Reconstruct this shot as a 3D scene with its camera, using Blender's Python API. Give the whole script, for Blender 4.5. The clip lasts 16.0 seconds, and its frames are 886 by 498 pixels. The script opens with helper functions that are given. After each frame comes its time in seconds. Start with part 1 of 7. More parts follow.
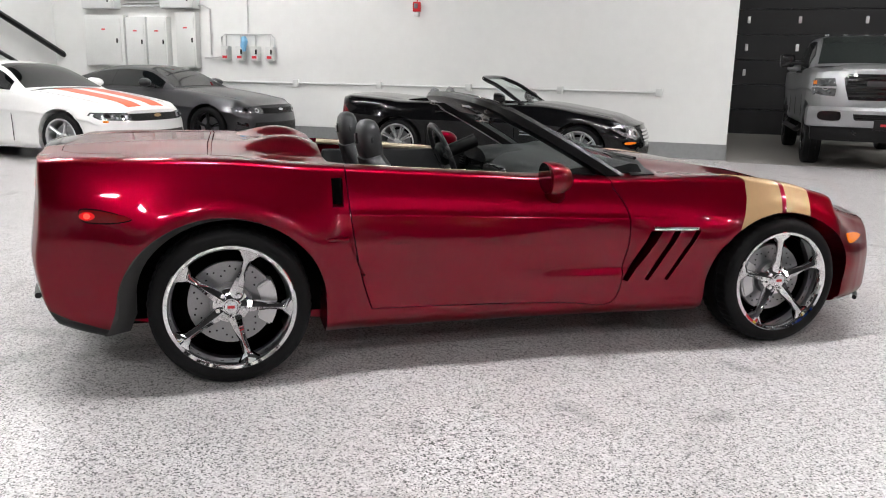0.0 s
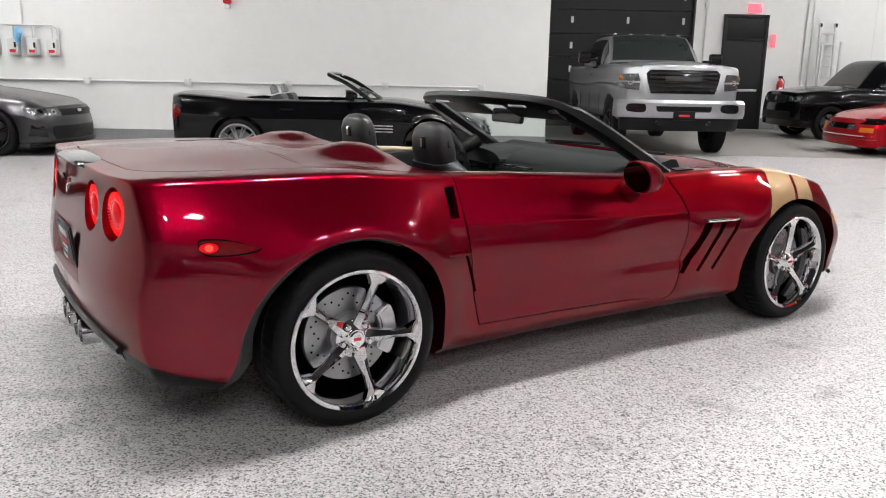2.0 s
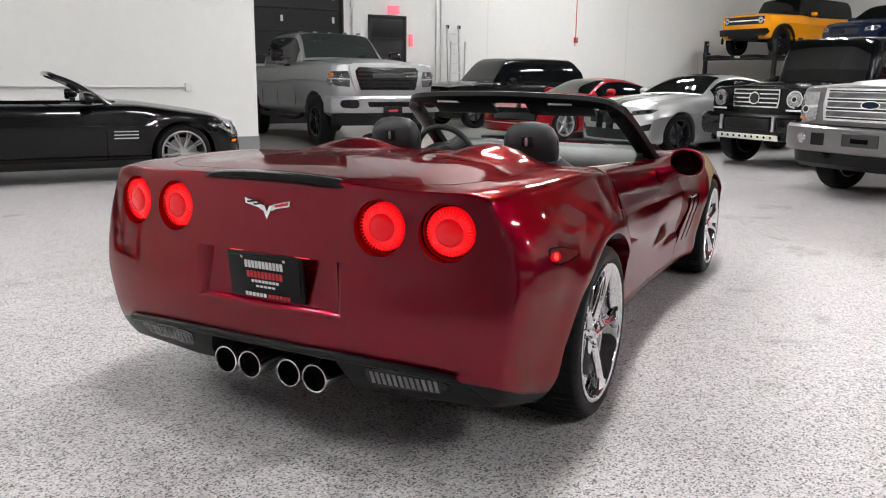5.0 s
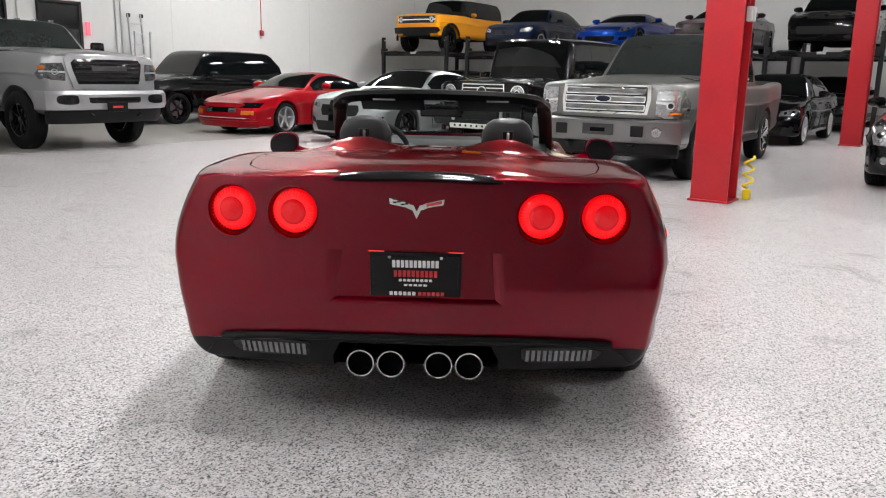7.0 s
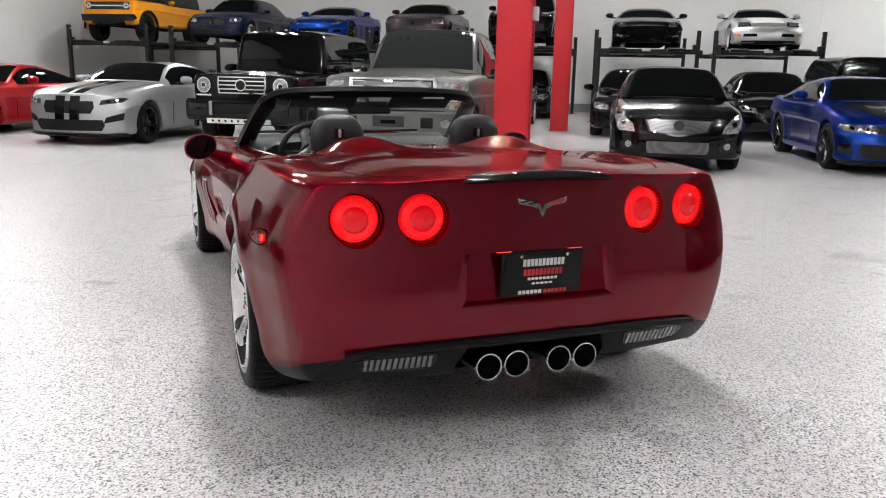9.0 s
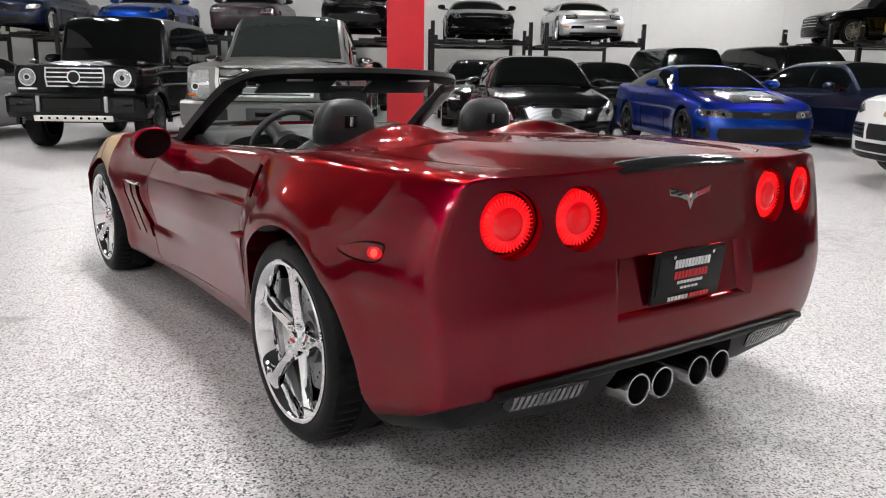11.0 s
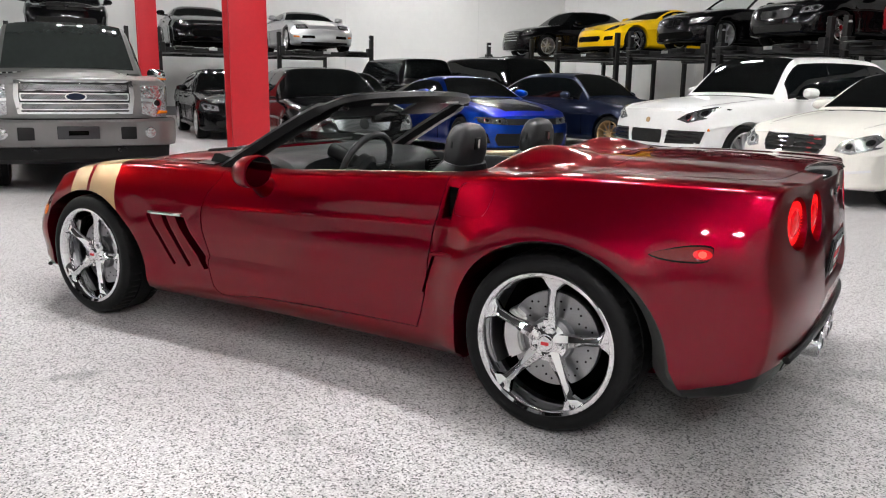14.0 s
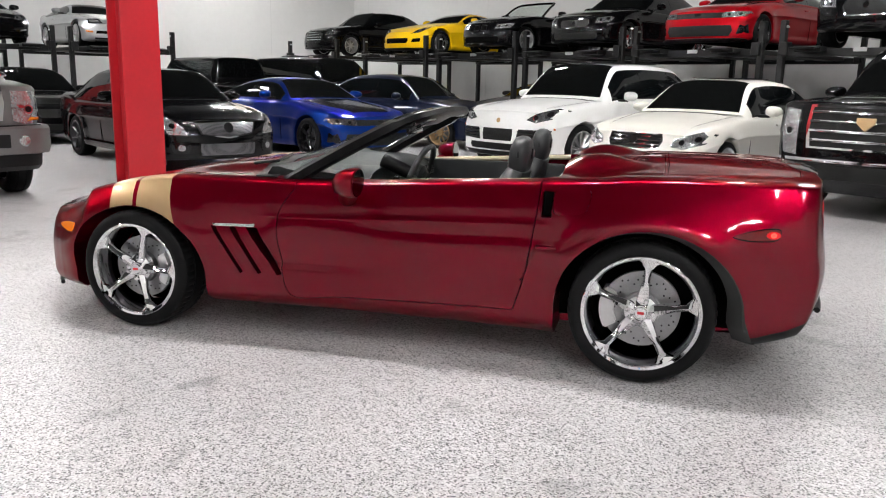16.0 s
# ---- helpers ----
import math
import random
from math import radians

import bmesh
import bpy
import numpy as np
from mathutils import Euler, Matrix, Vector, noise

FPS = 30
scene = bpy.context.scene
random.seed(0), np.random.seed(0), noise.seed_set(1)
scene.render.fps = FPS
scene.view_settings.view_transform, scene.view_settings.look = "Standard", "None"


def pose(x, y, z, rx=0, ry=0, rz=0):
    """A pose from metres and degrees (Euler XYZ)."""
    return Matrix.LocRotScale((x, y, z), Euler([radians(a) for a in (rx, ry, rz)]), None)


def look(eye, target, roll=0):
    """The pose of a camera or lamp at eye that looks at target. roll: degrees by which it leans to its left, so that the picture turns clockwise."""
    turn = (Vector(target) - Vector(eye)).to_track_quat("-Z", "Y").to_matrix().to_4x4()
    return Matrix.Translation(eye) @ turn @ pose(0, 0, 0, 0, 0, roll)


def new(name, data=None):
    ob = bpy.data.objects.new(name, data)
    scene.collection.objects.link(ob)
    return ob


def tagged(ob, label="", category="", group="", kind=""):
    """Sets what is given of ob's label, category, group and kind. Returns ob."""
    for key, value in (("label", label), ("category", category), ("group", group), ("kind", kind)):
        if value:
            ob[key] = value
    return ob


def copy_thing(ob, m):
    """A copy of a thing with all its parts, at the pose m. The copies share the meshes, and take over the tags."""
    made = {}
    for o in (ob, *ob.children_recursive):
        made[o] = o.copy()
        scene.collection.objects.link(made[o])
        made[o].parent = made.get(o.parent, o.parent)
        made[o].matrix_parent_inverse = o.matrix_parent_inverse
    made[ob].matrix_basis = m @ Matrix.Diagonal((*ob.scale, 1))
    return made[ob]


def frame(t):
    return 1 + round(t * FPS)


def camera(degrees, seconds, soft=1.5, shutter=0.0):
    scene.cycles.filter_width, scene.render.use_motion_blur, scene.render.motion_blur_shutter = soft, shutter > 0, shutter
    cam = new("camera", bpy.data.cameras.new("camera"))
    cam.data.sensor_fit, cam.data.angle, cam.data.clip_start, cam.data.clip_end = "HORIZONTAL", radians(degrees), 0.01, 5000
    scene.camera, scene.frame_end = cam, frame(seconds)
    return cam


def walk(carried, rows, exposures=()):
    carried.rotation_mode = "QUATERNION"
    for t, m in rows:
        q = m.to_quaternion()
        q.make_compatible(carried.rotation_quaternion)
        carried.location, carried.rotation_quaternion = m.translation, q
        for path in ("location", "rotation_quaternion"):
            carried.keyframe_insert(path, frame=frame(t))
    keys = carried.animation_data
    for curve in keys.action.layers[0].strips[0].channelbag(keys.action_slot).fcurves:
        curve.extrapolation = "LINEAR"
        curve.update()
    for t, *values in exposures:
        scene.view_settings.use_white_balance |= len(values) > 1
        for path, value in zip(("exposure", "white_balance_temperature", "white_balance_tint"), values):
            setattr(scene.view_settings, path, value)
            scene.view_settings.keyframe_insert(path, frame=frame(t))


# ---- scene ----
cam = camera(58.2, 16.0, soft=1.1)
METRES, EYE, TILT, LEAN, TURN = 17.045, 1.5, 0.0, 0.0, 0.0
PATH = [
    (0, (-1.307, -4.255, 1.314), (-0.808, -2.367, 0.884), 1.2),
    (0.5, (-1.674, -4.042, 1.341), (-1.019, -2.202, 0.909), 1.2),
    (1, (-2.026, -3.895, 1.332), (-1.226, -2.113, 0.902), 1.2),
    (1.5, (-2.329, -3.676, 1.293), (-1.39, -1.963, 0.862), 1.2),
    (2, (-2.623, -3.44, 1.304), (-1.55, -1.808, 0.874), 1.1),
    (2.5, (-2.967, -3.257, 1.316), (-1.765, -1.717, 0.887), 1.0),
    (3, (-3.264, -3.008, 1.279), (-1.938, -1.573, 0.852), 1.0),
    (3.2, (-3.381, -2.9, 1.283), (-2.009, -1.508, 0.862), 0.6),
    (5.3, (-4.405, -1.524, 1.298), (-2.614, -0.741, 0.872), 0.8),
    (5.5, (-4.523, -1.388, 1.31), (-2.703, -0.679, 0.883), 0.8),
    (6, (-4.666, -0.981, 1.283), (-2.779, -0.473, 0.856), 1.0),
    (6.5, (-4.763, -0.584, 1.285), (-2.831, -0.295, 0.858), 1.0),
    (7, (-4.853, -0.179, 1.304), (-2.9, -0.117, 0.876), 1.1),
    (7.5, (-4.836, 0.258, 1.292), (-2.889, 0.098, 0.863), 1.3),
    (8, (-4.788, 0.658, 1.304), (-2.87, 0.291, 0.875), 1.4),
    (8.5, (-4.745, 1.027, 1.318), (-2.872, 0.475, 0.887), 1.4),
    (9, (-4.581, 1.319, 1.303), (-2.763, 0.608, 0.87), 1.2),
    (9.5, (-4.387, 1.515, 1.293), (-2.627, 0.674, 0.856), 1.1),
    (9.7, (-4.291, 1.581, 1.284), (-2.552, 0.695, 0.848), 1.0),
    (12, (-3.227, 2.309, 1.185), (-1.773, 1.006, 0.753), 1.0),
    (12.5, (-3.057, 2.57, 1.195), (-1.698, 1.165, 0.773), 0.9),
    (13, (-2.923, 2.931, 1.226), (-1.669, 1.43, 0.81), 0.9),
    (13.5, (-2.734, 3.214, 1.224), (-1.59, 1.627, 0.811), 0.8),
    (14, (-2.48, 3.482, 1.269), (-1.45, 1.817, 0.857), 0.9),
    (14.5, (-2.263, 3.817, 1.304), (-1.35, 2.086, 0.891), 1.0),
    (15, (-1.99, 4.106, 1.31), (-1.202, 2.315, 0.896), 1.1),
    (15.5, (-1.683, 4.323, 1.35), (-1.034, 2.477, 0.936), 1.1),
    (16, (-1.361, 4.565, 1.364), (-0.86, 2.673, 0.951), 1.2),
]
walk(cam, [(t, look(eye, target, roll)) for t, eye, target, roll in PATH])

# ---- room axes: u along the long wall, v across; the red car stands at the origin, nose to +x ----
TURN = -33.0
ROOM = pose(0, 0, 0, 0, 0, TURN)


def room(u, v, z=0.0, rz=0.0):
    """A pose in the hall's own axes."""
    return ROOM @ pose(u, v, z, 0, 0, rz)


# ---- world and exposure ----
world = bpy.data.worlds.new("world")
scene.world = world
world.use_nodes = True
world.node_tree.nodes["Background"].inputs["Color"].default_value = (0.8, 0.9, 1.0, 1)
world.node_tree.nodes["Background"].inputs["Strength"].default_value = 0.01
scene.view_settings.exposure = 0.0
LAMP = 440.0       # strength of the ceiling fixtures
CEIL = 6.6

# ---- materials ----


def mat(name, col, rough=0.5, metal=0.0, coat=0.0, var=0.06, scale=6.0, bump=0.0, bscale=60.0, spec=0.5, rvar=0.08):
    """A principled surface with colour and gloss varied at two scales."""
    m = bpy.data.materials.new(name)
    m.use_nodes = True
    n, l = m.node_tree.nodes, m.node_tree.links
    b = n["Principled BSDF"]
    b.inputs["Metallic"].default_value = metal
    b.inputs["Specular IOR Level"].default_value = spec
    b.inputs["Coat Weight"].default_value = coat
    b.inputs["Coat Roughness"].default_value = 0.03
    tc = n.new("ShaderNodeTexCoord")
    n1, n2 = n.new("ShaderNodeTexNoise"), n.new("ShaderNodeTexNoise")
    n1.inputs["Scale"].default_value, n2.inputs["Scale"].default_value = scale, scale * 9
    n1.inputs["Detail"].default_value, n2.inputs["Detail"].default_value = 4, 2
    for k in (n1, n2):
        l.new(tc.outputs["Object"], k.inputs["Vector"])
    ad = n.new("ShaderNodeMath")
    ad.operation = "ADD"
    l.new(n1.outputs["Fac"], ad.inputs[0]), l.new(n2.outputs["Fac"], ad.inputs[1])
    mr = n.new("ShaderNodeMapRange")
    mr.inputs["From Min"].default_value, mr.inputs["From Max"].default_value = 0.6, 1.4
    mr.inputs["To Min"].default_value, mr.inputs["To Max"].default_value = 1 - var, 1 + var
    l.new(ad.outputs[0], mr.inputs["Value"])
    mx = n.new("ShaderNodeVectorMath")
    mx.operation = "SCALE"
    mx.inputs[0].default_value = col
    l.new(mr.outputs[0], mx.inputs["Scale"])
    l.new(mx.outputs[0], b.inputs["Base Color"])
    rr = n.new("ShaderNodeMapRange")
    rr.inputs["From Min"].default_value, rr.inputs["From Max"].default_value = 0.3, 0.7
    rr.inputs["To Min"].default_value, rr.inputs["To Max"].default_value = max(0.0, rough * (1 - rvar)), min(1.0, rough * (1 + rvar))
    l.new(n2.outputs["Fac"], rr.inputs["Value"]), l.new(rr.outputs[0], b.inputs["Roughness"])
    if bump:
        n3, bp = n.new("ShaderNodeTexNoise"), n.new("ShaderNodeBump")
        n3.inputs["Scale"].default_value = bscale
        n3.inputs["Detail"].default_value = 3
        bp.inputs["Strength"].default_value, bp.inputs["Distance"].default_value = bump, 0.01
        l.new(tc.outputs["Object"], n3.inputs["Vector"]), l.new(n3.outputs["Fac"], bp.inputs["Height"])
        l.new(bp.outputs[0], b.inputs["Normal"])
    return m


def glow(name, col, strength, rough=0.2):
    m = mat(name, [c * 0.35 for c in col], rough, coat=0.35, spec=0.3)
    b = m.node_tree.nodes["Principled BSDF"]
    b.inputs["Emission Color"].default_value = (*col, 1)
    b.inputs["Emission Strength"].default_value = strength
    return m


def glass(name, tint, alpha):
    """Thin tinted pane: clear transmission mixed with a sharp reflection."""
    m = bpy.data.materials.new(name)
    m.use_nodes = True
    n, l = m.node_tree.nodes, m.node_tree.links
    n.remove(n["Principled BSDF"])
    tr, gl, mix, fr = n.new("ShaderNodeBsdfTransparent"), n.new("ShaderNodeBsdfGlossy"), n.new("ShaderNodeMixShader"), n.new("ShaderNodeLayerWeight")
    tr.inputs["Color"].default_value = (*tint, 1)
    gl.inputs["Roughness"].default_value = 0.01
    fr.inputs["Blend"].default_value = 0.5
    pw, ma = n.new("ShaderNodeMath"), n.new("ShaderNodeMath")
    pw.operation, ma.operation = "POWER", "MULTIPLY_ADD"
    pw.inputs[1].default_value, ma.inputs[1].default_value, ma.inputs[2].default_value = 5.0, 0.32, 0.025
    l.new(fr.outputs["Facing"], pw.inputs[0]), l.new(pw.outputs[0], ma.inputs[0]), l.new(ma.outputs[0], mix.inputs[0]), l.new(tr.outputs[0], mix.inputs[1]), l.new(gl.outputs[0], mix.inputs[2])
    l.new(mix.outputs[0], n["Material Output"].inputs["Surface"])
    return m


def paint(name, col, flake=0.55, rough=0.34, edge=None):
    """Clear-coated car paint; edge tints the flakes' glancing sheen."""
    m = mat(name, col, rough, metal=flake, coat=0.84 if edge else 0.6, var=0.03, scale=3.0, rvar=0.0, spec=0.08)
    b = m.node_tree.nodes["Principled BSDF"]
    b.inputs["Coat Roughness"].default_value = 0.006
    b.inputs["Coat IOR"].default_value = 1.42
    if edge:
        b.inputs["Specular Tint"].default_value = (*edge, 1)
    return m


def floor_mat():
    """Epoxy floor with scattered black, grey and white flakes under a clear coat."""
    m = mat("flake_epoxy", (0.5, 0.5, 0.5), 0.28, coat=0.0)
    n, l = m.node_tree.nodes, m.node_tree.links
    b = n["Principled BSDF"]
    tc = n.new("ShaderNodeTexCoord")
    cols = []
    for sc, stops in ((165, ((0.0, 0.02), (0.10, 0.10), (0.19, 0.40), (0.45, 0.54), (0.72, 0.68), (1.0, 0.72))), (420, ((0.0, 0.25), (0.2, 0.5), (0.6, 0.62), (1.0, 0.85)))):
        vo, ramp = n.new("ShaderNodeTexVoronoi"), n.new("ShaderNodeValToRGB")
        vo.inputs["Scale"].default_value = sc
        ramp.color_ramp.interpolation = "CONSTANT"
        e = ramp.color_ramp.elements
        while len(e) < len(stops):
            e.new(0.5)
        for k, (p, g) in enumerate(stops):
            e[k].position, e[k].color = p, (g * 1.02, g * 0.985, g * 0.995, 1)
        l.new(tc.outputs["Object"], vo.inputs["Vector"])
        sp = n.new("ShaderNodeSeparateColor")
        l.new(vo.outputs["Color"], sp.inputs[0]), l.new(sp.outputs[0], ramp.inputs[0])
        cols.append(ramp.outputs[0])
    mx = n.new("ShaderNodeMix")
    mx.data_type = "RGBA"
    mx.inputs[0].default_value = 0.12
    l.new(cols[0], mx.inputs[6]), l.new(cols[1], mx.inputs[7])
    big = n.new("ShaderNodeTexNoise")
    big.inputs["Scale"].default_value, big.inputs["Detail"].default_value = 0.6, 5
    l.new(tc.outputs["Object"], big.inputs["Vector"])
    mr = n.new("ShaderNodeMapRange")
    mr.inputs["From Min"].default_value, mr.inputs["From Max"].default_value = 0.3, 0.7
    mr.inputs["To Min"].default_value, mr.inputs["To Max"].default_value = 0.84, 1.02
    l.new(big.outputs[0], mr.inputs["Value"])
    sc2 = n.new("ShaderNodeVectorMath")
    sc2.operation = "SCALE"
    l.new(mx.outputs[2], sc2.inputs[0]), l.new(mr.outputs[0], sc2.inputs["Scale"]), l.new(sc2.outputs[0], b.inputs["Base Color"])
    st, sr, s3 = n.new("ShaderNodeTexNoise"), n.new("ShaderNodeMapRange"), n.new("ShaderNodeVectorMath")
    st.inputs["Scale"].default_value, st.inputs["Detail"].default_value, st.inputs["Distortion"].default_value = 1.9, 8, 1.0
    sr.inputs["From Min"].default_value, sr.inputs["From Max"].default_value = 0.60, 0.72
    sr.inputs["To Min"].default_value, sr.inputs["To Max"].default_value = 1.0, 0.66
    s3.operation = "SCALE"
    l.new(tc.outputs["Object"], st.inputs["Vector"]), l.new(st.outputs[0], sr.inputs["Value"]), l.new(sr.outputs[0], s3.inputs["Scale"])
    l.new(sc2.outputs[0], s3.inputs[0]), l.new(s3.outputs[0], b.inputs["Base Color"])
    r2 = n.new("ShaderNodeMapRange")
    r2.inputs["From Min"].default_value, r2.inputs["From Max"].default_value = 0.3, 0.7
    r2.inputs["To Min"].default_value, r2.inputs["To Max"].default_value = 0.33, 0.45
    l.new(big.outputs[0], r2.inputs["Value"]), l.new(r2.outputs[0], b.inputs["Roughness"])
    return m


RED = paint("crystal_red_paint", (0.180, 0.0003, 0.0110), 0.90, 0.33, (0.40, 0.003, 0.025))
GOLD = paint("gold_stripe", (0.46, 0.31, 0.165), 0.5, 0.4)
BLACKP = paint("black_paint", (0.0025, 0.0025, 0.003), 0.0, 0.2)
WHITEP = paint("white_paint", (0.80, 0.80, 0.79), 0.0, 0.3)
CREAM = paint("pearl_white_paint", (0.78, 0.76, 0.70), 0.0, 0.3)
SILVERP = paint("silver_paint", (0.46, 0.47, 0.48), 0.75, 0.35)
RAMP = paint("steel_grey_paint", (0.37, 0.375, 0.385), 0.75, 0.33)
GREYP = paint("dark_grey_paint", (0.060, 0.060, 0.064), 0.8, 0.33)
GUNP = paint("grey_truck_paint", (0.20, 0.197, 0.194), 0.8, 0.34)
BLUEP = paint("bright_blue_paint", (0.003, 0.030, 0.21), 0.8, 0.34, (0.01, 0.10, 0.6))
NAVYP = paint("navy_paint", (0.005, 0.009, 0.026), 0.4, 0.3)
BRED = paint("bright_red_paint", (0.34, 0.003, 0.009), 0.3, 0.3, (0.6, 0.02, 0.03))
YELP = paint("yellow_paint", (0.85, 0.52, 0.005), 0.0, 0.3)
ORAP = paint("orange_yellow_paint", (0.78, 0.30, 0.008), 0.0, 0.3)
STRIPE_O = paint("orange_stripe", (0.75, 0.09, 0.02), 0.0, 0.3)
PLUMP = paint("plum_black_paint", (0.022, 0.010, 0.016), 0.3, 0.3)
# dark tint stands for dark surroundings reflected in the glass
MIRROR = mat("mirror_glass", (0.03, 0.03, 0.032), 0.02, metal=1.0, var=0.02)
POLISH = mat("polished_tip_steel", (0.58, 0.58, 0.59), 0.14, metal=1.0, var=0.03)
CHROME = mat("chrome", (0.80, 0.80, 0.81), 0.035, metal=1.0, var=0.02)
ALU = mat("cast_aluminium", (0.60, 0.60, 0.61), 0.32, metal=1.0, var=0.05)
STEEL = mat("brake_disc_steel", (0.30, 0.30, 0.31), 0.32, metal=1.0, var=0.1, scale=30)
RUBBER = mat("tyre_rubber", (0.006, 0.006, 0.0065), 0.5, spec=0.13, var=0.2, scale=12, bump=0.1, bscale=120)
BLK = mat("black_plastic", (0.006, 0.006, 0.0065), 0.40, spec=0.2, var=0.15, scale=20, bump=0.06, bscale=220)
BLKG = mat("gloss_black_trim", (0.008, 0.008, 0.009), 0.12, coat=0.3, spec=0.3)
# near-black: the shade inside wells, openings, holes and gaps put into the colour
VOID = mat("dark_hollow", (0.002, 0.002, 0.002), 0.9, spec=0.05)
LEATHER = mat("dark_grey_leather", (0.022, 0.023, 0.025), 0.38, spec=0.35, var=0.12, scale=14, bump=0.12, bscale=180)
DASHM = mat("charcoal_dash", (0.013, 0.015, 0.0155), 0.5, spec=0.22, var=0.1, scale=14, bump=0.1, bscale=260)
CASH = mat("cashmere_trim", (0.50, 0.42, 0.30), 0.55, var=0.06, scale=14)
SOFT = mat("black_fabric_seal", (0.004, 0.004, 0.0045), 0.34, spec=0.16, var=0.2, scale=20, bump=0.15, bscale=160)
GLASS = glass("clear_glass", (0.80, 0.86, 0.84), 1)
TINT = mat("tinted_glass", (0.003, 0.004, 0.0045), 0.03, var=0.1, scale=2, spec=0.45)
TINTL = mat("windscreen_glass", (0.0035, 0.004, 0.004), 0.02, var=0.35, scale=2.5, spec=0.5)
# lighter than the other windscreens: their reflections are put into the base colour
TRUCKG = mat("truck_glass_lightened", (0.022, 0.026, 0.025), 0.03, var=0.12, scale=1.6, spec=0.6)
LENS = mat("headlamp_lens", (0.50, 0.51, 0.52), 0.10, metal=0.8, coat=1.0, var=0.6, scale=26, bump=0.8, bscale=30)
LENSD = mat("dark_headlamp_lens", (0.12, 0.125, 0.13), 0.07, metal=0.6, coat=1.0, var=0.7, scale=24, bump=0.7, bscale=26)
MESHM = mat("black_grille_mesh", (0.005, 0.005, 0.005), 0.5, spec=0.25, var=0.5, scale=60, bump=0.5, bscale=140)
AMBER = mat("amber_lens", (0.62, 0.15, 0.008), 0.2, coat=0.6, var=0.05, scale=20)
REDLENS = glow("red_lens", (0.30, 0.002, 0.008), 0.04)
TAILON = glow("lit_tail_lens", (0.9, 0.0012, 0.007), 0.50, 0.06)
TAILMID = glow("lit_tail_ring", (1.0, 0.004, 0.009), 0.76, 0.08)
TAILRIB = glow("lit_tail_rib", (1.0, 0.012, 0.014), 0.95, 0.1)
MARKON = glow("lit_marker", (1.0, 0.06, 0.04), 1.6)
AMBERON = glow("lit_amber_marker", (0.9, 0.21, 0.008), 0.5)
WHITEL = mat("clear_lens", (0.22, 0.22, 0.23), 0.15, coat=1.0, var=0.3, scale=80, bump=0.6, bscale=160)
PAPER = mat("white_print", (0.75, 0.75, 0.75), 0.5)
PRINTR = mat("red_print", (0.55, 0.02, 0.03), 0.5)
WALLM = mat("white_block_paint", (0.68, 0.685, 0.675), 0.55, var=0.03, scale=0.7, bump=0.05, bscale=14)
CEILM = mat("dark_ceiling_deck", (0.035, 0.035, 0.037), 0.7, var=0.05, scale=1.2)
BASEM = mat("grey_base_band", (0.22, 0.225, 0.23), 0.5, var=0.1, scale=2)
DOORM = mat("charcoal_door_panel", (0.009, 0.009, 0.010), 0.5, spec=0.25, var=0.1, scale=3)
RSTEEL = mat("red_steel_paint", (0.46, 0.012, 0.020), 0.38, var=0.07, scale=2.5, bump=0.03, bscale=20)
LIFTM = mat("black_lift_steel", (0.007, 0.007, 0.0075), 0.38, var=0.2, scale=5, spec=0.35)
GREYM = mat("grey_drip_panel", (0.13, 0.13, 0.135), 0.5, var=0.1, scale=2)
PANELM = mat("grey_white_steel", (0.60, 0.61, 0.60), 0.4, var=0.04, scale=4)
CONDM = mat("galvanised_conduit", (0.55, 0.55, 0.55), 0.35, metal=0.7, var=0.06)
SAFETY = mat("safety_red", (0.55, 0.01, 0.015), 0.35)
YELM = mat("yellow_plastic", (0.75, 0.60, 0.01), 0.4)
BLUEM = mat("light_blue_plastic", (0.20, 0.45, 0.70), 0.5)
EXITM = glow("exit_sign_red", (1.0, 0.16, 0.22), 1.2)
LIGHTM = glow("lamp_diffuser", (1.0, 0.985, 0.975), LAMP)
FLOORM = floor_mat()
BAYM = mat("plain_bay_floor", (0.30, 0.286, 0.266), 0.40, var=0.04, scale=0.5, rvar=0.04)
DUSTM = mat("grey_black_rubber", (0.028, 0.028, 0.028), 0.6, var=0.15, bump=0.05, bscale=200)


def weave_mat():
    """Bright wire mesh over a dark void."""
    m = mat("woven_wire_mesh", (0.5, 0.5, 0.51), 0.3, metal=1.0)
    n, l = m.node_tree.nodes, m.node_tree.links
    b = n["Principled BSDF"]
    tc, ma, ch = n.new("ShaderNodeTexCoord"), n.new("ShaderNodeMapping"), n.new("ShaderNodeTexVoronoi")
    ch.feature = "DISTANCE_TO_EDGE"
    ch.inputs["Scale"].default_value = 58
    ch.inputs["Randomness"].default_value = 0.15
    ma.inputs["Rotation"].default_value = (0.78, 0, 0)
    l.new(tc.outputs["Object"], ma.inputs["Vector"]), l.new(ma.outputs[0], ch.inputs["Vector"])
    rp = n.new("ShaderNodeValToRGB")
    rp.color_ramp.elements[0].position, rp.color_ramp.elements[0].color = 0.14, (0.20, 0.20, 0.21, 1)
    rp.color_ramp.elements[1].position, rp.color_ramp.elements[1].color = 0.30, (0.03, 0.03, 0.03, 1)
    l.new(ch.outputs["Distance"], rp.inputs[0]), l.new(rp.outputs[0], b.inputs["Base Color"])
    return m


WEAVE = weave_mat()

# ---- mesh tools ----
from mathutils.bvhtree import BVHTree
from mathutils.interpolate import poly_3d_calc
from mathutils.geometry import intersect_line_line_2d


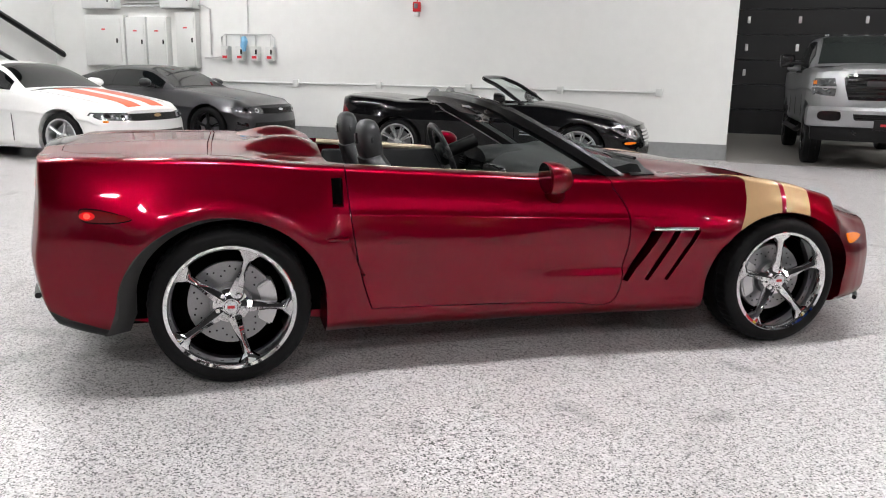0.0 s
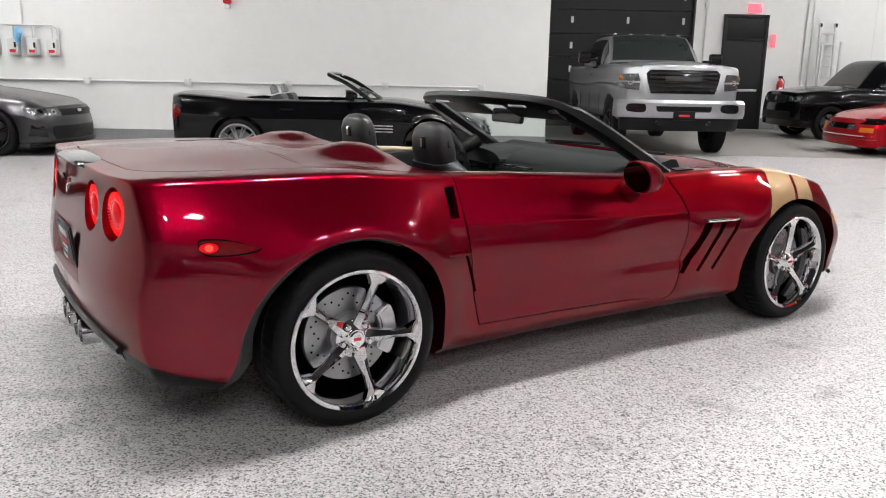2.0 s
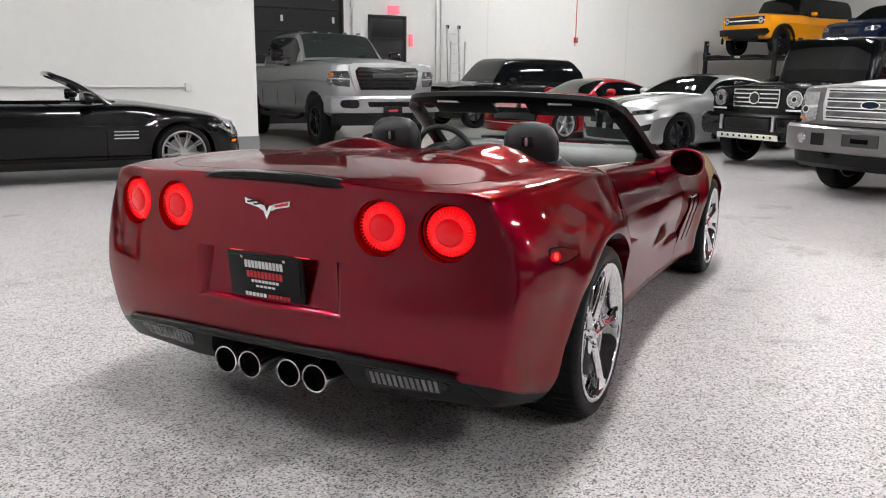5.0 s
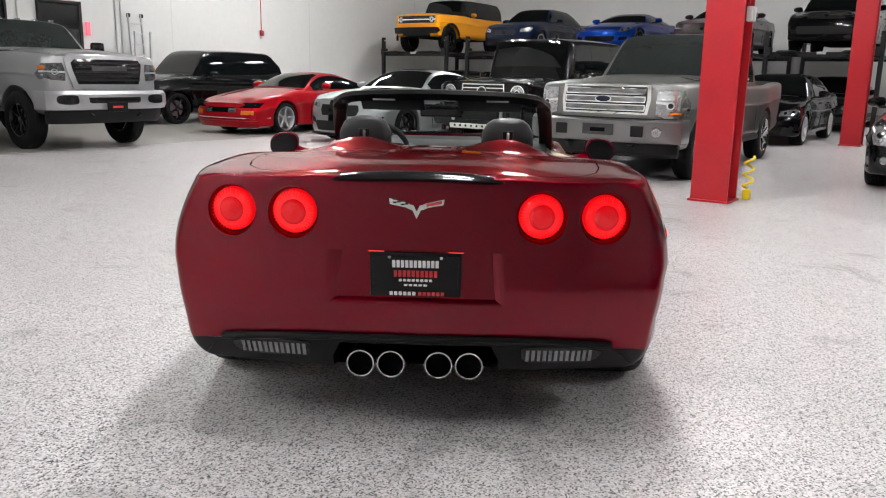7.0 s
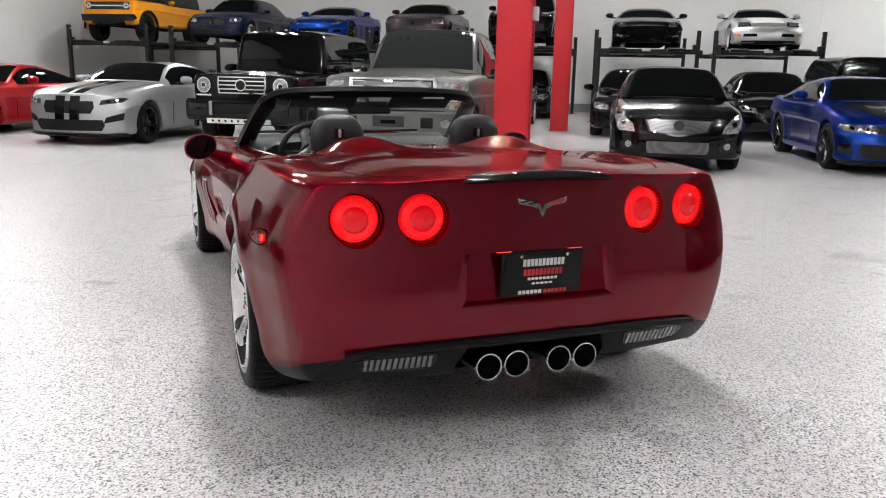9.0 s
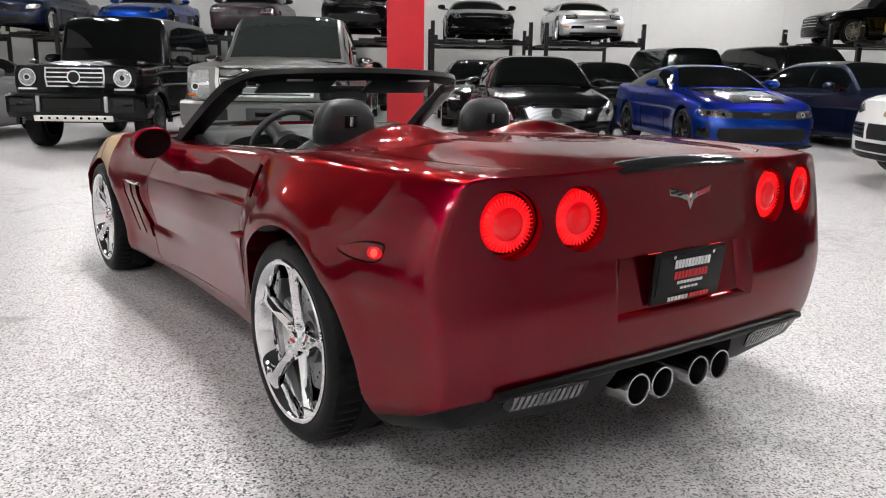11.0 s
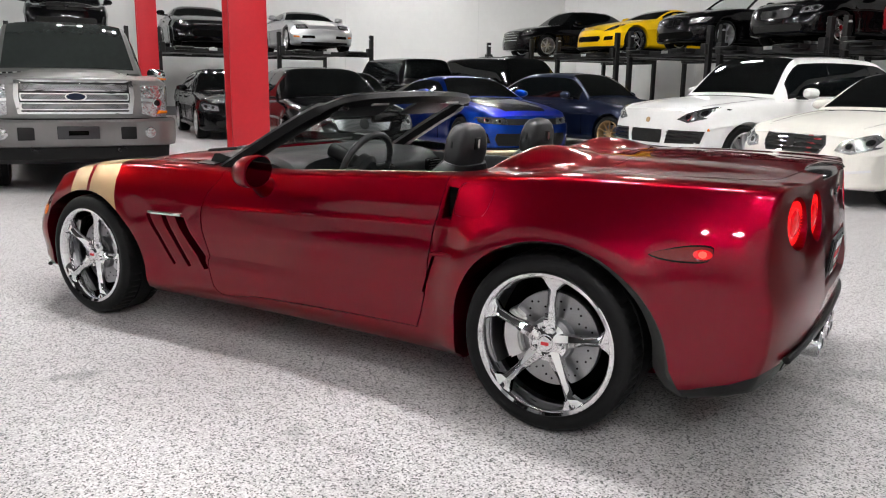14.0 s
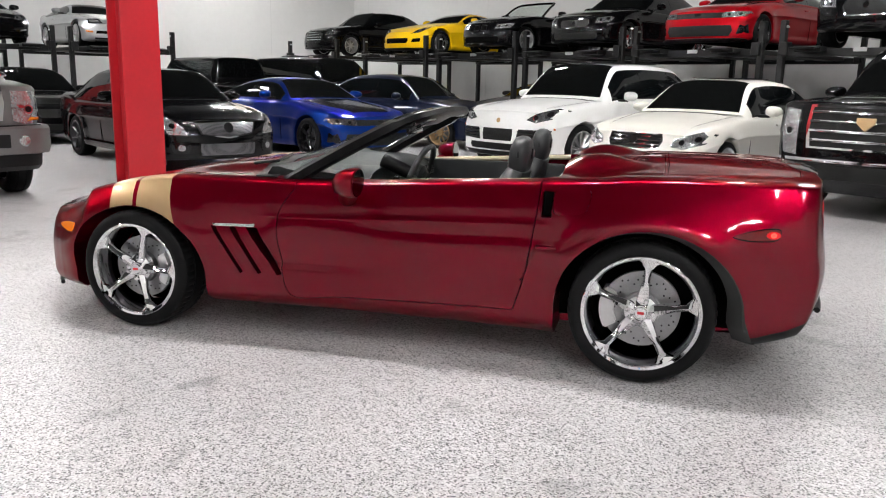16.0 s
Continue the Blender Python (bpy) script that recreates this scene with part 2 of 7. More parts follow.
def thing(name, label, category, m=None, group="", kind=""):
    ob = new(name)
    ob.empty_display_size = 0.1
    if m is not None:
        ob.matrix_basis = m
    return tagged(ob, label, category, group, kind)


def mesh_of(src):
    me = bpy.data.meshes.new("m")
    if isinstance(src, bmesh.types.BMesh):
        src.to_mesh(me)

    else:
        me.from_pydata([tuple(v) for v in src[0]], [], [tuple(f) for f in src[1]])
    return me


def part(name, src, material, parent=None, label="", sharp=35):
    """Link one mesh object under a thing or a part."""
    me = src if isinstance(src, bpy.types.Mesh) else mesh_of(src)
    if material and not len(me.materials):
        me.materials.append(material)
    if sharp and not me.get("own_normals"):
        me.shade_smooth()
        me.set_sharp_from_angle(angle=radians(sharp))
    me.name = name
    ob = new(name, me)
    if parent is not None:
        ob.parent = parent
    return tagged(ob, label)


def bm_new():
    return bmesh.new()


def box(c, s, r=0.0, seg=2, rot=None, bm=None):
    """A bevelled box with centre c and size s."""
    bm = bm or bmesh.new()
    m = Matrix.Translation(c) @ (rot or Matrix()) @ Matrix.Diagonal((*s, 1))
    g = bmesh.ops.create_cube(bm, size=1, matrix=m)
    if r > 0:
        vs = set(g["verts"])
        es = [e for e in bm.edges if e.verts[0] in vs and e.verts[1] in vs]
        bmesh.ops.bevel(bm, geom=es, offset=min(r, 0.49 * min(s)), segments=seg, profile=0.6, affect="EDGES")
    return bm


def join(*parts):
    """Several (verts, faces) or bmeshes in one."""
    vs, fs = [], []
    for p in parts:
        if isinstance(p, bmesh.types.BMesh):
            p.verts.ensure_lookup_table()
            p.verts.index_update()
            p = ([tuple(v.co) for v in p.verts], [[v.index for v in f.verts] for f in p.faces])
        k = len(vs)
        vs += [tuple(v) for v in p[0]]
        fs += [[i + k for i in f] for f in p[1]]
    return vs, fs


def moved(p, m):
    if isinstance(p, bmesh.types.BMesh):
        p = join(p)
    flip = m.to_3x3().determinant() < 0
    return [tuple(m @ Vector(v)) for v in p[0]], [f[::-1] if flip else f for f in p[1]]


def lathe(prof, n=48, axis="y", closed=True):
    """Turn (radius, along) points round an axis."""
    vs, fs = [], []
    k = len(prof)
    for i in range(n):
        a = 2 * math.pi * i / n
        for r, h in prof:
            p = {"y": (r * math.cos(a), h, r * math.sin(a)), "x": (h, r * math.cos(a), r * math.sin(a)), "z": (r * math.cos(a), r * math.sin(a), h)}[axis]
            vs.append(p)
    m = k if closed else k - 1
    for i in range(n):
        for j in range(m):
            a, b = i * k + j, i * k + (j + 1) % k
            c, d = ((i + 1) % n) * k + (j + 1) % k, ((i + 1) % n) * k + j
            fs.append((a, b, c, d) if axis != "y" else (a, d, c, b))
    return vs, fs


def tube(pts, r, n=8, closed=False):
    """A round bar along points."""
    pts = [Vector(p) for p in pts]
    vs, fs = [], []
    up = Vector((0.03, 0.07, 1))
    for i, p in enumerate(pts):
        a = pts[i - 1] if i or closed else p
        b = pts[(i + 1) % len(pts)] if i < len(pts) - 1 or closed else p
        d = (b - a).normalized()
        s = d.cross(up).normalized() if abs(d.dot(up.normalized())) < 0.98 else d.cross(Vector((1, 0, 0))).normalized()
        t = d.cross(s)
        rr = r[i] if isinstance(r, (list, tuple)) else r
        vs += [tuple(p + rr * (math.cos(2 * math.pi * k / n) * s + math.sin(2 * math.pi * k / n) * t)) for k in range(n)]
    q = len(pts)
    for i in range(q if closed else q - 1):
        for k in range(n):
            a, b = i * n + k, i * n + (k + 1) % n
            c, d = ((i + 1) % q) * n + (k + 1) % n, ((i + 1) % q) * n + k
            fs.append((a, b, c, d))
    if not closed:
        fs += [tuple(range(n))[::-1], tuple(range((q - 1) * n, q * n))]
    return vs, fs


def prism(poly, axis, a, b):
    """A polygon in the two other axes, drawn out along one axis from a to b."""
    def put(p, h):
        return {"y": (p[0], h, p[1]), "x": (h, p[0], p[1]), "z": (p[0], p[1], h)}[axis]
    n = len(poly)
    vs = [put(p, a) for p in poly] + [put(p, b) for p in poly]
    fs = [tuple(range(n)), tuple(range(2 * n - 1, n - 1, -1))] + [(i, n + i, n + (i + 1) % n, (i + 1) % n) for i in range(n)]
    bm = bmesh.new()
    bv = [bm.verts.new(v) for v in vs]
    for f in fs:
        bm.faces.new([bv[i] for i in f])
    bmesh.ops.recalc_face_normals(bm, faces=bm.faces[:])
    return bm


def smooth_poly(poly, n=5, closed=True):
    """Round a polygon's corners with a Catmull-Rom curve."""
    k = len(poly)
    out = []
    for i in range(k if closed else k - 1):
        p = [np.array(poly[(i + j) % k] if closed else poly[max(0, min(k - 1, i + j))], float) for j in (-1, 0, 1, 2)]
        for s in range(n):
            t = s / n
            out.append(tuple(0.5 * (2 * p[1] + (p[2] - p[0]) * t + (2 * p[0] - 5 * p[1] + 4 * p[2] - p[3]) * t * t + (3 * p[1] - p[0] - 3 * p[2] + p[3]) * t ** 3)))
    if not closed:
        out.append(tuple(poly[-1]))
    return out


def curve(xs, ys):
    """A smooth function through points, with no overshoot."""
    x, y = np.array(xs, float), np.array(ys, float)
    h, d = np.diff(x), np.diff(y) / np.diff(x)
    m = np.zeros_like(y)
    m[0], m[-1] = d[0], d[-1]
    for i in range(1, len(x) - 1):
        if d[i - 1] * d[i] > 0:
            w1, w2 = 2 * h[i] + h[i - 1], h[i] + 2 * h[i - 1]
            m[i] = (w1 + w2) / (w1 / d[i - 1] + w2 / d[i])

    def f(q):
        q = np.clip(np.asarray(q, float), x[0], x[-1])
        i = np.clip(np.searchsorted(x, q) - 1, 0, len(x) - 2)
        t = (q - x[i]) / h[i]
        return (1 + 2 * t) * (1 - t) ** 2 * y[i] + t * (1 - t) ** 2 * h[i] * m[i] + t * t * (3 - 2 * t) * y[i + 1] + t * t * (t - 1) * h[i] * m[i + 1]
    return f


def along(ctrl, n):
    """Points on a smooth curve through control points: n spaced by length, or a count for each span."""
    c = np.array(ctrl, float)
    s = np.concatenate(([0], np.cumsum(np.maximum(1e-5, np.hypot(*np.diff(c, axis=0).T)))))
    if isinstance(n, (list, tuple)):
        q = np.concatenate([np.linspace(a, b, k, endpoint=False) for a, b, k in zip(s, s[1:], n)] + [s[-1:]])
    else:
        q = np.linspace(0, s[-1], n)
    return np.stack([curve(s, c[:, 0])(q), curve(s, c[:, 1])(q)], 1)


def lerp(a, b, t):
    return a + (b - a) * t


def smoothstep(a, b, x):
    t = np.clip((np.asarray(x, float) - a) / (b - a), 0, 1)
    return t * t * (3 - 2 * t)


def loft(xs, section, half, rear, front, x0, x1, lift=None):
    """A closed body: section(x) gives the half outline from the top's middle to the floor's middle; the ends follow rear(y, z) and front(y, z)."""
    nx = len(xs)
    rings = []
    for x in xs:
        h = along(section(x), half)
        rings.append(np.concatenate([h, (h * (-1, 1))[-2:0:-1]]))
    m = rings[0].shape[0]
    P = np.zeros((nx, m, 3))
    for i, x in enumerate(xs):
        P[i, :, 0], P[i, :, 1:] = x, rings[i]
    caps = []
    for e in (0, nx - 1):
        mid = np.array((0.0, 0.5 * (P[e, :, 2].max() + P[e, :, 2].min())))
        caps.append([np.concatenate([np.full((m, 1), xs[e]), mid + (P[e, :, 1:] - mid) * k], 1) for k in (0.984, 0.955, 0.91, 0.82, 0.7, 0.55, 0.4, 0.25, 0.12)])
    A = np.concatenate([np.array(caps[0][::-1]), P, np.array(caps[1])])
    y, z, x = A[..., 1], A[..., 2], A[..., 0]
    a, b = xs[0], xs[-1]
    xn = np.where(x < x0, x0 + (x - x0) / (a - x0) * (rear(y, z) - x0), np.where(x > x1, x1 + (x - x1) / (b - x1) * (front(y, z) - x1), x))
    A[..., 0] = xn
    if lift is not None:
        A[..., 2] = lift(A)
    n = len(A)
    vs = A.reshape(-1, 3).tolist()
    fs = []
    for i in range(n - 1):
        for j in range(m):
            fs.append((i * m + j, i * m + (j + 1) % m, (i + 1) * m + (j + 1) % m, (i + 1) * m + j))
    for i, flip in ((0, False), (n - 1, True)):
        c = len(vs)
        vs.append(A[i].mean(0).tolist())
        fs += [((i * m + j), c, i * m + (j + 1) % m) if not flip else (i * m + (j + 1) % m, c, i * m + j) for j in range(m)]
    return vs, fs


class Shell:
    """A base surface: keeps its normals for pieces that are cut from it, and takes patches laid on it."""

    def __init__(self, src, nose=None):
        self.nose = nose
        self.me = mesh_of(src)
        bm = bmesh.new()
        bm.from_mesh(self.me)
        bmesh.ops.recalc_face_normals(bm, faces=bm.faces[:])
        bm.to_mesh(self.me)
        bm.free()
        self.v = [v.co.copy() for v in self.me.vertices]
        self.n = [Vector(v.vector) for v in self.me.vertex_normals]
        self.f = [tuple(p.vertices) for p in self.me.polygons]
        self.tree = BVHTree.FromPolygons(self.v, self.f)

    def normal(self, i, loc):
        f = self.f[i]
        w = poly_3d_calc([self.v[k] for k in f], loc)
        s = Vector()
        for k, q in zip(f, w):
            s += self.n[k] * q
        return s.normalized()

    def dress(self, me):
        """Give a cut piece the base surface's smooth normals."""
        seen, out = {}, [None] * len(me.loops)
        for p in me.polygons:
            pn = p.normal.copy()
            for li in p.loop_indices:
                vi = me.loops[li].vertex_index
                if vi not in seen:
                    loc, nn, i, d = self.tree.find_nearest(me.vertices[vi].co)
                    seen[vi] = self.normal(i, loc) if i is not None and d < 0.0012 else None
                s = seen[vi]
                out[li] = s if s is not None and (p.area < 2e-6 or s.dot(pn) > 0.35) else pn
        me.shade_smooth()
        me.normals_split_custom_set([tuple(o) for o in out])
        me["own_normals"] = 1
        return me

    def ray(self, o, d):
        loc, nn, i, dist = self.tree.ray_cast(Vector(o), Vector(d))
        if loc is None and self.nose and d[0]:
            return Vector((float(self.nose(np.float64(o[1]), np.float64(o[2]))), o[1], o[2])), Vector((-d[0], 0, 0))
        if loc is None:
            loc, nn, i, dist = self.tree.find_nearest(Vector(o))
        return loc, self.normal(i, loc)

    def patch(self, poly, axis, sign, far=6.0, rings=4, off=0.004, thick=0.012, inset=0.0):
        """A thin piece with the outline poly, laid on the surface as seen along an axis."""
        k = {"x": 0, "y": 1, "z": 2}[axis]
        others = [i for i in range(3) if i != k]
        c = np.mean(np.array(poly), 0)
        n = len(poly)
        vs, fs = [], []

        def drop(p):
            o = [0, 0, 0]
            o[others[0]], o[others[1]], o[k] = p[0], p[1], sign * far
            d = [0, 0, 0]
            d[k] = -sign
            return self.ray(o, d)
        top, low = [], []
        for r in range(1, rings + 1):
            for p in poly:
                q = c + (np.array(p) - c) * r / rings
                loc, nn = drop(q)
                top.append(loc + nn * off)
                low.append(loc - nn * thick)
        loc, nn = drop(c)
        top.append(loc + nn * off)
        low.append(loc - nn * thick)
        vs = top + low
        s = len(top)
        for r in range(rings - 1):
            for i in range(n):
                a, b = r * n + i, r * n + (i + 1) % n
                fs.append((a, b, b + n, a + n))
        fs += [(s - 1, (i + 1) % n, i) for i in range(n)]
        e = (rings - 1) * n
        fs += [(e + i, e + (i + 1) % n, s + e + (i + 1) % n, s + e + i) for i in range(n)]
        bm = bmesh.new()
        bv = [bm.verts.new(v) for v in vs]
        for f in fs:
            bm.faces.new([bv[i] for i in f])
        for v in [v for v in bm.verts if not v.link_faces]:
            bm.verts.remove(v)
        bmesh.ops.recalc_face_normals(bm, faces=bm.faces[:])
        return bm


def cut(me, steps):
    """Boolean steps [(op, mesh source)] on a mesh; gives a new mesh."""
    ob = new("tmp", me)
    tmp = [ob]
    for op, src in steps:
        c = new("tmp_cut", mesh_of(src) if not isinstance(src, bpy.types.Mesh) else src)
        tmp.append(c)
        md = ob.modifiers.new("b", "BOOLEAN")
        md.operation, md.object, md.solver = op, c, "EXACT"
    bpy.context.view_layer.update()
    res = bpy.data.meshes.new_from_object(ob.evaluated_get(bpy.context.evaluated_depsgraph_get()))
    for t in tmp:
        bpy.data.objects.remove(t)
    res.materials.clear()
    return res


def mirror_y(poly):
    return [(-p[0], p[1]) for p in poly][::-1]


def circle(cx, cy, r, n=24, ry=None):
    return [(cx + r * math.cos(2 * math.pi * i / n), cy + (ry or r) * math.sin(2 * math.pi * i / n)) for i in range(n)]


# ---- wheels ----
def spoke(r0, r1, w0, w1, wt, y0, y1, th, a):
    """One spoke from the hub to the rim, flared at its tip, with a rounded face."""
    vs, fs = [], []
    st = [(0.0, w0), (0.22, w0 * 0.8), (0.55, w1), (0.80, w1 * 1.1), (0.92, 0.45 * (w1 + wt)), (1.0, wt)]
    for t, w in st:
        r, y = r0 + (r1 - r0) * t, y0 + (y1 - y0) * t
        for s, dy in ((-0.5, -0.45 * th), (-0.40, -0.08 * th), (0, 0.26 * th), (0.40, -0.08 * th), (0.5, -0.45 * th), (0.4, -th), (-0.4, -th)):
            x, z = s * w, r
            vs.append((x * math.cos(a) - z * math.sin(a), y + dy, x * math.sin(a) + z * math.cos(a)))
    k = 7
    for i in range(len(st) - 1):
        for j in range(k):
            fs.append((i * k + j, (i + 1) * k + j, (i + 1) * k + (j + 1) % k, i * k + (j + 1) % k))
    fs += [tuple(range(k)), tuple(range((len(st) - 1) * k, len(st) * k))[::-1]]
    return vs, fs


def fix(src):
    """Outward normals."""
    bm = src
    if not isinstance(src, bmesh.types.BMesh):
        bm = bmesh.new()
        bv = [bm.verts.new(v) for v in src[0]]
        for f in src[1]:
            try:
                bm.faces.new([bv[i] for i in f])
            except ValueError:
                pass
    bmesh.ops.recalc_face_normals(bm, faces=bm.faces[:])
    return bm


WHEELS = {}


def wheel_meshes(key, R, rim, w, n, style, seg=40):
    """Tyre, rim, disc and caliper meshes; the face looks to +y, the outer wall lies at y = 0."""
    if key in WHEELS:
        return WHEELS[key]
    t = R - rim
    tyre = lathe([(rim - 0.004, -0.012), (rim + 0.15 * t, 0.0), (rim + 0.45 * t, 0.006), (rim + 0.72 * t, 0.0), (rim + 0.9 * t, -0.014), (R - 0.003, -0.034), (R, -0.06),
                  (R, -0.30 * w), (R - 0.006, -0.305 * w), (R - 0.006, -0.33 * w), (R, -0.335 * w), (R, -0.64 * w), (R - 0.006, -0.645 * w), (R - 0.006, -0.67 * w), (R, -0.675 * w),
                  (R, -w + 0.05), (R - 0.02, -w + 0.015), (rim + 0.4 * t, -w), (rim - 0.004, -w + 0.02)], seg)
    barrel = lathe([(rim + 0.008, -0.006), (rim + 0.007, 0.003), (rim + 0.003, 0.006), (rim - 0.009, 0.003), (rim - 0.012, -0.001), (rim - 0.016, -0.010), (rim - 0.024, -0.03), (rim - 0.036, -0.09), (rim - 0.05, -w * 0.6), (rim - 0.02, -w + 0.03),
                    (rim + 0.004, -w + 0.03), (rim - 0.012, -w * 0.6), (rim - 0.012, -0.04)], seg)
    ps = [barrel]
    if style == "star":
        for i in range(n):
            ps.append(spoke(0.035, rim - 0.010, 0.072, 0.033, 0.150, -0.034, -0.004, 0.034, 2 * math.pi * i / n))
        ps.append(lathe([(0.0, -0.022), (0.034, -0.022), (0.040, -0.028), (0.075, -0.042), (0.08, -0.09), (0.0, -0.09)], 30, closed=False))
    elif style == "twin":
        for i in range(n):
            a = 2 * math.pi * i / n
            for d in (-0.09, 0.09):
                ps.append(spoke(0.04, rim - 0.012, 0.03, 0.022, 0.03, -0.03, -0.01, 0.03, a + d))
        ps.append(lathe([(0.0, -0.02), (0.05, -0.025), (0.07, -0.05), (0.0, -0.05)], 24, closed=False))
    else:
        for i in range(n):
            ps.append(spoke(0.04, rim - 0.012, 0.045, 0.22 * rim * 5 / n * 0.55, 0.32 * rim * 5 / n * 0.6, -0.035, -0.012, 0.035, 2 * math.pi * i / n))
        ps.append(lathe([(0.0, -0.02), (0.05, -0.025), (0.07, -0.05), (0.0, -0.05)], 24, closed=False))
    lugs = []
    for i in range(5):
        a = 2 * math.pi * (i + 0.5) / 5
        lugs.append(moved(lathe([(0.0, 0.012), (0.009, 0.012), (0.0115, 0.004), (0.0115, -0.02), (0.0, -0.02)], 10, closed=False), Matrix.Translation((0.057 * math.cos(a), -0.032, 0.057 * math.sin(a)))))
    dr = rim * 0.68
    disc = lathe([(0.07, -0.095), (dr, -0.095), (dr, -0.125), (0.07, -0.125)], 48)
    hat = lathe([(0.0, -0.07), (0.085, -0.07), (0.09, -0.10), (0.0, -0.10)], 30, closed=False)
    holes = []
    for i in range(40):
        a, r = i * 2 * math.pi / 40, dr * (0.68, 0.78, 0.88, 0.82)[i % 4]
        holes.append(moved(lathe([(0.0, -0.0935), (0.0042, -0.0935), (0.0042, -0.10), (0.0, -0.10)], 8, closed=False), Matrix.Translation((r * math.cos(a), 0, r * math.sin(a)))))
    cal = []
    for i in range(7):
        a = radians(-32 + i * 64 / 6)
        cal.append((math.cos(a), math.sin(a)))
    cp = [(c * dr * 1.08, s * dr * 1.08) for c, s in cal] + [(c * dr * 0.70, s * dr * 0.70) for c, s in cal[::-1]]
    caliper = prism(cp, "y", -0.16, -0.062)
    bmesh.ops.bevel(caliper, geom=caliper.edges[:], offset=0.008, segments=2, affect="EDGES")
    # added near-black disc, standing for the unlit space behind the spokes
    dark_backing = lathe([(0.0, -0.235), (rim - 0.030, -0.235), (rim - 0.030, -0.25), (0.0, -0.25)], 30, closed=False)
    if seg > 50:
        k = len(tyre[0]) // seg
        tyre = ([(p[0] * 0.982, p[1], p[2] * 0.982) if (i // k) % 3 == 0 and i % k in (5, 6, 7, 14, 15, 16) else p for i, p in enumerate(tyre[0])], tyre[1])
    me = {k: mesh_of(fix(v)) for k, v in (("tyre", tyre), ("rim", join(*ps)), ("lug_nut", lugs[0]), ("brake_disc", join(disc, hat)), ("holes", join(*holes)), ("caliper", caliper), ("dark_backing", dark_backing))}
    WHEELS[key] = me
    return me


def linked(name, me, material, parent, label="", m=None):
    """A part on a shared mesh with a material of its own."""
    ob = new(name, me)
    if not len(me.materials):
        me.materials.append(None)
        me.shade_smooth()
        me.set_sharp_from_angle(angle=radians(35))
    ob.material_slots[0].link = "OBJECT"
    ob.material_slots[0].material = material
    ob.parent = parent
    if m is not None:
        ob.matrix_basis = m
    return tagged(ob, label)


def add_wheel(parent, me, x, y, R, finish, full=False, spin=0.0, z=None, brake=False, capcol=None):
    """A wheel with its outer wall at |y|; the right-hand one is turned round."""
    w = new("wheel")
    w.parent = parent
    w.matrix_basis = pose(x, y, R if z is None else z, 0, 0, 0 if y > 0 else 180)
    tyre = linked("tyre", me["tyre"], RUBBER, w)
    rim = linked("rim", me["rim"], finish, w, m=pose(0, 0, 0, 0, spin, 0))
    linked("dark_backing", me["dark_backing"], VOID, w)
    linked("brake_disc", me["brake_disc"], STEEL, w)
    if full:
        for i in range(5):
            linked("lug_nut", me["lug_nut"], CHROME, w, m=pose(0, 0, 0, 0, spin + 72 * i, 0))
        tagged(linked("drilling", me["holes"], VOID, w), kind="stuff")
        linked("caliper", me["caliper"], ALU, w, "silver brake caliper", pose(0, 0, 0, 0, brake, 0))
        cap = part("centre_cap", fix(lathe([(0.0, -0.016), (0.026, -0.016), (0.030, -0.021), (0.030, -0.03), (0.0, -0.03)], 20, closed=False)), CHROME, w)
        part("cap_emblem", fix(moved(box((0, 0, 0), (0.03, 0.003, 0.012), 0.001, 1), Matrix.Translation((0, -0.0145, 0)))), PRINTR, w, "small red and silver emblem")
    return w

# ---- the hall ----
def slab(name, u0, u1, v0, v1, z0, z1, material, kind="structure", label="", bevel=0.0, parent=None, category=""):
    """A block in the hall's axes."""
    ob = part(name, box(((u0 + u1) / 2, (v0 + v1) / 2, (z0 + z1) / 2), (u1 - u0, v1 - v0, z1 - z0), bevel), material, parent)
    if parent is None:
        ob.matrix_basis = ROOM.copy()
        tagged(ob, label, category, kind=kind)
    return ob


UW, UE, VN, VS, VI, UI = -12.2, 25.0, 17.3, -17.5, 9.75, 1.50   # outer walls; inner wall face and its end
slab("floor", UW, UE, VS, VN, -0.2, 0.0, FLOORM, label="glossy grey speckled epoxy flake floor", category="floor")
# bay slab in one plain colour, darker and browner than the flake floor
slab("floor_bay", UI + 0.02, UE, 9.55, VN - 0.02, -0.05, 0.004, BAYM, label="plain grey-brown floor of the loading bay, darker than the flake floor", category="floor")
slab("ceiling", UW, UE, VS, VN, CEIL, CEIL + 0.2, CEILM, label="dark painted metal roof deck", category="ceiling")
slab("wall_north", UI, UE + 0.3, VN, VN + 0.3, 0, CEIL, WALLM, label="white painted concrete wall", category="wall")
slab("wall_inner", UW, UI, VI, VI + 0.35, 0, CEIL, WALLM, label="smooth white painted wall with conduit", category="wall")
slab("wall_return", UI - 0.35, UI, VI + 0.35, VN + 0.3, 0, CEIL, WALLM, label="white return wall beside the loading bay", category="wall")
slab("wall_east", UE, UE + 0.3, VS, VN, 0, CEIL, WALLM, label="white painted concrete wall behind the lifts", category="wall")
slab("wall_south", UW, UE + 0.3, VS - 0.3, VS, 0, CEIL, WALLM, label="white painted concrete wall behind the lifts", category="wall")
slab("wall_west", UW - 0.3, UW, VS - 0.3, VI + 0.35, 0, CEIL, WALLM, label="plain white painted wall", category="wall")
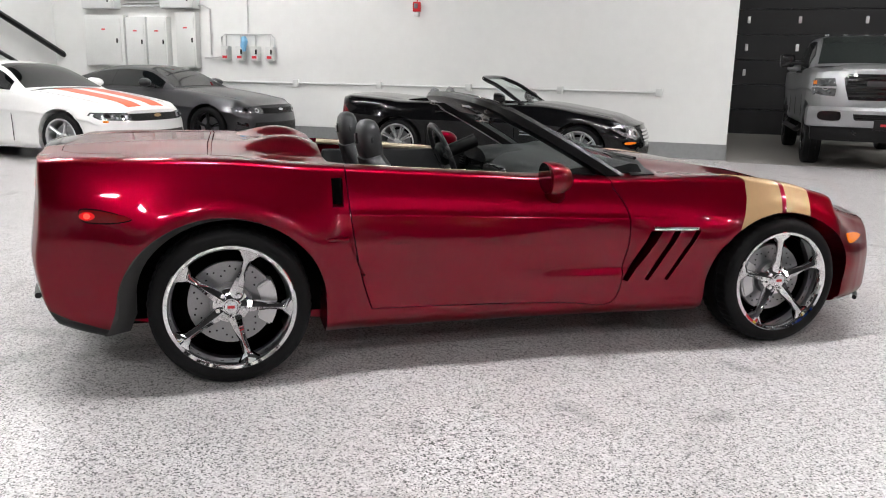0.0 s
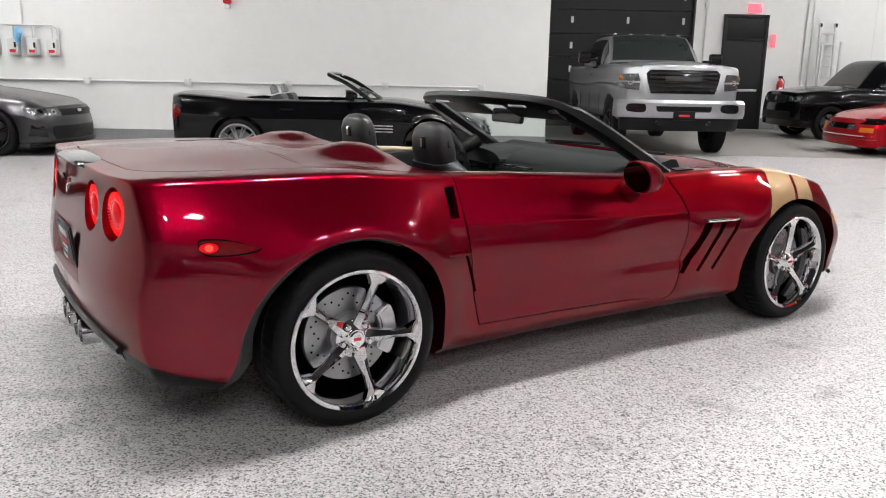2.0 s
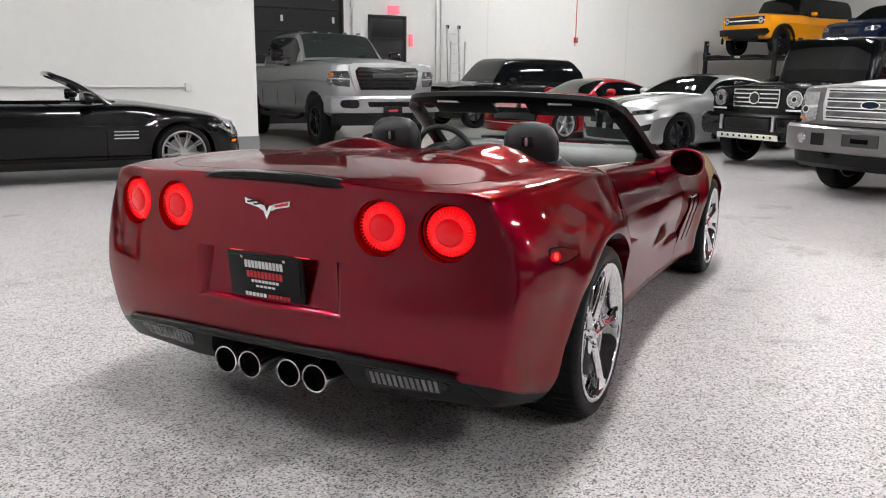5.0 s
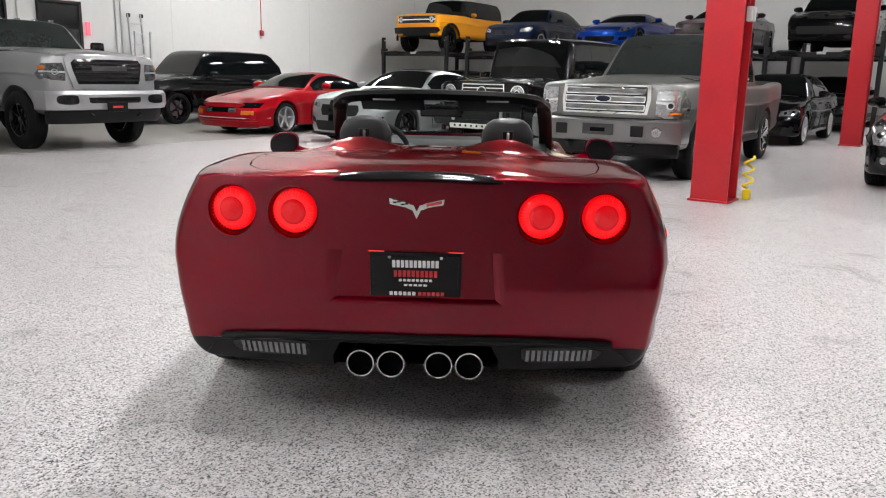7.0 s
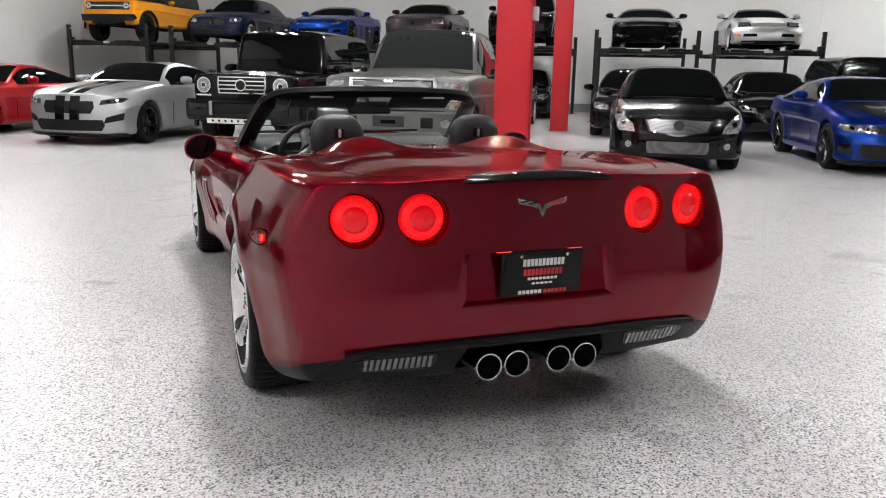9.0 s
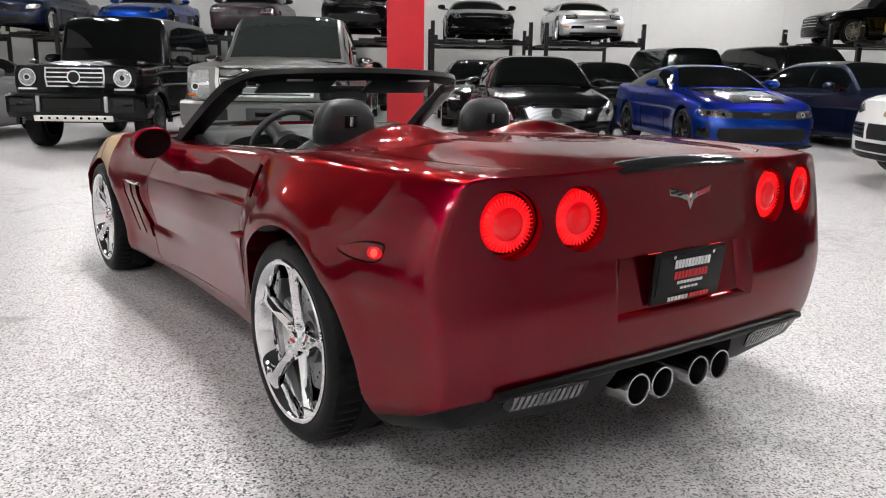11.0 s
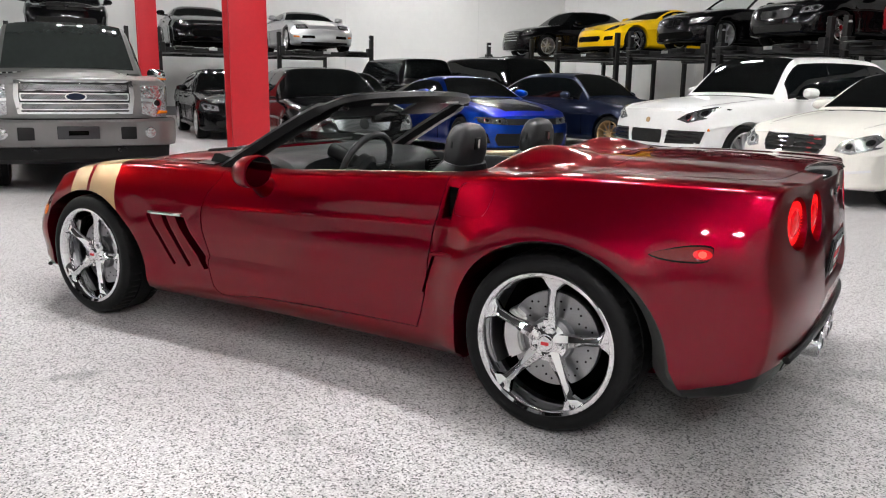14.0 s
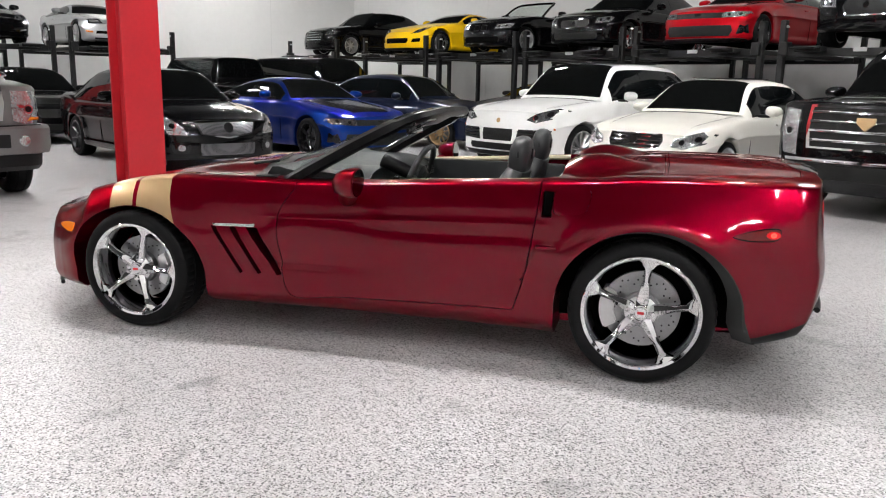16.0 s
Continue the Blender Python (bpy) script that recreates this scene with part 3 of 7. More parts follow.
for nm, a in (("baseboard", (UW, UI + 0.012, VI - 0.012, VI - 0.0005, 0, 0.26)), ("baseboard", (8.23, UE, VN - 0.012, VN - 0.0005, 0, 0.30)), ("baseboard", (UE - 0.012, UE - 0.0005, VS, VN, 0, 0.30)), ("baseboard", (UI + 0.0005, UI + 0.012, VI - 0.012, VN, 0, 0.26)), ("baseboard", (UW, UE, VS + 0.0005, VS + 0.012, 0, 0.3))):
    slab(nm, *a, BASEM, label="grey painted band at the foot of the wall", category="baseboard")
for k, u in enumerate((11.0, 16.6, 22.6)):
    slab("panel_joint", u, u + 0.02, VN - 0.004, VN - 0.0008, 0.3, CEIL, PANELM, label="thin joint between wall panels", category="trim")
for k, v in enumerate((13.0, 6.0, -8.0, -13.5)):
    slab("panel_joint", UE - 0.004, UE - 0.0008, v, v + 0.02, 0.3, CEIL, PANELM, label="thin joint between wall panels", category="trim")
for u in (24.0, 17.0, 10.0, 3.0):
    slab("panel_joint", u, u + 0.02, VS + 0.0008, VS + 0.004, 0.3, CEIL, PANELM, label="thin joint between wall panels", category="trim")


def overhead_door():
    T = thing("door_1", "large charcoal sectional overhead door, closed", "garage door", ROOM.copy(), kind="structure")
    for i in range(7):
        part("door_section", box((3.9, VN - 0.06, 0.30 + 0.6 * i), (4.55, 0.06, 0.594), 0.008, 1), DOORM, T)
    for u in (3.05, 4.5, 5.95, 1.9):
        for z in (1.5, 2.1, 2.75, 3.35):
            part("hinge_plate", box((u, VN - 0.10, z), (0.07, 0.02, 0.16), 0.015, 2), CONDM, T, "galvanised hinge plate")
    for u in (1.6, 6.2):
        part("door_track", box((u, VN - 0.12, 2.3), (0.06, 0.10, 4.6), 0.008), DOORM, T)


def side_door():
    T = thing("door_2", "black steel personnel door with a transom panel", "door", ROOM.copy(), kind="structure")
    part("door_frame", fix(join(box((7.07, VN - 0.04, 1.48), (0.08, 0.12, 2.96), 0.006), box((8.15, VN - 0.04, 1.48), (0.08, 0.12, 2.96), 0.006), box((7.61, VN - 0.04, 2.92), (1.16, 0.12, 0.08), 0.006), box((7.61, VN - 0.04, 2.32), (1.00, 0.11, 0.06), 0.006))), DOORM, T)
    part("door_leaf", box((7.61, VN - 0.05, 1.15), (1.00, 0.06, 2.28), 0.006), DOORM, T)
    part("transom", box((7.61, VN - 0.045, 2.61), (1.00, 0.05, 0.52), 0.006), DOORM, T)
    part("push_bar", box((7.61, VN - 0.12, 1.02), (0.80, 0.05, 0.06), 0.012), CONDM, T)


overhead_door()
side_door()


def place(name, label, cat, m, **k):
    return thing(name, label, cat, m, **k)


ex = thing("exit_sign", "small lit red exit sign over the black door", "sign", room(7.8, VN - 0.06, 3.12))
part("sign_face", box((0, 0, 0), (0.36, 0.05, 0.22), 0.01), EXITM, ex)
part("sign_mount", box((0, 0.035, 0), (0.12, 0.02, 0.12), 0.004), PANELM, ex)
fe = thing("fire_extinguisher", "red fire extinguisher hung on the white wall", "extinguisher", room(8.62, VN - 0.13, 0.78))
part("cylinder", fix(lathe([(0.0, 0.0), (0.07, 0.0), (0.085, 0.02), (0.085, 0.42), (0.06, 0.50), (0.025, 0.53), (0.025, 0.56), (0.0, 0.56)], 20, "z", False)), SAFETY, fe)
part("valve", box((0, 0, 0.60), (0.10, 0.05, 0.07), 0.01), BLK, fe)
part("hose", fix(tube([(0.03, 0, 0.60), (0.10, -0.02, 0.5), (0.10, -0.02, 0.2)], 0.012, 6)), BLK, fe)
part("gauge_label", box((0, -0.083, 0.25), (0.09, 0.012, 0.16), 0.004), PAPER, fe)
part("wall_bracket", box((0, 0.105, 0.35), (0.06, 0.05, 0.08), 0.004), CONDM, fe)
fs2 = thing("fire_strobe_sign", "small red alarm box beside the black door", "alarm", room(8.36, VN - 0.05, 2.3))
part("strobe", box((0, 0, 0), (0.10, 0.08, 0.34), 0.01), EXITM, fs2)


def alarm_station(m, drop):
    a = thing("fire_alarm", "red wall alarm box on a riser conduit", "alarm", m)
    part("alarm_body", box((0, -0.04, 0), (0.13, 0.08, 0.17), 0.012), SAFETY, a)
    part("strobe_lens", box((0, -0.09, 0.01), (0.07, 0.03, 0.09), 0.01), WHITEL, a)
    part("lower_box", box((0, -0.03, -0.13), (0.09, 0.06, 0.08), 0.008), PANELM, a)
    part("riser", fix(tube([(0, -0.02, 0.08), (0, -0.02, drop)], 0.012, 8)), SAFETY, a)


alarm_station(room(-3.97, VI, 2.48), 4.4)
alarm_station(room(14.4, VN, 2.5), 4.2)
ld = thing("step_ladder", "aluminium ladder leaning on the white wall", "ladder", room(9.72, VN - 0.30, 0))
for sx in (-0.22, 0.22):
    part("rail", box((sx * 0.9, 0.08, 1.38), (0.06, 0.07, 2.76), 0.006, 1, Matrix.Rotation(-0.06, 4, "X")), PANELM, ld)
    part("rail", box((sx * 1.1, -0.12, 1.15), (0.06, 0.07, 2.3), 0.006, 1, Matrix.Rotation(0.03, 4, "X")), PANELM, ld)
    part("top_hook", box((sx * 0.9, 0.17, 2.72), (0.05, 0.12, 0.10), 0.01), BLK, ld)
for i in range(9):
    part("rung", box((0, 0.0 + 0.02 * i, 0.28 + 0.28 * i), (0.42, 0.06, 0.05), 0.006), PANELM, ld)
for u, lab in ((9.2, 0), (6.55, 1), (9.36, 0)):
    c = thing("wall_conduit", "grey vertical conduit fixed to the white wall", "conduit", room(u, VN - 0.03, 0), kind="structure")
    part("pipe", fix(tube([(0, 0, 0.9 if u < 12 else 0.3), (0, 0, CEIL - 0.05)], 0.022, 8)), CONDM, c)
    part("junction_box", box((0, 0, 3.2 if u < 9 else 1.1), (0.11, 0.07, 0.14), 0.008), PANELM, c)
for k, (u, w, h, mt, lab) in enumerate(((8.75, 0.34, 0.30, PAPER, "white cardboard carton on the floor by the wall"), (9.15, 0.30, 0.22, CASH, "small tan cardboard carton on the floor by the wall"))):
    cb = thing("carton", lab, "box", room(u, VN - 0.30, 0, 6 * k))
    part("carton_body", box((0, 0, h / 2), (w, 0.30, h), 0.004), mt, cb)
    part("carton_flap", box((0, 0, h + 0.004), (w * 0.98, 0.14, 0.008), 0.002), mt, cb)
    part("tape", box((0, -0.151, h * 0.6), (w * 0.7, 0.003, 0.04)), PRINTR, cb)
# low conduit along the inner wall
cd = thing("wall_conduit", "white horizontal conduit with outlet boxes along the wall", "conduit", ROOM.copy(), kind="structure")
part("pipe", fix(tube([(-8.5, VI - 0.03, 1.08), (0.40, VI - 0.03, 1.08)], 0.018, 8)), PANELM, cd)
for u in (-8.3, -6.43, -4.7, -2.96, -1.3, 0.36):
    part("outlet_box", box((u, VI - 0.04, 1.08), (0.11, 0.07, 0.13), 0.008), PANELM, cd)
# switchgear
def panel(u, z, w, h, d=0.16, tag=True):
    p = thing("electrical_panel", "pale grey steel electrical panel with a red warning tag", "electrical panel", room(u, VI, z))
    part("cabinet", box((0, -d / 2, 0), (w, d, h), 0.008), PANELM, p)
    part("door", box((0, -d - 0.008, -0.02 * h), (w * 0.86, 0.016, h * 0.90), 0.004), PANELM, p)
    part("latch", box((w * 0.34, -d - 0.022, 0), (0.03, 0.02, 0.09), 0.005), BLK, p)
    if tag:
        part("warning_tag", box((0, -d - 0.0185, h * 0.22), (0.09, 0.004, 0.028)), PRINTR, p)


for a in ((-10.78, 1.84, 0.98, 1.02), (-10.0, 1.82, 0.48, 0.98), (-9.48, 1.82, 0.46, 0.98), (-8.8, 1.86, 0.46, 1.08)):
    panel(*a)
panel(-10.85, 2.64, 0.80, 0.34, 0.22, False)
panel(-8.95, 2.64, 0.78, 0.34, 0.22, False)
part_gutter = thing("cable_gutter", "grey slotted wiring gutter above the panels", "wiring gutter", room(-9.9, VI, 2.62))
for i in range(4):
    part("louvre", box((0, -0.06, -0.09 + 0.06 * i), (0.95, 0.12, 0.025), 0.004), PANELM, part_gutter)
for i, u in enumerate((-7.95, -7.62, -7.29, -6.96)):
    s = thing("disconnect_switch", "small grey switch box with a red and yellow label", "switch box", room(u, VI, 1.62), group="switch boxes in a row")
    part("box", box((0, -0.06, 0), (0.17, 0.12, 0.27), 0.008), PANELM, s)
    part("label_plate", box((0, -0.123, -0.07), (0.10, 0.006, 0.05)), PRINTR, s)
    part("handle", box((0.05, -0.135, 0.03), (0.025, 0.03, 0.09), 0.006), BLK if i else CONDM, s)
    part("feed_pipe", fix(tube([(0, -0.05, 0.13), (0, -0.05, 0.34)], 0.012, 6)), CONDM, s)
hd = thing("conduit_header", "grey conduit joining the switch boxes", "conduit", room(-7.45, VI, 1.98))
part("pipe", fix(tube([(-1.0, -0.05, -0.45), (-0.75, -0.05, -0.45), (-0.6, -0.05, -0.42), (-0.6, -0.05, -0.05), (-0.52, -0.05, 0.0), (0.5, -0.05, 0.0), (0.58, -0.05, -0.06), (0.58, -0.05, -0.22)], 0.014, 6)), CONDM, hd)
part("riser", fix(tube([(0, -0.05, 0.0), (0, -0.05, 4.0)], 0.014, 6)), CONDM, hd)
part("elbow", fix(tube([(-1.9, -0.05, 0.55), (-1.0, -0.05, 0.55), (-0.85, -0.05, 0.48), (-0.85, -0.05, -0.40)], 0.016, 6)), CONDM, hd)
rg = thing("hanging_rag", "light blue cloth hung over a switch box", "cloth", room(-7.5, VI - 0.14, 1.8))
part("cloth", fix(tube([(0, 0, 0.13), (0.02, -0.01, 0.05), (-0.01, 0, -0.05), (0.01, 0.0, -0.14)], [0.05, 0.07, 0.06, 0.03], 8)), BLUEM, rg)
# black sloping straps at the far left wall
bt = thing("wall_strut", "black diagonal steel bar against the wall", "steel bar", ROOM.copy())
part("bar", fix(tube([(UW + 0.2, 6.2, 3.2), (UW + 0.2, 10.5, 1.2)], 0.06, 6)), LIFTM, bt)
part("bar", fix(tube([(UW + 0.2, 5.2, 2.9), (UW + 0.2, 9.5, 0.9)], 0.04, 6)), LIFTM, bt)


# ---- red columns ----
def column(u, v, base_z=0.0):
    T = thing("steel_column", "red painted boxed steel building column", "column", room(u, v), group="red columns", kind="")
    h = CEIL
    part("front_flange", box((-0.17, 0, h / 2), (0.03, 0.40, h), 0.004), RSTEEL, T)
    part("back_flange", box((0.17, 0, h / 2), (0.03, 0.40, h), 0.004), RSTEEL, T)
    part("web", box((0, -0.06, h / 2), (0.31, 0.03, h)), RSTEEL, T)
    part("web", box((0, 0.10, h / 2), (0.31, 0.03, h)), RSTEEL, T)
    part("base_plate", box((0, 0, 0.012), (0.44, 0.44, 0.024), 0.003), RSTEEL, T)
    return T


c1 = column(4.93, -0.24)
part("control_box", box((0.0, -0.22, 1.98), (0.13, 0.07, 0.15), 0.008), PANELM, c1, "white outlet box on the column")
part("outlet_conduit", fix(tube([(0.0, -0.19, 2.05), (0.0, -0.19, CEIL)], 0.012, 6)), RSTEEL, c1)
column(14.85, -0.16)
cw = thing("yellow_cord_reel", "yellow plastic cord bundle at the column foot", "cord", room(5.22, -0.52))
part("coil", fix(tube([(0.05 * math.cos(a), 0.05 * math.sin(a), 0.12 + 0.02 * a) for a in np.linspace(0, 18, 60)], 0.016, 6)), YELM, cw)
part("plug", box((0, 0, 0.06), (0.10, 0.08, 0.12), 0.02), YELM, cw)


# ---- ceiling fixtures ----
def fixture():
    T = thing("ceiling_light", "lit white linear light on the unseen ceiling", "ceiling light", room(0, 0, 0), group="rows of ceiling lights")
    part("frame", box((0, 0, 0.045), (0.80, 0.60, 0.07), 0.01), PANELM, T)
    for y in (-0.22, 0.22):
        part("diffuser", box((0, y, 0.0), (0.72, 0.085, 0.03), 0.008), LIGHTM, T)
    return T


# ceiling is out of view; some fixtures added only to brighten walls and floor
LAMPS = [(-1.0, -1.3), (9.8, 0.2), (18.3, -2.6), (0.6, -9.6), (9.8, -9.2), (20.4, -11.6), (4.6, 7.0), (11.2, 12.4), (16.4, 8.4), (-8.4, 0.2), (-9.4, 5.6)]
f0 = fixture()
f0.matrix_basis = room(*LAMPS[0], CEIL - 0.079)
LAMPS += [(u + 1.6, v + 1.1) for u, v in LAMPS] + [(2.2, 0.9)]
for u, v in LAMPS[1:]:
    copy_thing(f0, room(u, v, CEIL - 0.079))


# ---- storage lifts ----
DECK = 2.08


def lift(w=2.75, l=4.7):
    """Four-post lift: posts, cross beams, two runways with panels; front at x = 0, running to -x."""
    T = thing("storage_lift", "black four-post car storage lift, raised", "car lift", group="rows of car lifts")
    for x in (0.0, -l):
        for y in (-w / 2, w / 2):
            part("post", box((x, y, 1.28), (0.12, 0.11, 2.56), 0.01, 1), LIFTM, T)
            part("foot_plate", box((x, y, 0.008), (0.26, 0.26, 0.016), 0.004, 1), LIFTM, T)
            part("sheave_box", box((x + 0.03, y * 0.955, DECK - 0.02), (0.22, 0.16, 0.24), 0.015, 1), LIFTM, T)
            part("post_cap", fix(moved(lathe([(0.0, 0.02), (0.03, 0.02), (0.05, 0.0), (0.05, -0.02), (0.0, -0.02)], 12, "z", False), Matrix.Translation((x, y * 0.97, 2.45)))), ALU, T)
        part("cross_beam", box((x, 0, DECK - 0.09), (0.14, w - 0.1, 0.13), 0.01, 1), LIFTM, T)
        part("beam_plate", box((x + 0.075, 0, DECK - 0.05), (0.012, 0.22, 0.07), 0.003, 1), ALU, T)
    for y in (-0.78, 0.78):
        part("runway", box((-l / 2, y, DECK - 0.045), (l + 0.7, 0.46, 0.09), 0.01, 1), LIFTM, T)
        part("ramp", box((0.42, y, DECK - 0.02), (0.30, 0.44, 0.03), 0.008, 1, Matrix.Rotation(0.12, 4, "Y")), LIFTM, T)
    part("drip_tray", box((-l / 2, 0, DECK - 0.055), (l - 0.3, 1.08, 0.03), 0.006, 1), GREYM, T)
    return T


ROW1 = (14.5, 10.9, 7.6, 4.5, 1.35, -2.2, -5.4)
ROW2 = (18.8, 14.6, 11.3, 8.2, 5.1, 1.95)
LA, LB = 18.9, -11.4
l0 = lift()
l0.matrix_basis = room(LA, ROW1[0], 0, 180)
for v in ROW1[1:]:
    copy_thing(l0, room(LA, v, 0, 180))
for u in ROW2:
    copy_thing(l0, room(u, LB, 0, 90))

# ---- the red two-seat convertible ----
RA, FA = -1.3425, 1.3425
KX = [-2.07, -1.97, -1.85, -1.6, -1.34, -1.1, -0.84, -0.4, 0.0, 0.45, 0.8, 1.1, 1.34, 1.6, 1.85, 2.05, 2.26]
hW = curve(KX, [0.893, 0.921, 0.944, 0.960, 0.964, 0.948, 0.900, 0.878, 0.876, 0.888, 0.910, 0.932, 0.942, 0.932, 0.908, 0.885, 0.845])
hZT = curve(KX, [0.945, 0.950, 0.952, 0.952, 0.948, 0.928, 0.908, 0.882, 0.858, 0.838, 0.842, 0.838, 0.815, 0.755, 0.690, 0.640, 0.58])
hZC = curve(KX, [0.958, 0.968, 0.975, 0.980, 0.978, 0.968, 0.96, 0.94, 0.935, 0.925, 0.892, 0.862, 0.828, 0.770, 0.705, 0.650, 0.59])
hZB = curve(KX, [0.258, 0.228, 0.21, 0.18, 0.17, 0.17, 0.17, 0.17, 0.17, 0.17, 0.17, 0.17, 0.17, 0.17, 0.17, 0.175, 0.19])
hCr = curve([-2.2, -1.3, -0.8, 0.4, 1.3, 2.3], [0.57, 0.59, 0.565, 0.56, 0.58, 0.55])
SPANS = (5, 4, 4, 3, 3, 3, 3, 5, 2, 2, 4, 3, 4, 8, 5, 3, 3, 3, 2)     # mesh rows between the outline's points


def hero_section(x):
    w, zt, zc, zb = float(hW(x)), float(hZT(x)), float(hZC(x)), float(hZB(x))
    e = min(1.0, 0.978 + 0.022 * math.sqrt(min(1.0, (x + 2.07) / 0.05))) * min(1.0, 0.95 + 0.05 * math.sqrt(min(1.0, (2.26 - x) / 0.10)))
    w *= e
    h, d = zt - zb, zc - zt
    c, zk, zs = zb + float(hCr(x)) * h, zb + 0.735 * h, zt - 0.036
    dip = 0.012 * float(smoothstep(0.5, 0.9, x)) * float(1 - smoothstep(1.7, 2.1, x))
    door = float(smoothstep(-0.95, -0.75, x)) * float(1 - smoothstep(0.4, 0.7, x))

    def side(z):
        """The flank from the shoulder out to its widest line."""
        return (0.904 + 0.096 * math.sin(0.5 * math.pi * (zs - z) / (zs - c)) ** 0.92) * w
    return [(0, zc), (0.34 * w, zc - 0.12 * d), (0.62 * w, zc - 0.75 * d - dip), (0.80 * w, zt + 0.004), (0.862 * w, zt - 0.003), (0.888 * w, zt - 0.013), (0.904 * w, zs), (side(lerp(zs, zk, 0.5)), lerp(zs, zk, 0.5)),
            (side(zk + 0.012), zk + 0.012), (side(zk) + 0.0045 * door, zk), (side(zk - 0.012) + 0.003 * door, zk - 0.012), (side(lerp(zk, c, 0.6)), lerp(zk, c, 0.6)), (w, c), (0.991 * w, c - 0.05), (lerp(0.977, 0.971, door) * w, zb + 0.36 * h),
            (0.960 * w, zb + 0.22 * h), (0.956 * w, zb + 0.14 * h), (0.936 * w, zb + 0.055 * h), (0.885 * w, zb), (0, zb - 0.005)]


hRearZ = curve([0.15, 0.25, 0.33, 0.41, 0.55, 0.69, 0.82, 0.92, 1.0], [-2.02, -2.100, -2.148, -2.172, -2.188, -2.170, -2.152, -2.140, -2.12])
hFrontZ = curve([0.15, 0.25, 0.40, 0.52, 0.60, 0.66], [2.22, 2.27, 2.275, 2.25, 2.20, 2.12])


def hero_rear(y, z):
    q = np.abs(y) / 0.88
    return hRearZ(z) + 0.060 * q ** 2.4 + 0.050 * q ** 6


def hero_front(y, z):
    return hFrontZ(z) - 0.37 * (np.abs(y) / 0.85) ** 2.5


def hero_lift(A):
    """The twin fairings behind the seats."""
    x, y, z = A[..., 0], A[..., 1], A[..., 2]
    side = np.sign(y) * (np.abs(y) > 0.60) * (z > 0.20)
    for cx, amp in ((RA, 0.024), (FA, 0.016)):
        r = np.hypot(x - cx, z - 0.33)
        A[..., 1] += side * amp * np.exp(-((r - 0.43) / 0.085) ** 2) * smoothstep(0.60, 0.80, np.abs(y)) * (1 - smoothstep(0.80, 0.92, z))
    # the cove that runs back from the side gills into the door
    A[..., 1] -= side * 0.020 * smoothstep(-0.22, 0.42, x) * (1 - smoothstep(0.50, 0.60, x)) * smoothstep(0.385, 0.412, z) * (1 - smoothstep(0.50, 0.69, z))
    y = A[..., 1]
    hx = smoothstep(-1.34, -1.08, x) * (1 - smoothstep(-1.04, -0.86, x))
    q = np.clip(np.abs(np.abs(y) - 0.36) / 0.21, 0, 1)
    hy = (1 - q ** 2.2) ** 1.3
    return z + 0.052 * hx * hy * (z > 0.9)


def inset(poly, d):
    c = np.mean(np.array(poly), 0)
    out = []
    for p in poly:
        v = np.array(p) - c
        out.append(tuple(np.array(p) - v / max(1e-6, np.hypot(*v)) * d))
    return out


def arch(cx, cz, rx, rz, n=28):
    pts = [(cx + rx * math.cos(a), cz + rz * math.sin(a)) for a in [math.pi * i / n for i in range(n + 1)]]
    return [(cx + rx, 0.05)] + pts + [(cx - rx, 0.05)]


def strip(shell, ys, f0, f1, n, off, drop_from=3.0, thick=0.01):
    """A band laid on the top of a shell between two lines across it."""
    vs, fs = [], []
    for y in ys:
        for k in range(n + 1):
            x = f0(y) + (f1(y) - f0(y)) * k / n
            loc, nn = shell.ray((x, y, drop_from), (0, 0, -1))
            vs.append(loc + nn * off)
    for y in ys:
        for k in range(n + 1):
            x = f0(y) + (f1(y) - f0(y)) * k / n
            vs.append(Vector(shell.ray((x, y, drop_from), (0, 0, -1))[0]) - Vector((0, 0, thick)))
    q, s = n + 1, len(ys) * (n + 1)
    for i in range(len(ys) - 1):
        for k in range(n):
            a = i * q + k
            fs.append((a, a + 1, a + q + 1, a + q))
            fs.append((s + a, s + a + q, s + a + q + 1, s + a + 1))
    rim = [k for k in range(q)] + [i * q + n for i in range(1, len(ys))] + [(len(ys) - 1) * q + k for k in range(n - 1, -1, -1)] + [i * q for i in range(len(ys) - 2, 0, -1)]
    for a, b in zip(rim, rim[1:] + rim[:1]):
        fs.append((b, a, s + a, s + b))
    return fix((vs, fs))


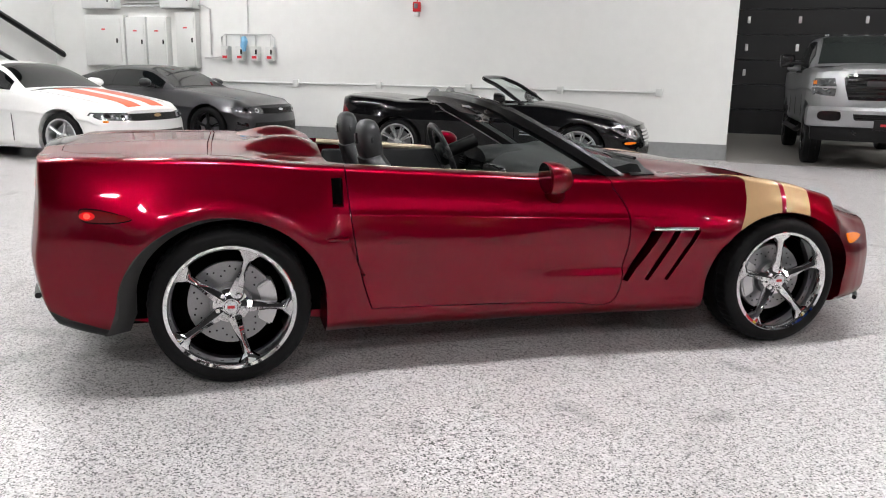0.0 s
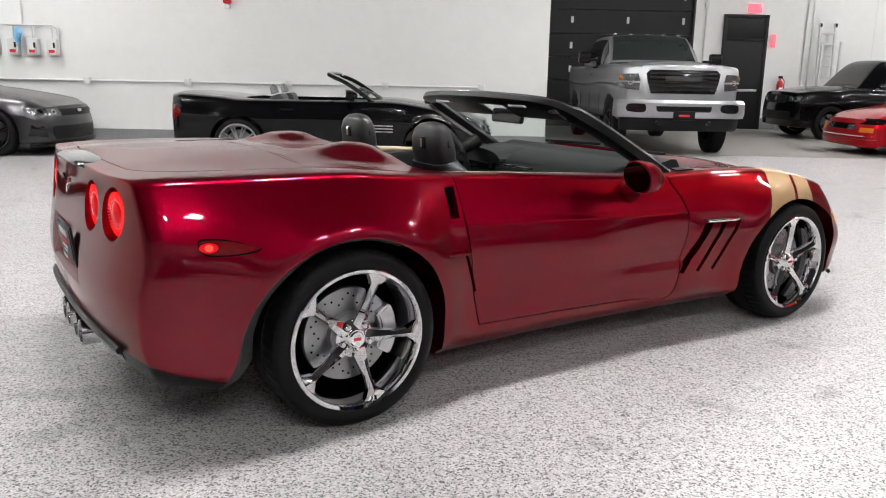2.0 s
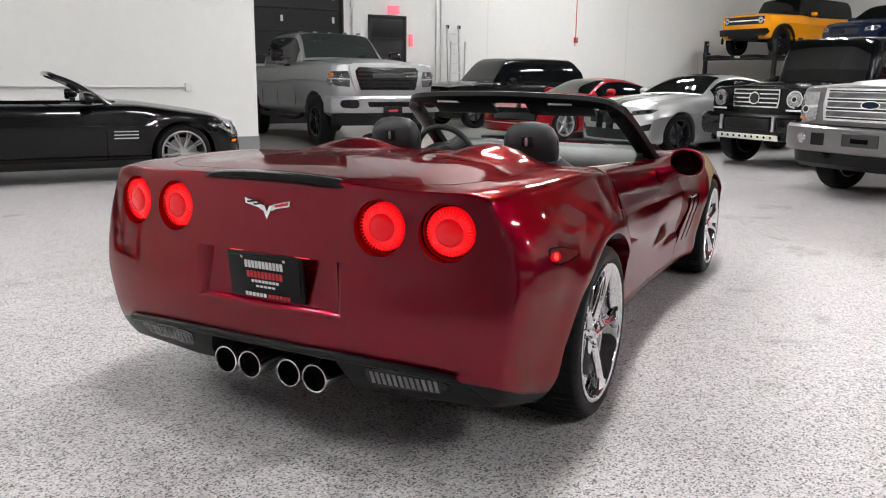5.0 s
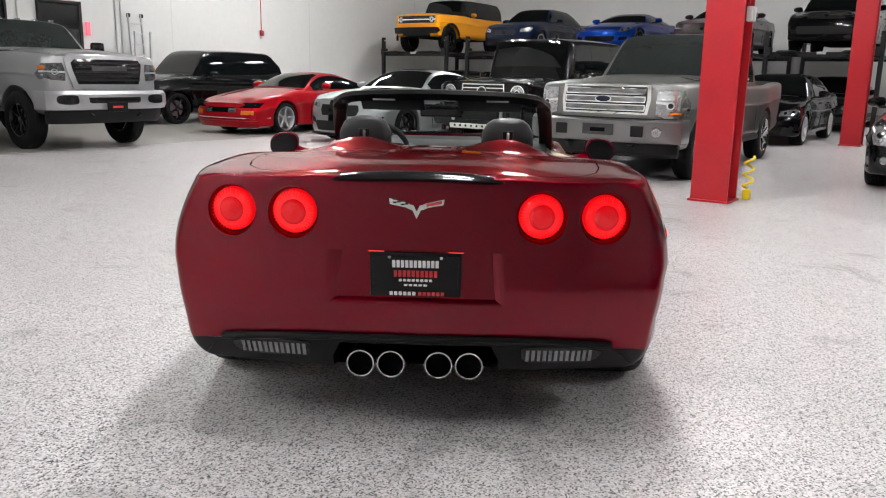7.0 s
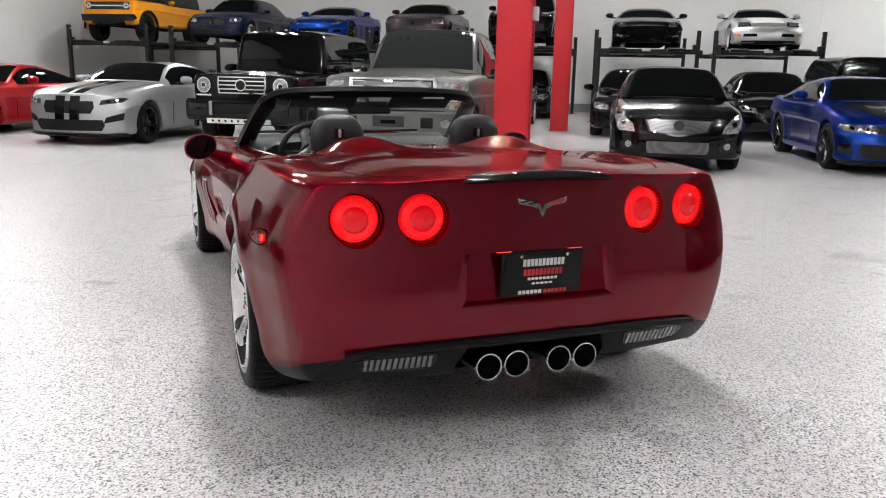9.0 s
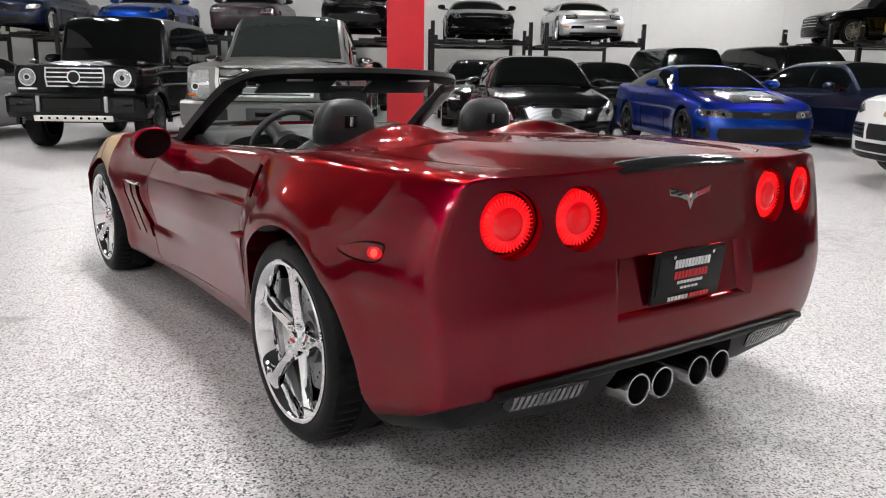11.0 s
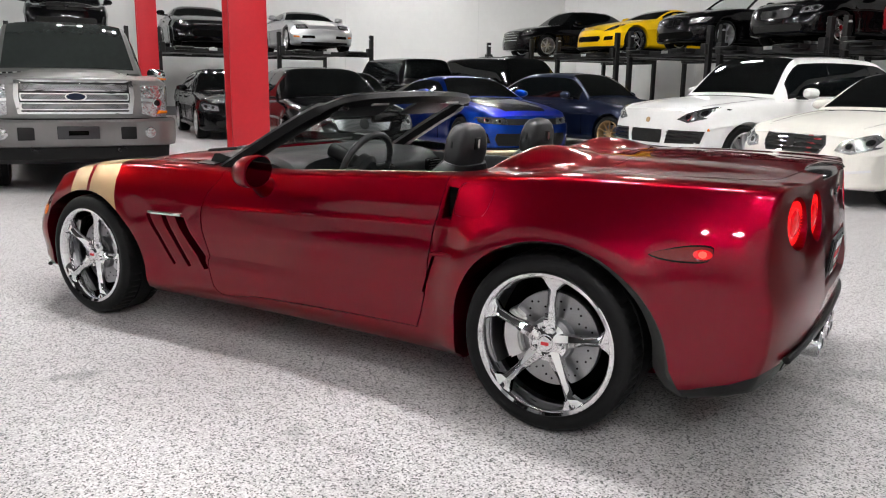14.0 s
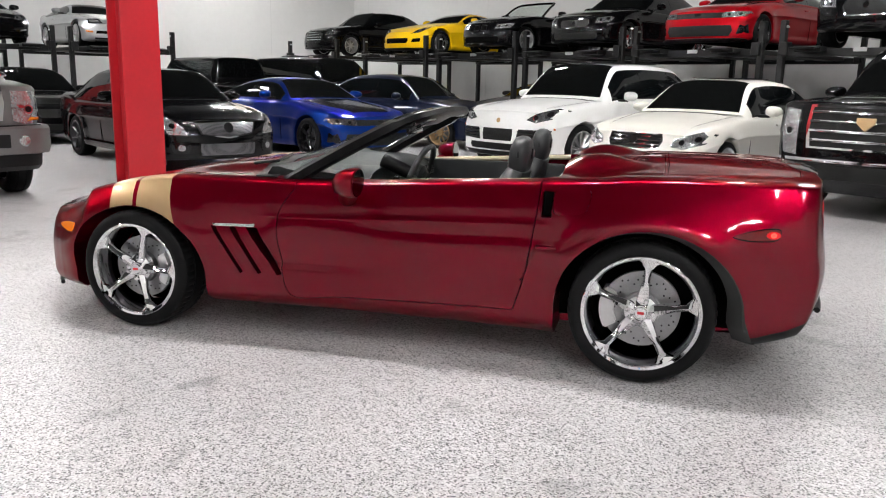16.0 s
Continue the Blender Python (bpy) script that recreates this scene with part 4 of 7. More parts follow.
def seat(parent_m, name="bucket_seat"):
    """Cushion, leaning backrest and integral headrest, all padded."""
    s = new(name)
    def pad(sta, n=28):
        vs, fs = [], []
        for (x, z, w, d, lean) in sta:
            for k in range(n):
                a = 2 * math.pi * k / n
                c, q = math.cos(a), math.sin(a)
                yy = w * math.copysign(abs(c) ** 0.55, c)
                dd = d * math.copysign(abs(q) ** 0.7, q)
                vs.append((x + dd * math.cos(lean), yy, z + dd * math.sin(lean)))
        for i in range(len(sta) - 1):
            for k in range(n):
                fs.append((i * n + k, i * n + (k + 1) % n, (i + 1) * n + (k + 1) % n, (i + 1) * n + k))
        fs += [tuple(range(n))[::-1], tuple(range((len(sta) - 1) * n, len(sta) * n))]
        return fix((vs, fs))
    b = part("backrest", pad([(-0.42, 0.36, 0.18, 0.06, 0.2), (-0.46, 0.45, 0.25, 0.085, 0.25), (-0.54, 0.64, 0.265, 0.085, 0.3), (-0.61, 0.80, 0.25, 0.07, 0.3), (-0.645, 0.88, 0.20, 0.06, 0.3), (-0.665, 0.92, 0.145, 0.055, 0.3)]), LEATHER, s, "dark grey leather backrest")
    h = part("headrest", pad([(-0.655, 0.90, 0.132, 0.050, 0.2), (-0.667, 0.96, 0.138, 0.056, 0.1), (-0.673, 1.02, 0.130, 0.056, 0.05), (-0.675, 1.06, 0.108, 0.046, 0.0), (-0.674, 1.082, 0.075, 0.032, 0.0), (-0.673, 1.09, 0.03, 0.012, 0.0)]), LEATHER, s)
    part("headrest_slot", box((-0.724, 0, 1.0), (0.02, 0.055, 0.055), 0.008, 2, Matrix.Rotation(-0.06, 4, "Y")), BLK, s)
    part("slot_insert", box((-0.731, 0, 1.0), (0.015, 0.014, 0.04), 0.003, 1, Matrix.Rotation(-0.06, 4, "Y")), ALU, s)
    part("cushion", box((-0.18, 0, 0.40), (0.55, 0.50, 0.17), 0.07, 4), LEATHER, s)
    part("piping", tube([(-0.672, 0.134 * math.cos(a), 0.985 + 0.09 * math.sin(a)) for a in np.linspace(0.0, math.pi, 14)], 0.006, 6), DASHM, s)
    return s


def build_hero():
    T = thing("convertible_car", "deep metallic red two-seat convertible, top down, gold fender stripes", "car")
    xs = np.concatenate([np.array([-2.07, -2.064, -2.056, -2.046, -2.034, -2.02, -2.004, -1.985, -1.965]), np.linspace(-1.945, 1.98, 160), np.linspace(2.0, 2.26, 14)])
    base = Shell(loft(xs, hero_section, SPANS, hero_rear, hero_front, -1.75, 1.65, hero_lift))
    door_o = smooth_poly([(-0.845, 1.25), (-0.845, 0.90), (-0.826, 0.66), (-0.785, 0.44), (-0.735, 0.275)], 6, False) + smooth_poly([(-0.2, 0.262), (0.2, 0.25), (0.45, 0.240), (0.50, 0.45), (0.512, 0.60), (0.495, 0.71), (0.44, 0.80)], 5, False) + [(0.40, 1.25)]
    fuel_o = smooth_poly([(-0.918, 0.876), (-1.0, 0.888), (-1.080, 0.882), (-1.080, 0.82), (-1.055, 0.775), (-0.985, 0.767), (-0.915, 0.772)], 4)
    tonneau_o = [(-0.80, 0.745), (-1.10, 0.755), (-1.30, 0.745), (-1.405, 0.72), (-1.41, 0.36), (-1.412, 0.0), (-1.41, -0.36), (-1.405, -0.72), (-1.30, -0.745), (-1.10, -0.755), (-0.80, -0.745)]
    trunk_o = [(-1.417, 0.715), (-1.7, 0.69), (-1.87, 0.655), (-1.97, 0.60), (-2.03, 0.50), (-2.055, 0.30), (-2.06, 0.0), (-2.055, -0.30), (-2.03, -0.50), (-1.97, -0.60), (-1.87, -0.655), (-1.7, -0.69), (-1.417, -0.715), (-1.424, -0.36), (-1.424, 0.36)]
    hood_o = [(0.66, 0.0), (0.64, 0.40), (0.56, 0.735), (0.9, 0.765), (1.2, 0.765), (1.45, 0.73), (1.7, 0.65), (1.9, 0.50), (2.05, 0.25), (2.08, 0.0), (2.05, -0.25), (1.9, -0.50), (1.7, -0.65), (1.45, -0.73), (1.2, -0.765), (0.9, -0.765), (0.56, -0.735), (0.64, -0.40)]
    cockpit_o = smooth_poly([(-0.915, 0.0), (-0.915, 0.55), (-0.87, 0.70), (-0.4, 0.705), (0.1, 0.69), (0.5, 0.645), (0.62, 0.40), (0.64, 0.0), (0.62, -0.40), (0.5, -0.645), (0.1, -0.69), (-0.4, -0.705), (-0.86, -0.70), (-0.915, -0.55)], 3)
    diff_o = [(-0.85, 0.10), (-0.83, 0.22), (-0.755, 0.315), (-0.69, 0.368), (-0.60, 0.384), (0.0, 0.392), (0.60, 0.384), (0.69, 0.368), (0.755, 0.315), (0.83, 0.22), (0.85, 0.10)]
    side_o = [(-1.70, 0.06), (-1.70, 0.245), (-1.86, 0.265), (-1.98, 0.30), (-2.08, 0.345), (-2.30, 0.41), (-2.40, 0.06)]
    wells = []
    for sgn in (1, -1):
        wells.append(("DIFFERENCE", prism(arch(RA - 0.022, 0.335, 0.427, 0.392)[:-3] + [(-1.797, 0.335), (-1.818, 0.28), (-1.845, 0.215), (-1.85, 0.05)], "y", sgn * 0.58, sgn * 1.3)))
        wells.append(("DIFFERENCE", prism(arch(FA - 0.01, 0.325, 0.412, 0.352), "y", sgn * 0.58, sgn * 1.3)))
    lights = []
    for y in (0.655, 0.432, -0.432, -0.655):
        lights.append(("DIFFERENCE", prism(circle(y, 0.826, 0.090, 40), "x", -2.4, -2.075 + 0.03 * (abs(y) > 0.5))))
    gills = []
    for sgn in (1, -1):
        for x0, x1, w0, w1 in ((0.612, 0.492, 0.062, 0.030), (0.733, 0.608, 0.034, 0.020), (0.842, 0.712, 0.026, 0.016)):
            gills.append(("DIFFERENCE", prism([(x0, 0.600), (x0 + w0, 0.600), (x1 + w1, 0.345), (x1, 0.355)], "y", sgn * 0.79, sgn * 1.2)))
        gills.append(("DIFFERENCE", prism([(-0.908, 0.864), (-0.858, 0.866), (-0.858, 0.745), (-0.906, 0.745)], "y", sgn * 0.80, sgn * 1.2)))
        gills.append(("DIFFERENCE", prism([(-0.855, 0.615), (-0.842, 0.618), (-0.765, 0.435), (-0.775, 0.430)], "y", sgn * 0.84, sgn * 1.2)))
    cockpit = ("DIFFERENCE", prism(cockpit_o, "z", 0.36, 2.0))
    deep = prism(door_o, "y", 0.60, 1.3)
    deep_r = prism(door_o, "y", -0.60, -1.3)
    D = "DIFFERENCE"
    # number-plate recess: overhung top, splayed cheeks and a sloping ledge
    ro = [(-0.62, 0.704), (0.62, 0.704), (0.50, 0.40), (-0.50, 0.40)]
    ri = [(-0.262, 0.704), (0.262, 0.704), (0.280, 0.533), (-0.280, 0.533)]
    recess = fix(([(-2.36, *p) for p in ro] + [(-2.128 if p[1] > 0.6 else -2.150, *p) for p in ri], [(3, 2, 1, 0), (4, 5, 6, 7)] + [(i, (i + 1) % 4, 4 + (i + 1) % 4, 4 + i) for i in range(4)]))
    body = cut(base.me.copy(), wells + [cockpit, (D, deep), (D, deep_r), (D, prism(fuel_o, "y", 0.80, 1.2)), (D, prism(tonneau_o, "z", 0.78, 2)), (D, prism(trunk_o, "z", 0.88, 2)), (D, prism(hood_o, "z", 0.50, 2)),
                                           (D, prism(diff_o, "x", -2.6, -1.88)), (D, prism(side_o, "y", 0.60, 1.2)), (D, prism(side_o, "y", -0.60, -1.2)), (D, recess)] + lights + gills)
    part("body", base.dress(body), RED, T)
    for sgn, lab in ((1, "left"), (-1, "right")):
        d = cut(base.me.copy(), [("INTERSECT", prism(inset(door_o, 0.005), "y", sgn * 0.60, sgn * 1.3)), cockpit, gills[0 if sgn > 0 else 5], gills[4 if sgn > 0 else 9]])
        dr = part("door", base.dress(d), RED, T, "smooth red door with a horizontal crease")
        part("inner_trim", box((-0.19, sgn * 0.672, 0.63), (1.20, 0.05, 0.44), 0.02, 2), LEATHER, dr, "dark grey padded door card")
        part("top_rail", fix(tube([(x, sgn * 0.69, float(hZT(x)) - 0.012) for x in np.linspace(-0.82, 0.40, 10)], 0.016, 8)), CASH if sgn < 0 else CASH, dr, "cashmere-coloured trim rail")
        part("pull_handle", box((0.05, sgn * 0.64, 0.70), (0.24, 0.03, 0.035), 0.012, 2), ALU, dr)
    part("fuel_door", base.dress(cut(base.me.copy(), [("INTERSECT", prism(inset(fuel_o, 0.003), "y", 0.80, 1.2))])), RED, T)
    part("tonneau_cover", base.dress(cut(base.me.copy(), [("INTERSECT", prism(inset(tonneau_o, 0.007), "z", 0.78, 2)), cockpit])), RED, T, "red cover with twin fairings behind the seats")
    part("boot_lid", base.dress(cut(base.me.copy(), [("INTERSECT", prism(inset(trunk_o, 0.007), "z", 0.88, 2))])), RED, T)
    part("hood", base.dress(cut(base.me.copy(), [("INTERSECT", prism(inset(hood_o, 0.0045), "z", 0.50, 2)), cockpit])), RED, T)
    dif = cut(base.me.copy(), [("INTERSECT", prism(inset(diff_o, 0.002), "x", -2.6, -1.88)), (D, prism([(-0.31, 0.05), (-0.30, 0.30), (-0.27, 0.362), (0.27, 0.362), (0.30, 0.30), (0.31, 0.05)], "x", -2.6, -1.93))])
    df = part("rear_valance", base.dress(dif), BLK, T, "black plastic lower valance")
    part("valance_lip", fix(tube([(float(hero_rear(y, 0.385)) - 0.008, y, 0.388 - 0.012 * (abs(y) / 0.6) ** 4 - (0.05 if abs(y) > 0.7 else 0)) for y in np.linspace(-0.70, 0.70, 30)], 0.014, 10)), BLK, T)
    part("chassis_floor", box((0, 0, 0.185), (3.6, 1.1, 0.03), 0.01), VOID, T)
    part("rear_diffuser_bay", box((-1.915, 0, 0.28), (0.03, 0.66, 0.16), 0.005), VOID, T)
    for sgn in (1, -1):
        # covers the cut red body; the well's shade is in its near-black colour
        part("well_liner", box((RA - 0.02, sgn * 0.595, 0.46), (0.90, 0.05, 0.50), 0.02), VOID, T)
        # black blade that follows the rear half of the arch and widens to the flap
        bl = [(RA - 0.022 + 0.429 * math.cos(q), 0.335 + 0.394 * math.sin(q)) for q in np.linspace(radians(62), radians(176), 18)] + [(-1.799, 0.31), (-1.819, 0.275), (-1.845, 0.222)]
        bv = []
        for i, (bx, bz) in enumerate(bl):
            t = i / (len(bl) - 1)
            k = 0.012 + 0.075 * t ** 1.4
            dx, dz = RA - bx, 0.335 - bz
            dd = math.hypot(dx, dz) if t < 0.8 else abs(dx)
            dx, dz = (dx / dd, dz / dd) if t < 0.8 else (1.0, 0.0)
            yo = abs(base.ray((bx - 0.015, sgn * 3, max(bz + 0.012, 0.24)), (0, -sgn, 0))[0].y)
            for u, q in ((-0.008, -0.004), (0.15, -0.004), (1.0, -0.045 - 0.02 * t), (1.0, -0.075), (0.0, -0.06)):
                bv.append((bx + dx * k * max(u, 0) - dx * 0.008 * (u < 0), sgn * (yo + q), bz + dz * k * max(u, 0)))
        bf = [(i * 5 + j, i * 5 + (j + 1) % 5, i * 5 + 5 + (j + 1) % 5, i * 5 + 5 + j) for i in range(len(bl) - 1) for j in range(5)] + [tuple(range(5)), tuple(range(len(bv) - 5, len(bv)))]
        part("mud_flap", fix((bv, bf)), DUSTM, T, "black blade and flap behind the rear wheel")
        vc = cut(base.me.copy(), [("INTERSECT", prism(inset(side_o, 0.002), "y", sgn * 0.60, sgn * 1.2)), (D, prism(diff_o, "x", -2.6, -1.88))] + wells)
        part("valance_corner", base.dress(vc), BLK, T, "black plastic corner of the lower valance")
        mk = smooth_poly([(-1.905, 0.746), (-1.895, 0.761), (-1.835, 0.759), (-1.765, 0.744), (-1.71, 0.726), (-1.765, 0.714), (-1.835, 0.713), (-1.89, 0.720)], 3)
        mc = np.mean(np.array(mk), 0)
        part("marker_gap", base.patch([tuple(mc + (np.array(q) - mc) * (1.035, 1.24)) for q in mk], "y", sgn, off=0.001), VOID, T)
        part("side_marker", base.patch(mk, "y", sgn, off=0.002), REDLENS, T, "red side marker lamp")
        part("marker_reflector", base.patch(circle(-1.876, 0.738, 0.030, 18, 0.016), "y", sgn, off=0.003), TAILON, T, "glowing red reflector")
        part("marker_bulb", base.patch(circle(-1.876, 0.738, 0.013, 18, 0.011), "y", sgn, off=0.0045), MARKON, T, "lit red marker")
        part("front_marker", base.patch(smooth_poly([(1.725, 0.550), (1.76, 0.553), (1.83, 0.545), (1.885, 0.528), (1.83, 0.511), (1.74, 0.506)], 3), "y", sgn, off=0.003), AMBERON, T, "lit amber marker lamp")
        for poly in ([(1.165, 0.95), (1.33, 0.95), (1.315, 0.75), (1.30, 0.60), (1.07, 0.60), (1.12, 0.75)], [(1.355, 0.95), (1.50, 0.95), (1.49, 0.75), (1.47, 0.60), (1.325, 0.60), (1.342, 0.75)]):
            sk = cut(base.me.copy(), [("INTERSECT", prism(poly, "y", sgn * 0.60, sgn * 1.3))] + wells)
            for v in sk.vertices:
                v.co += base.normal(base.tree.find_nearest(v.co)[2], base.tree.find_nearest(v.co)[0]) * 0.0016
            part("gold_stripe", sk, GOLD, T, "gold stripe")
        part("gill_bar", fix(join(box((0.755, sgn * (float(hW(0.78)) - 0.008), 0.609), (0.275, 0.022, 0.017), 0.006, 2, Matrix.Rotation(0.03, 4, "Y")), box((0.632, sgn * (float(hW(0.66)) - 0.006), 0.617), (0.03, 0.022, 0.012), 0.005))), CHROME, T, "chrome bar over the side gills")
        part("scoop_void", box((-0.883, sgn * 0.812, 0.806), (0.046, 0.02, 0.116), 0.003, 1), VOID, T)
        part("scoop_fin", box((-0.90, sgn * 0.912, 0.612), (0.115, 0.05, 0.014), 0.005, 2, Matrix.Rotation(sgn * 0.16, 4, "Z")), RED, T)
        # near-black sheet standing for the unlit depth behind the gills
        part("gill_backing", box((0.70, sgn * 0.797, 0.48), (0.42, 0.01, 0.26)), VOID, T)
        hl = smooth_poly([(1.62, 0.60), (1.80, 0.70), (2.02, 0.60), (2.10, 0.50), (2.02, 0.46), (1.85, 0.50)], 3)
        part("headlight", base.patch([(p[0], sgn * p[1]) for p in hl], "z", 1, off=0.003), LENS, T, "clear headlight")
        part("fog_lens", base.patch(smooth_poly([(sgn * 0.378, 0.345), (sgn * 0.40, 0.360), (sgn * 0.52, 0.363), (sgn * 0.645, 0.350), (sgn * 0.665, 0.332), (sgn * 0.63, 0.302), (sgn * 0.52, 0.295), (sgn * 0.40, 0.298)], 3), "x", -1, off=0.004), BLKG, T, "clear ribbed reversing lamp")
        for k in range(12):
            yy = 0.396 + 0.0205 * k
            part("lens_rib", base.patch([(sgn * yy, 0.304), (sgn * (yy + 0.012), 0.304), (sgn * (yy + 0.012), 0.350), (sgn * yy, 0.350)], "x", -1, off=0.0065, rings=1), WHITEL, T)
        part("front_splitter", fix(tube([(float(hero_front(q, 0.19)) - 0.012, sgn * q, 0.178) for q in np.linspace(0.80, 0.02, 14)], 0.012, 8)), BLK, T)
    for y in (0.655, 0.432, -0.432, -0.655):
        x = float(hero_rear(y, 0.826))
        lens = part("tail_lamp", fix(lathe([(0.0785, 0.004), (0.078, -0.008), (0.072, -0.018), (0.060, -0.024), (0.048, -0.026), (0.0, -0.026)], 48, "x", False)), TAILMID, T, "lit round red tail lamp")
        lens.matrix_basis = pose(x + 0.038, y, 0.826, 0, 0, (10 if abs(y) > 0.5 else 4) * (-1 if y > 0 else 1))
        part("lamp_rib", fix(join(*[moved(box((-0.0245, 0.063, 0), (0.004, 0.024, 0.0022), 0), pose(0, 0, 0, 360 * k / 40, 0, 0)) for k in range(40)])), TAILRIB, lens, "bright ribs round the lamp")
        core = part("lamp_core", fix(lathe([(0.046, -0.024), (0.042, -0.030), (0.030, -0.035), (0.0, -0.038)], 36, "x", False)), TAILON, lens, "deeper red lamp centre")
        part("bezel", fix(lathe([(0.0915, 0.03), (0.0915, -0.012), (0.0895, -0.015), (0.086, -0.010), (0.0845, 0.004), (0.0845, 0.03)], 48, "x", False)), RED, lens, "deep red bezel ring")
        back = part("lamp_back", fix(lathe([(0.0, 0.03), (0.09, 0.03), (0.09, 0.05), (0.0, 0.05)], 24, "x", False)), BLK, lens)
    lv, lf = [], []
    for y in np.linspace(-0.335, 0.335, 25):
        k = max(0.04, 1 - abs(y / 0.335) ** 4) ** 0.5
        cx, cz = float(hero_rear(y, 0.94)) + 0.052, 0.956 - 0.016 * (abs(y) / 0.335) ** 2
        lv += [(cx + 0.066 * k * math.cos(a) - 0.012, y, cz + 0.019 * k * math.sin(a)) for a in np.linspace(0, 2 * math.pi, 13)[:-1]]
    for i in range(24):
        lf += [(i * 12 + q, i * 12 + (q + 1) % 12, i * 12 + 12 + (q + 1) % 12, i * 12 + 12 + q) for q in range(12)]
    lf += [tuple(range(12)), tuple(range(24 * 12, 25 * 12))]
    part("brake_strip", fix((lv, lf)), BLKG, T, "dark centre brake lamp strip in the deck edge")
    # crossed-flag badge and plate
    em = new("rear_emblem")
    em.parent = T
    em.matrix_basis = pose(-2.150, 0, 0.852, 0, 4, 0) @ Matrix.Diagonal((1.0, 1.2, 1.05, 1.0))
    part("emblem_base", prism([(-0.020, 0.012), (0.0, -0.034), (0.020, 0.012), (0.009, 0.011), (0.0, -0.010), (-0.009, 0.011)], "x", -0.004, 0.02), CHROME, em)
    for sg in (1, -1):
        wing = [(sg * a, b) for a, b in ((0.080, 0.032), (0.022, 0.016), (0.006, -0.003), (0.017, -0.005), (0.032, 0.003), (0.077, 0.013))]
        part("flag_wing", prism(wing, "x", -0.003, 0.02), CHROME, em)
    part("emblem_check", join(*[box((-0.005, 0.029 + 0.0115 * i, 0.0095 + 0.0032 * i + 0.0055 * j), (0.004, 0.0105, 0.005)) for i in range(4) for j in range(3) if (i + j) % 2]), BLK, em)
    part("emblem_flag", prism([(-0.072, 0.017), (-0.030, 0.007), (-0.027, 0.014), (-0.072, 0.027)], "x", -0.006, 0.0), PRINTR, em)
    pl = new("licence_plate")
    pl.parent = T
    pl.matrix_basis = pose(-2.168, 0, 0.622, 0, -6, 0)
    part("plate_frame", fix(join(box((0, 0, 0.0), (0.010, 0.318, 0.162), 0.004))), BLK, pl, "black dealer plate frame")
    part("plate_insert", box((-0.006, 0, 0.008), (0.006, 0.296, 0.122), 0.002), BLK, pl, "black insert with printed bars")
    for nm, y, z, w, h, mt in (("print_bar", 0, 0.042, 0.165, 0.026, PAPER), ("print_bar", 0, 0.006, 0.155, 0.024, PRINTR), ("print_bar", 0, -0.018, 0.12, 0.009, PAPER), ("print_bar", 0, -0.036, 0.085, 0.007, PAPER), ("frame_bar", 0.045, -0.0675, 0.095, 0.013, PAPER), ("frame_bar", -0.055, -0.0675, 0.095, 0.013, PRINTR)):
        # broken into short blocks of the size of the print
        k = max(4, int(w / 0.0145))
        part(nm, join(*[box((-0.0105, y - w / 2 + (i + 0.5) * w / k, z), (0.002, w / k * 0.72, h)) for i in range(k)]), mt, pl)
    for y in (-0.09, 0.09):
        part("plate_screw", fix(moved(lathe([(0.0, -0.004), (0.006, -0.003), (0.006, 0.004), (0.0, 0.004)], 10, "x", False), Matrix.Translation((-0.010, y, 0.066)))), CHROME, pl)
    for y in (0.14, -0.14):
        part("plate_lamp", box((-2.145, y, 0.702), (0.02, 0.055, 0.010), 0.003), MARKON, T, "lit plate lamp")
    for y in (0.194, 0.085, -0.085, -0.194):
        tip = part("exhaust_tip", fix(lathe([(0.0430, 0.30), (0.0435, 0.002), (0.0450, -0.003), (0.0498, -0.003), (0.0515, 0.002), (0.0515, 0.30)], 30, "x")), POLISH, T, "round polished exhaust tip")
        tip.matrix_basis = pose(-2.172, y, 0.292)
        part("pipe_core", fix(lathe([(0.0, 0.03), (0.046, 0.03), (0.046, 0.05), (0.0, 0.05)], 16, "x", False)), VOID, tip)
    # screen frame, glass, mirrors
    path = smooth_poly([(0.58, 0.69, 0.785), (0.38, 0.665, 0.905), (0.10, 0.63, 1.060), (-0.06, 0.595, 1.140), (-0.135, 0.52, 1.172), (-0.165, 0.30, 1.186), (-0.175, 0.0, 1.192)], 5, False)
    full = path + [(p[0], -p[1], p[2]) for p in path[-2::-1]]
    vs, fs = [], []
    sec = [(-0.034, -0.026), (-0.036, 0.006), (-0.018, 0.026), (0.016, 0.030), (0.036, 0.014), (0.034, -0.018), (0.010, -0.028)]
    for i, p in enumerate(full):
        a, b = Vector(full[max(0, i - 1)]), Vector(full[min(len(full) - 1, i + 1)])
        d = (b - a).normalized()
        n_ = Vector((0.55, 0, 0.83))
        n_ = (n_ - d * n_.dot(d)).normalized()
        s_ = d.cross(n_)
        g = 1.2 if abs(p[1]) > 0.6 else 0.85
        vs += [tuple(Vector(p) + s_ * q[0] * g + n_ * q[1] * g) for q in sec]
    k = len(sec)
    for i in range(len(full) - 1):
        fs += [(i * k + j, i * k + (j + 1) % k, (i + 1) * k + (j + 1) % k, (i + 1) * k + j) for j in range(k)]
    fs += [tuple(range(k)), tuple(range((len(full) - 1) * k, len(full) * k))]
    part("windscreen_frame", fix((vs, fs)), SOFT, T, "black windscreen frame and pillars")
    part("frame_gloss", fix(tube([(p[0] + 0.024, p[1] * 1.005, p[2] + 0.020) for p in full[3:-3]], 0.011, 6)), BLKG, T)
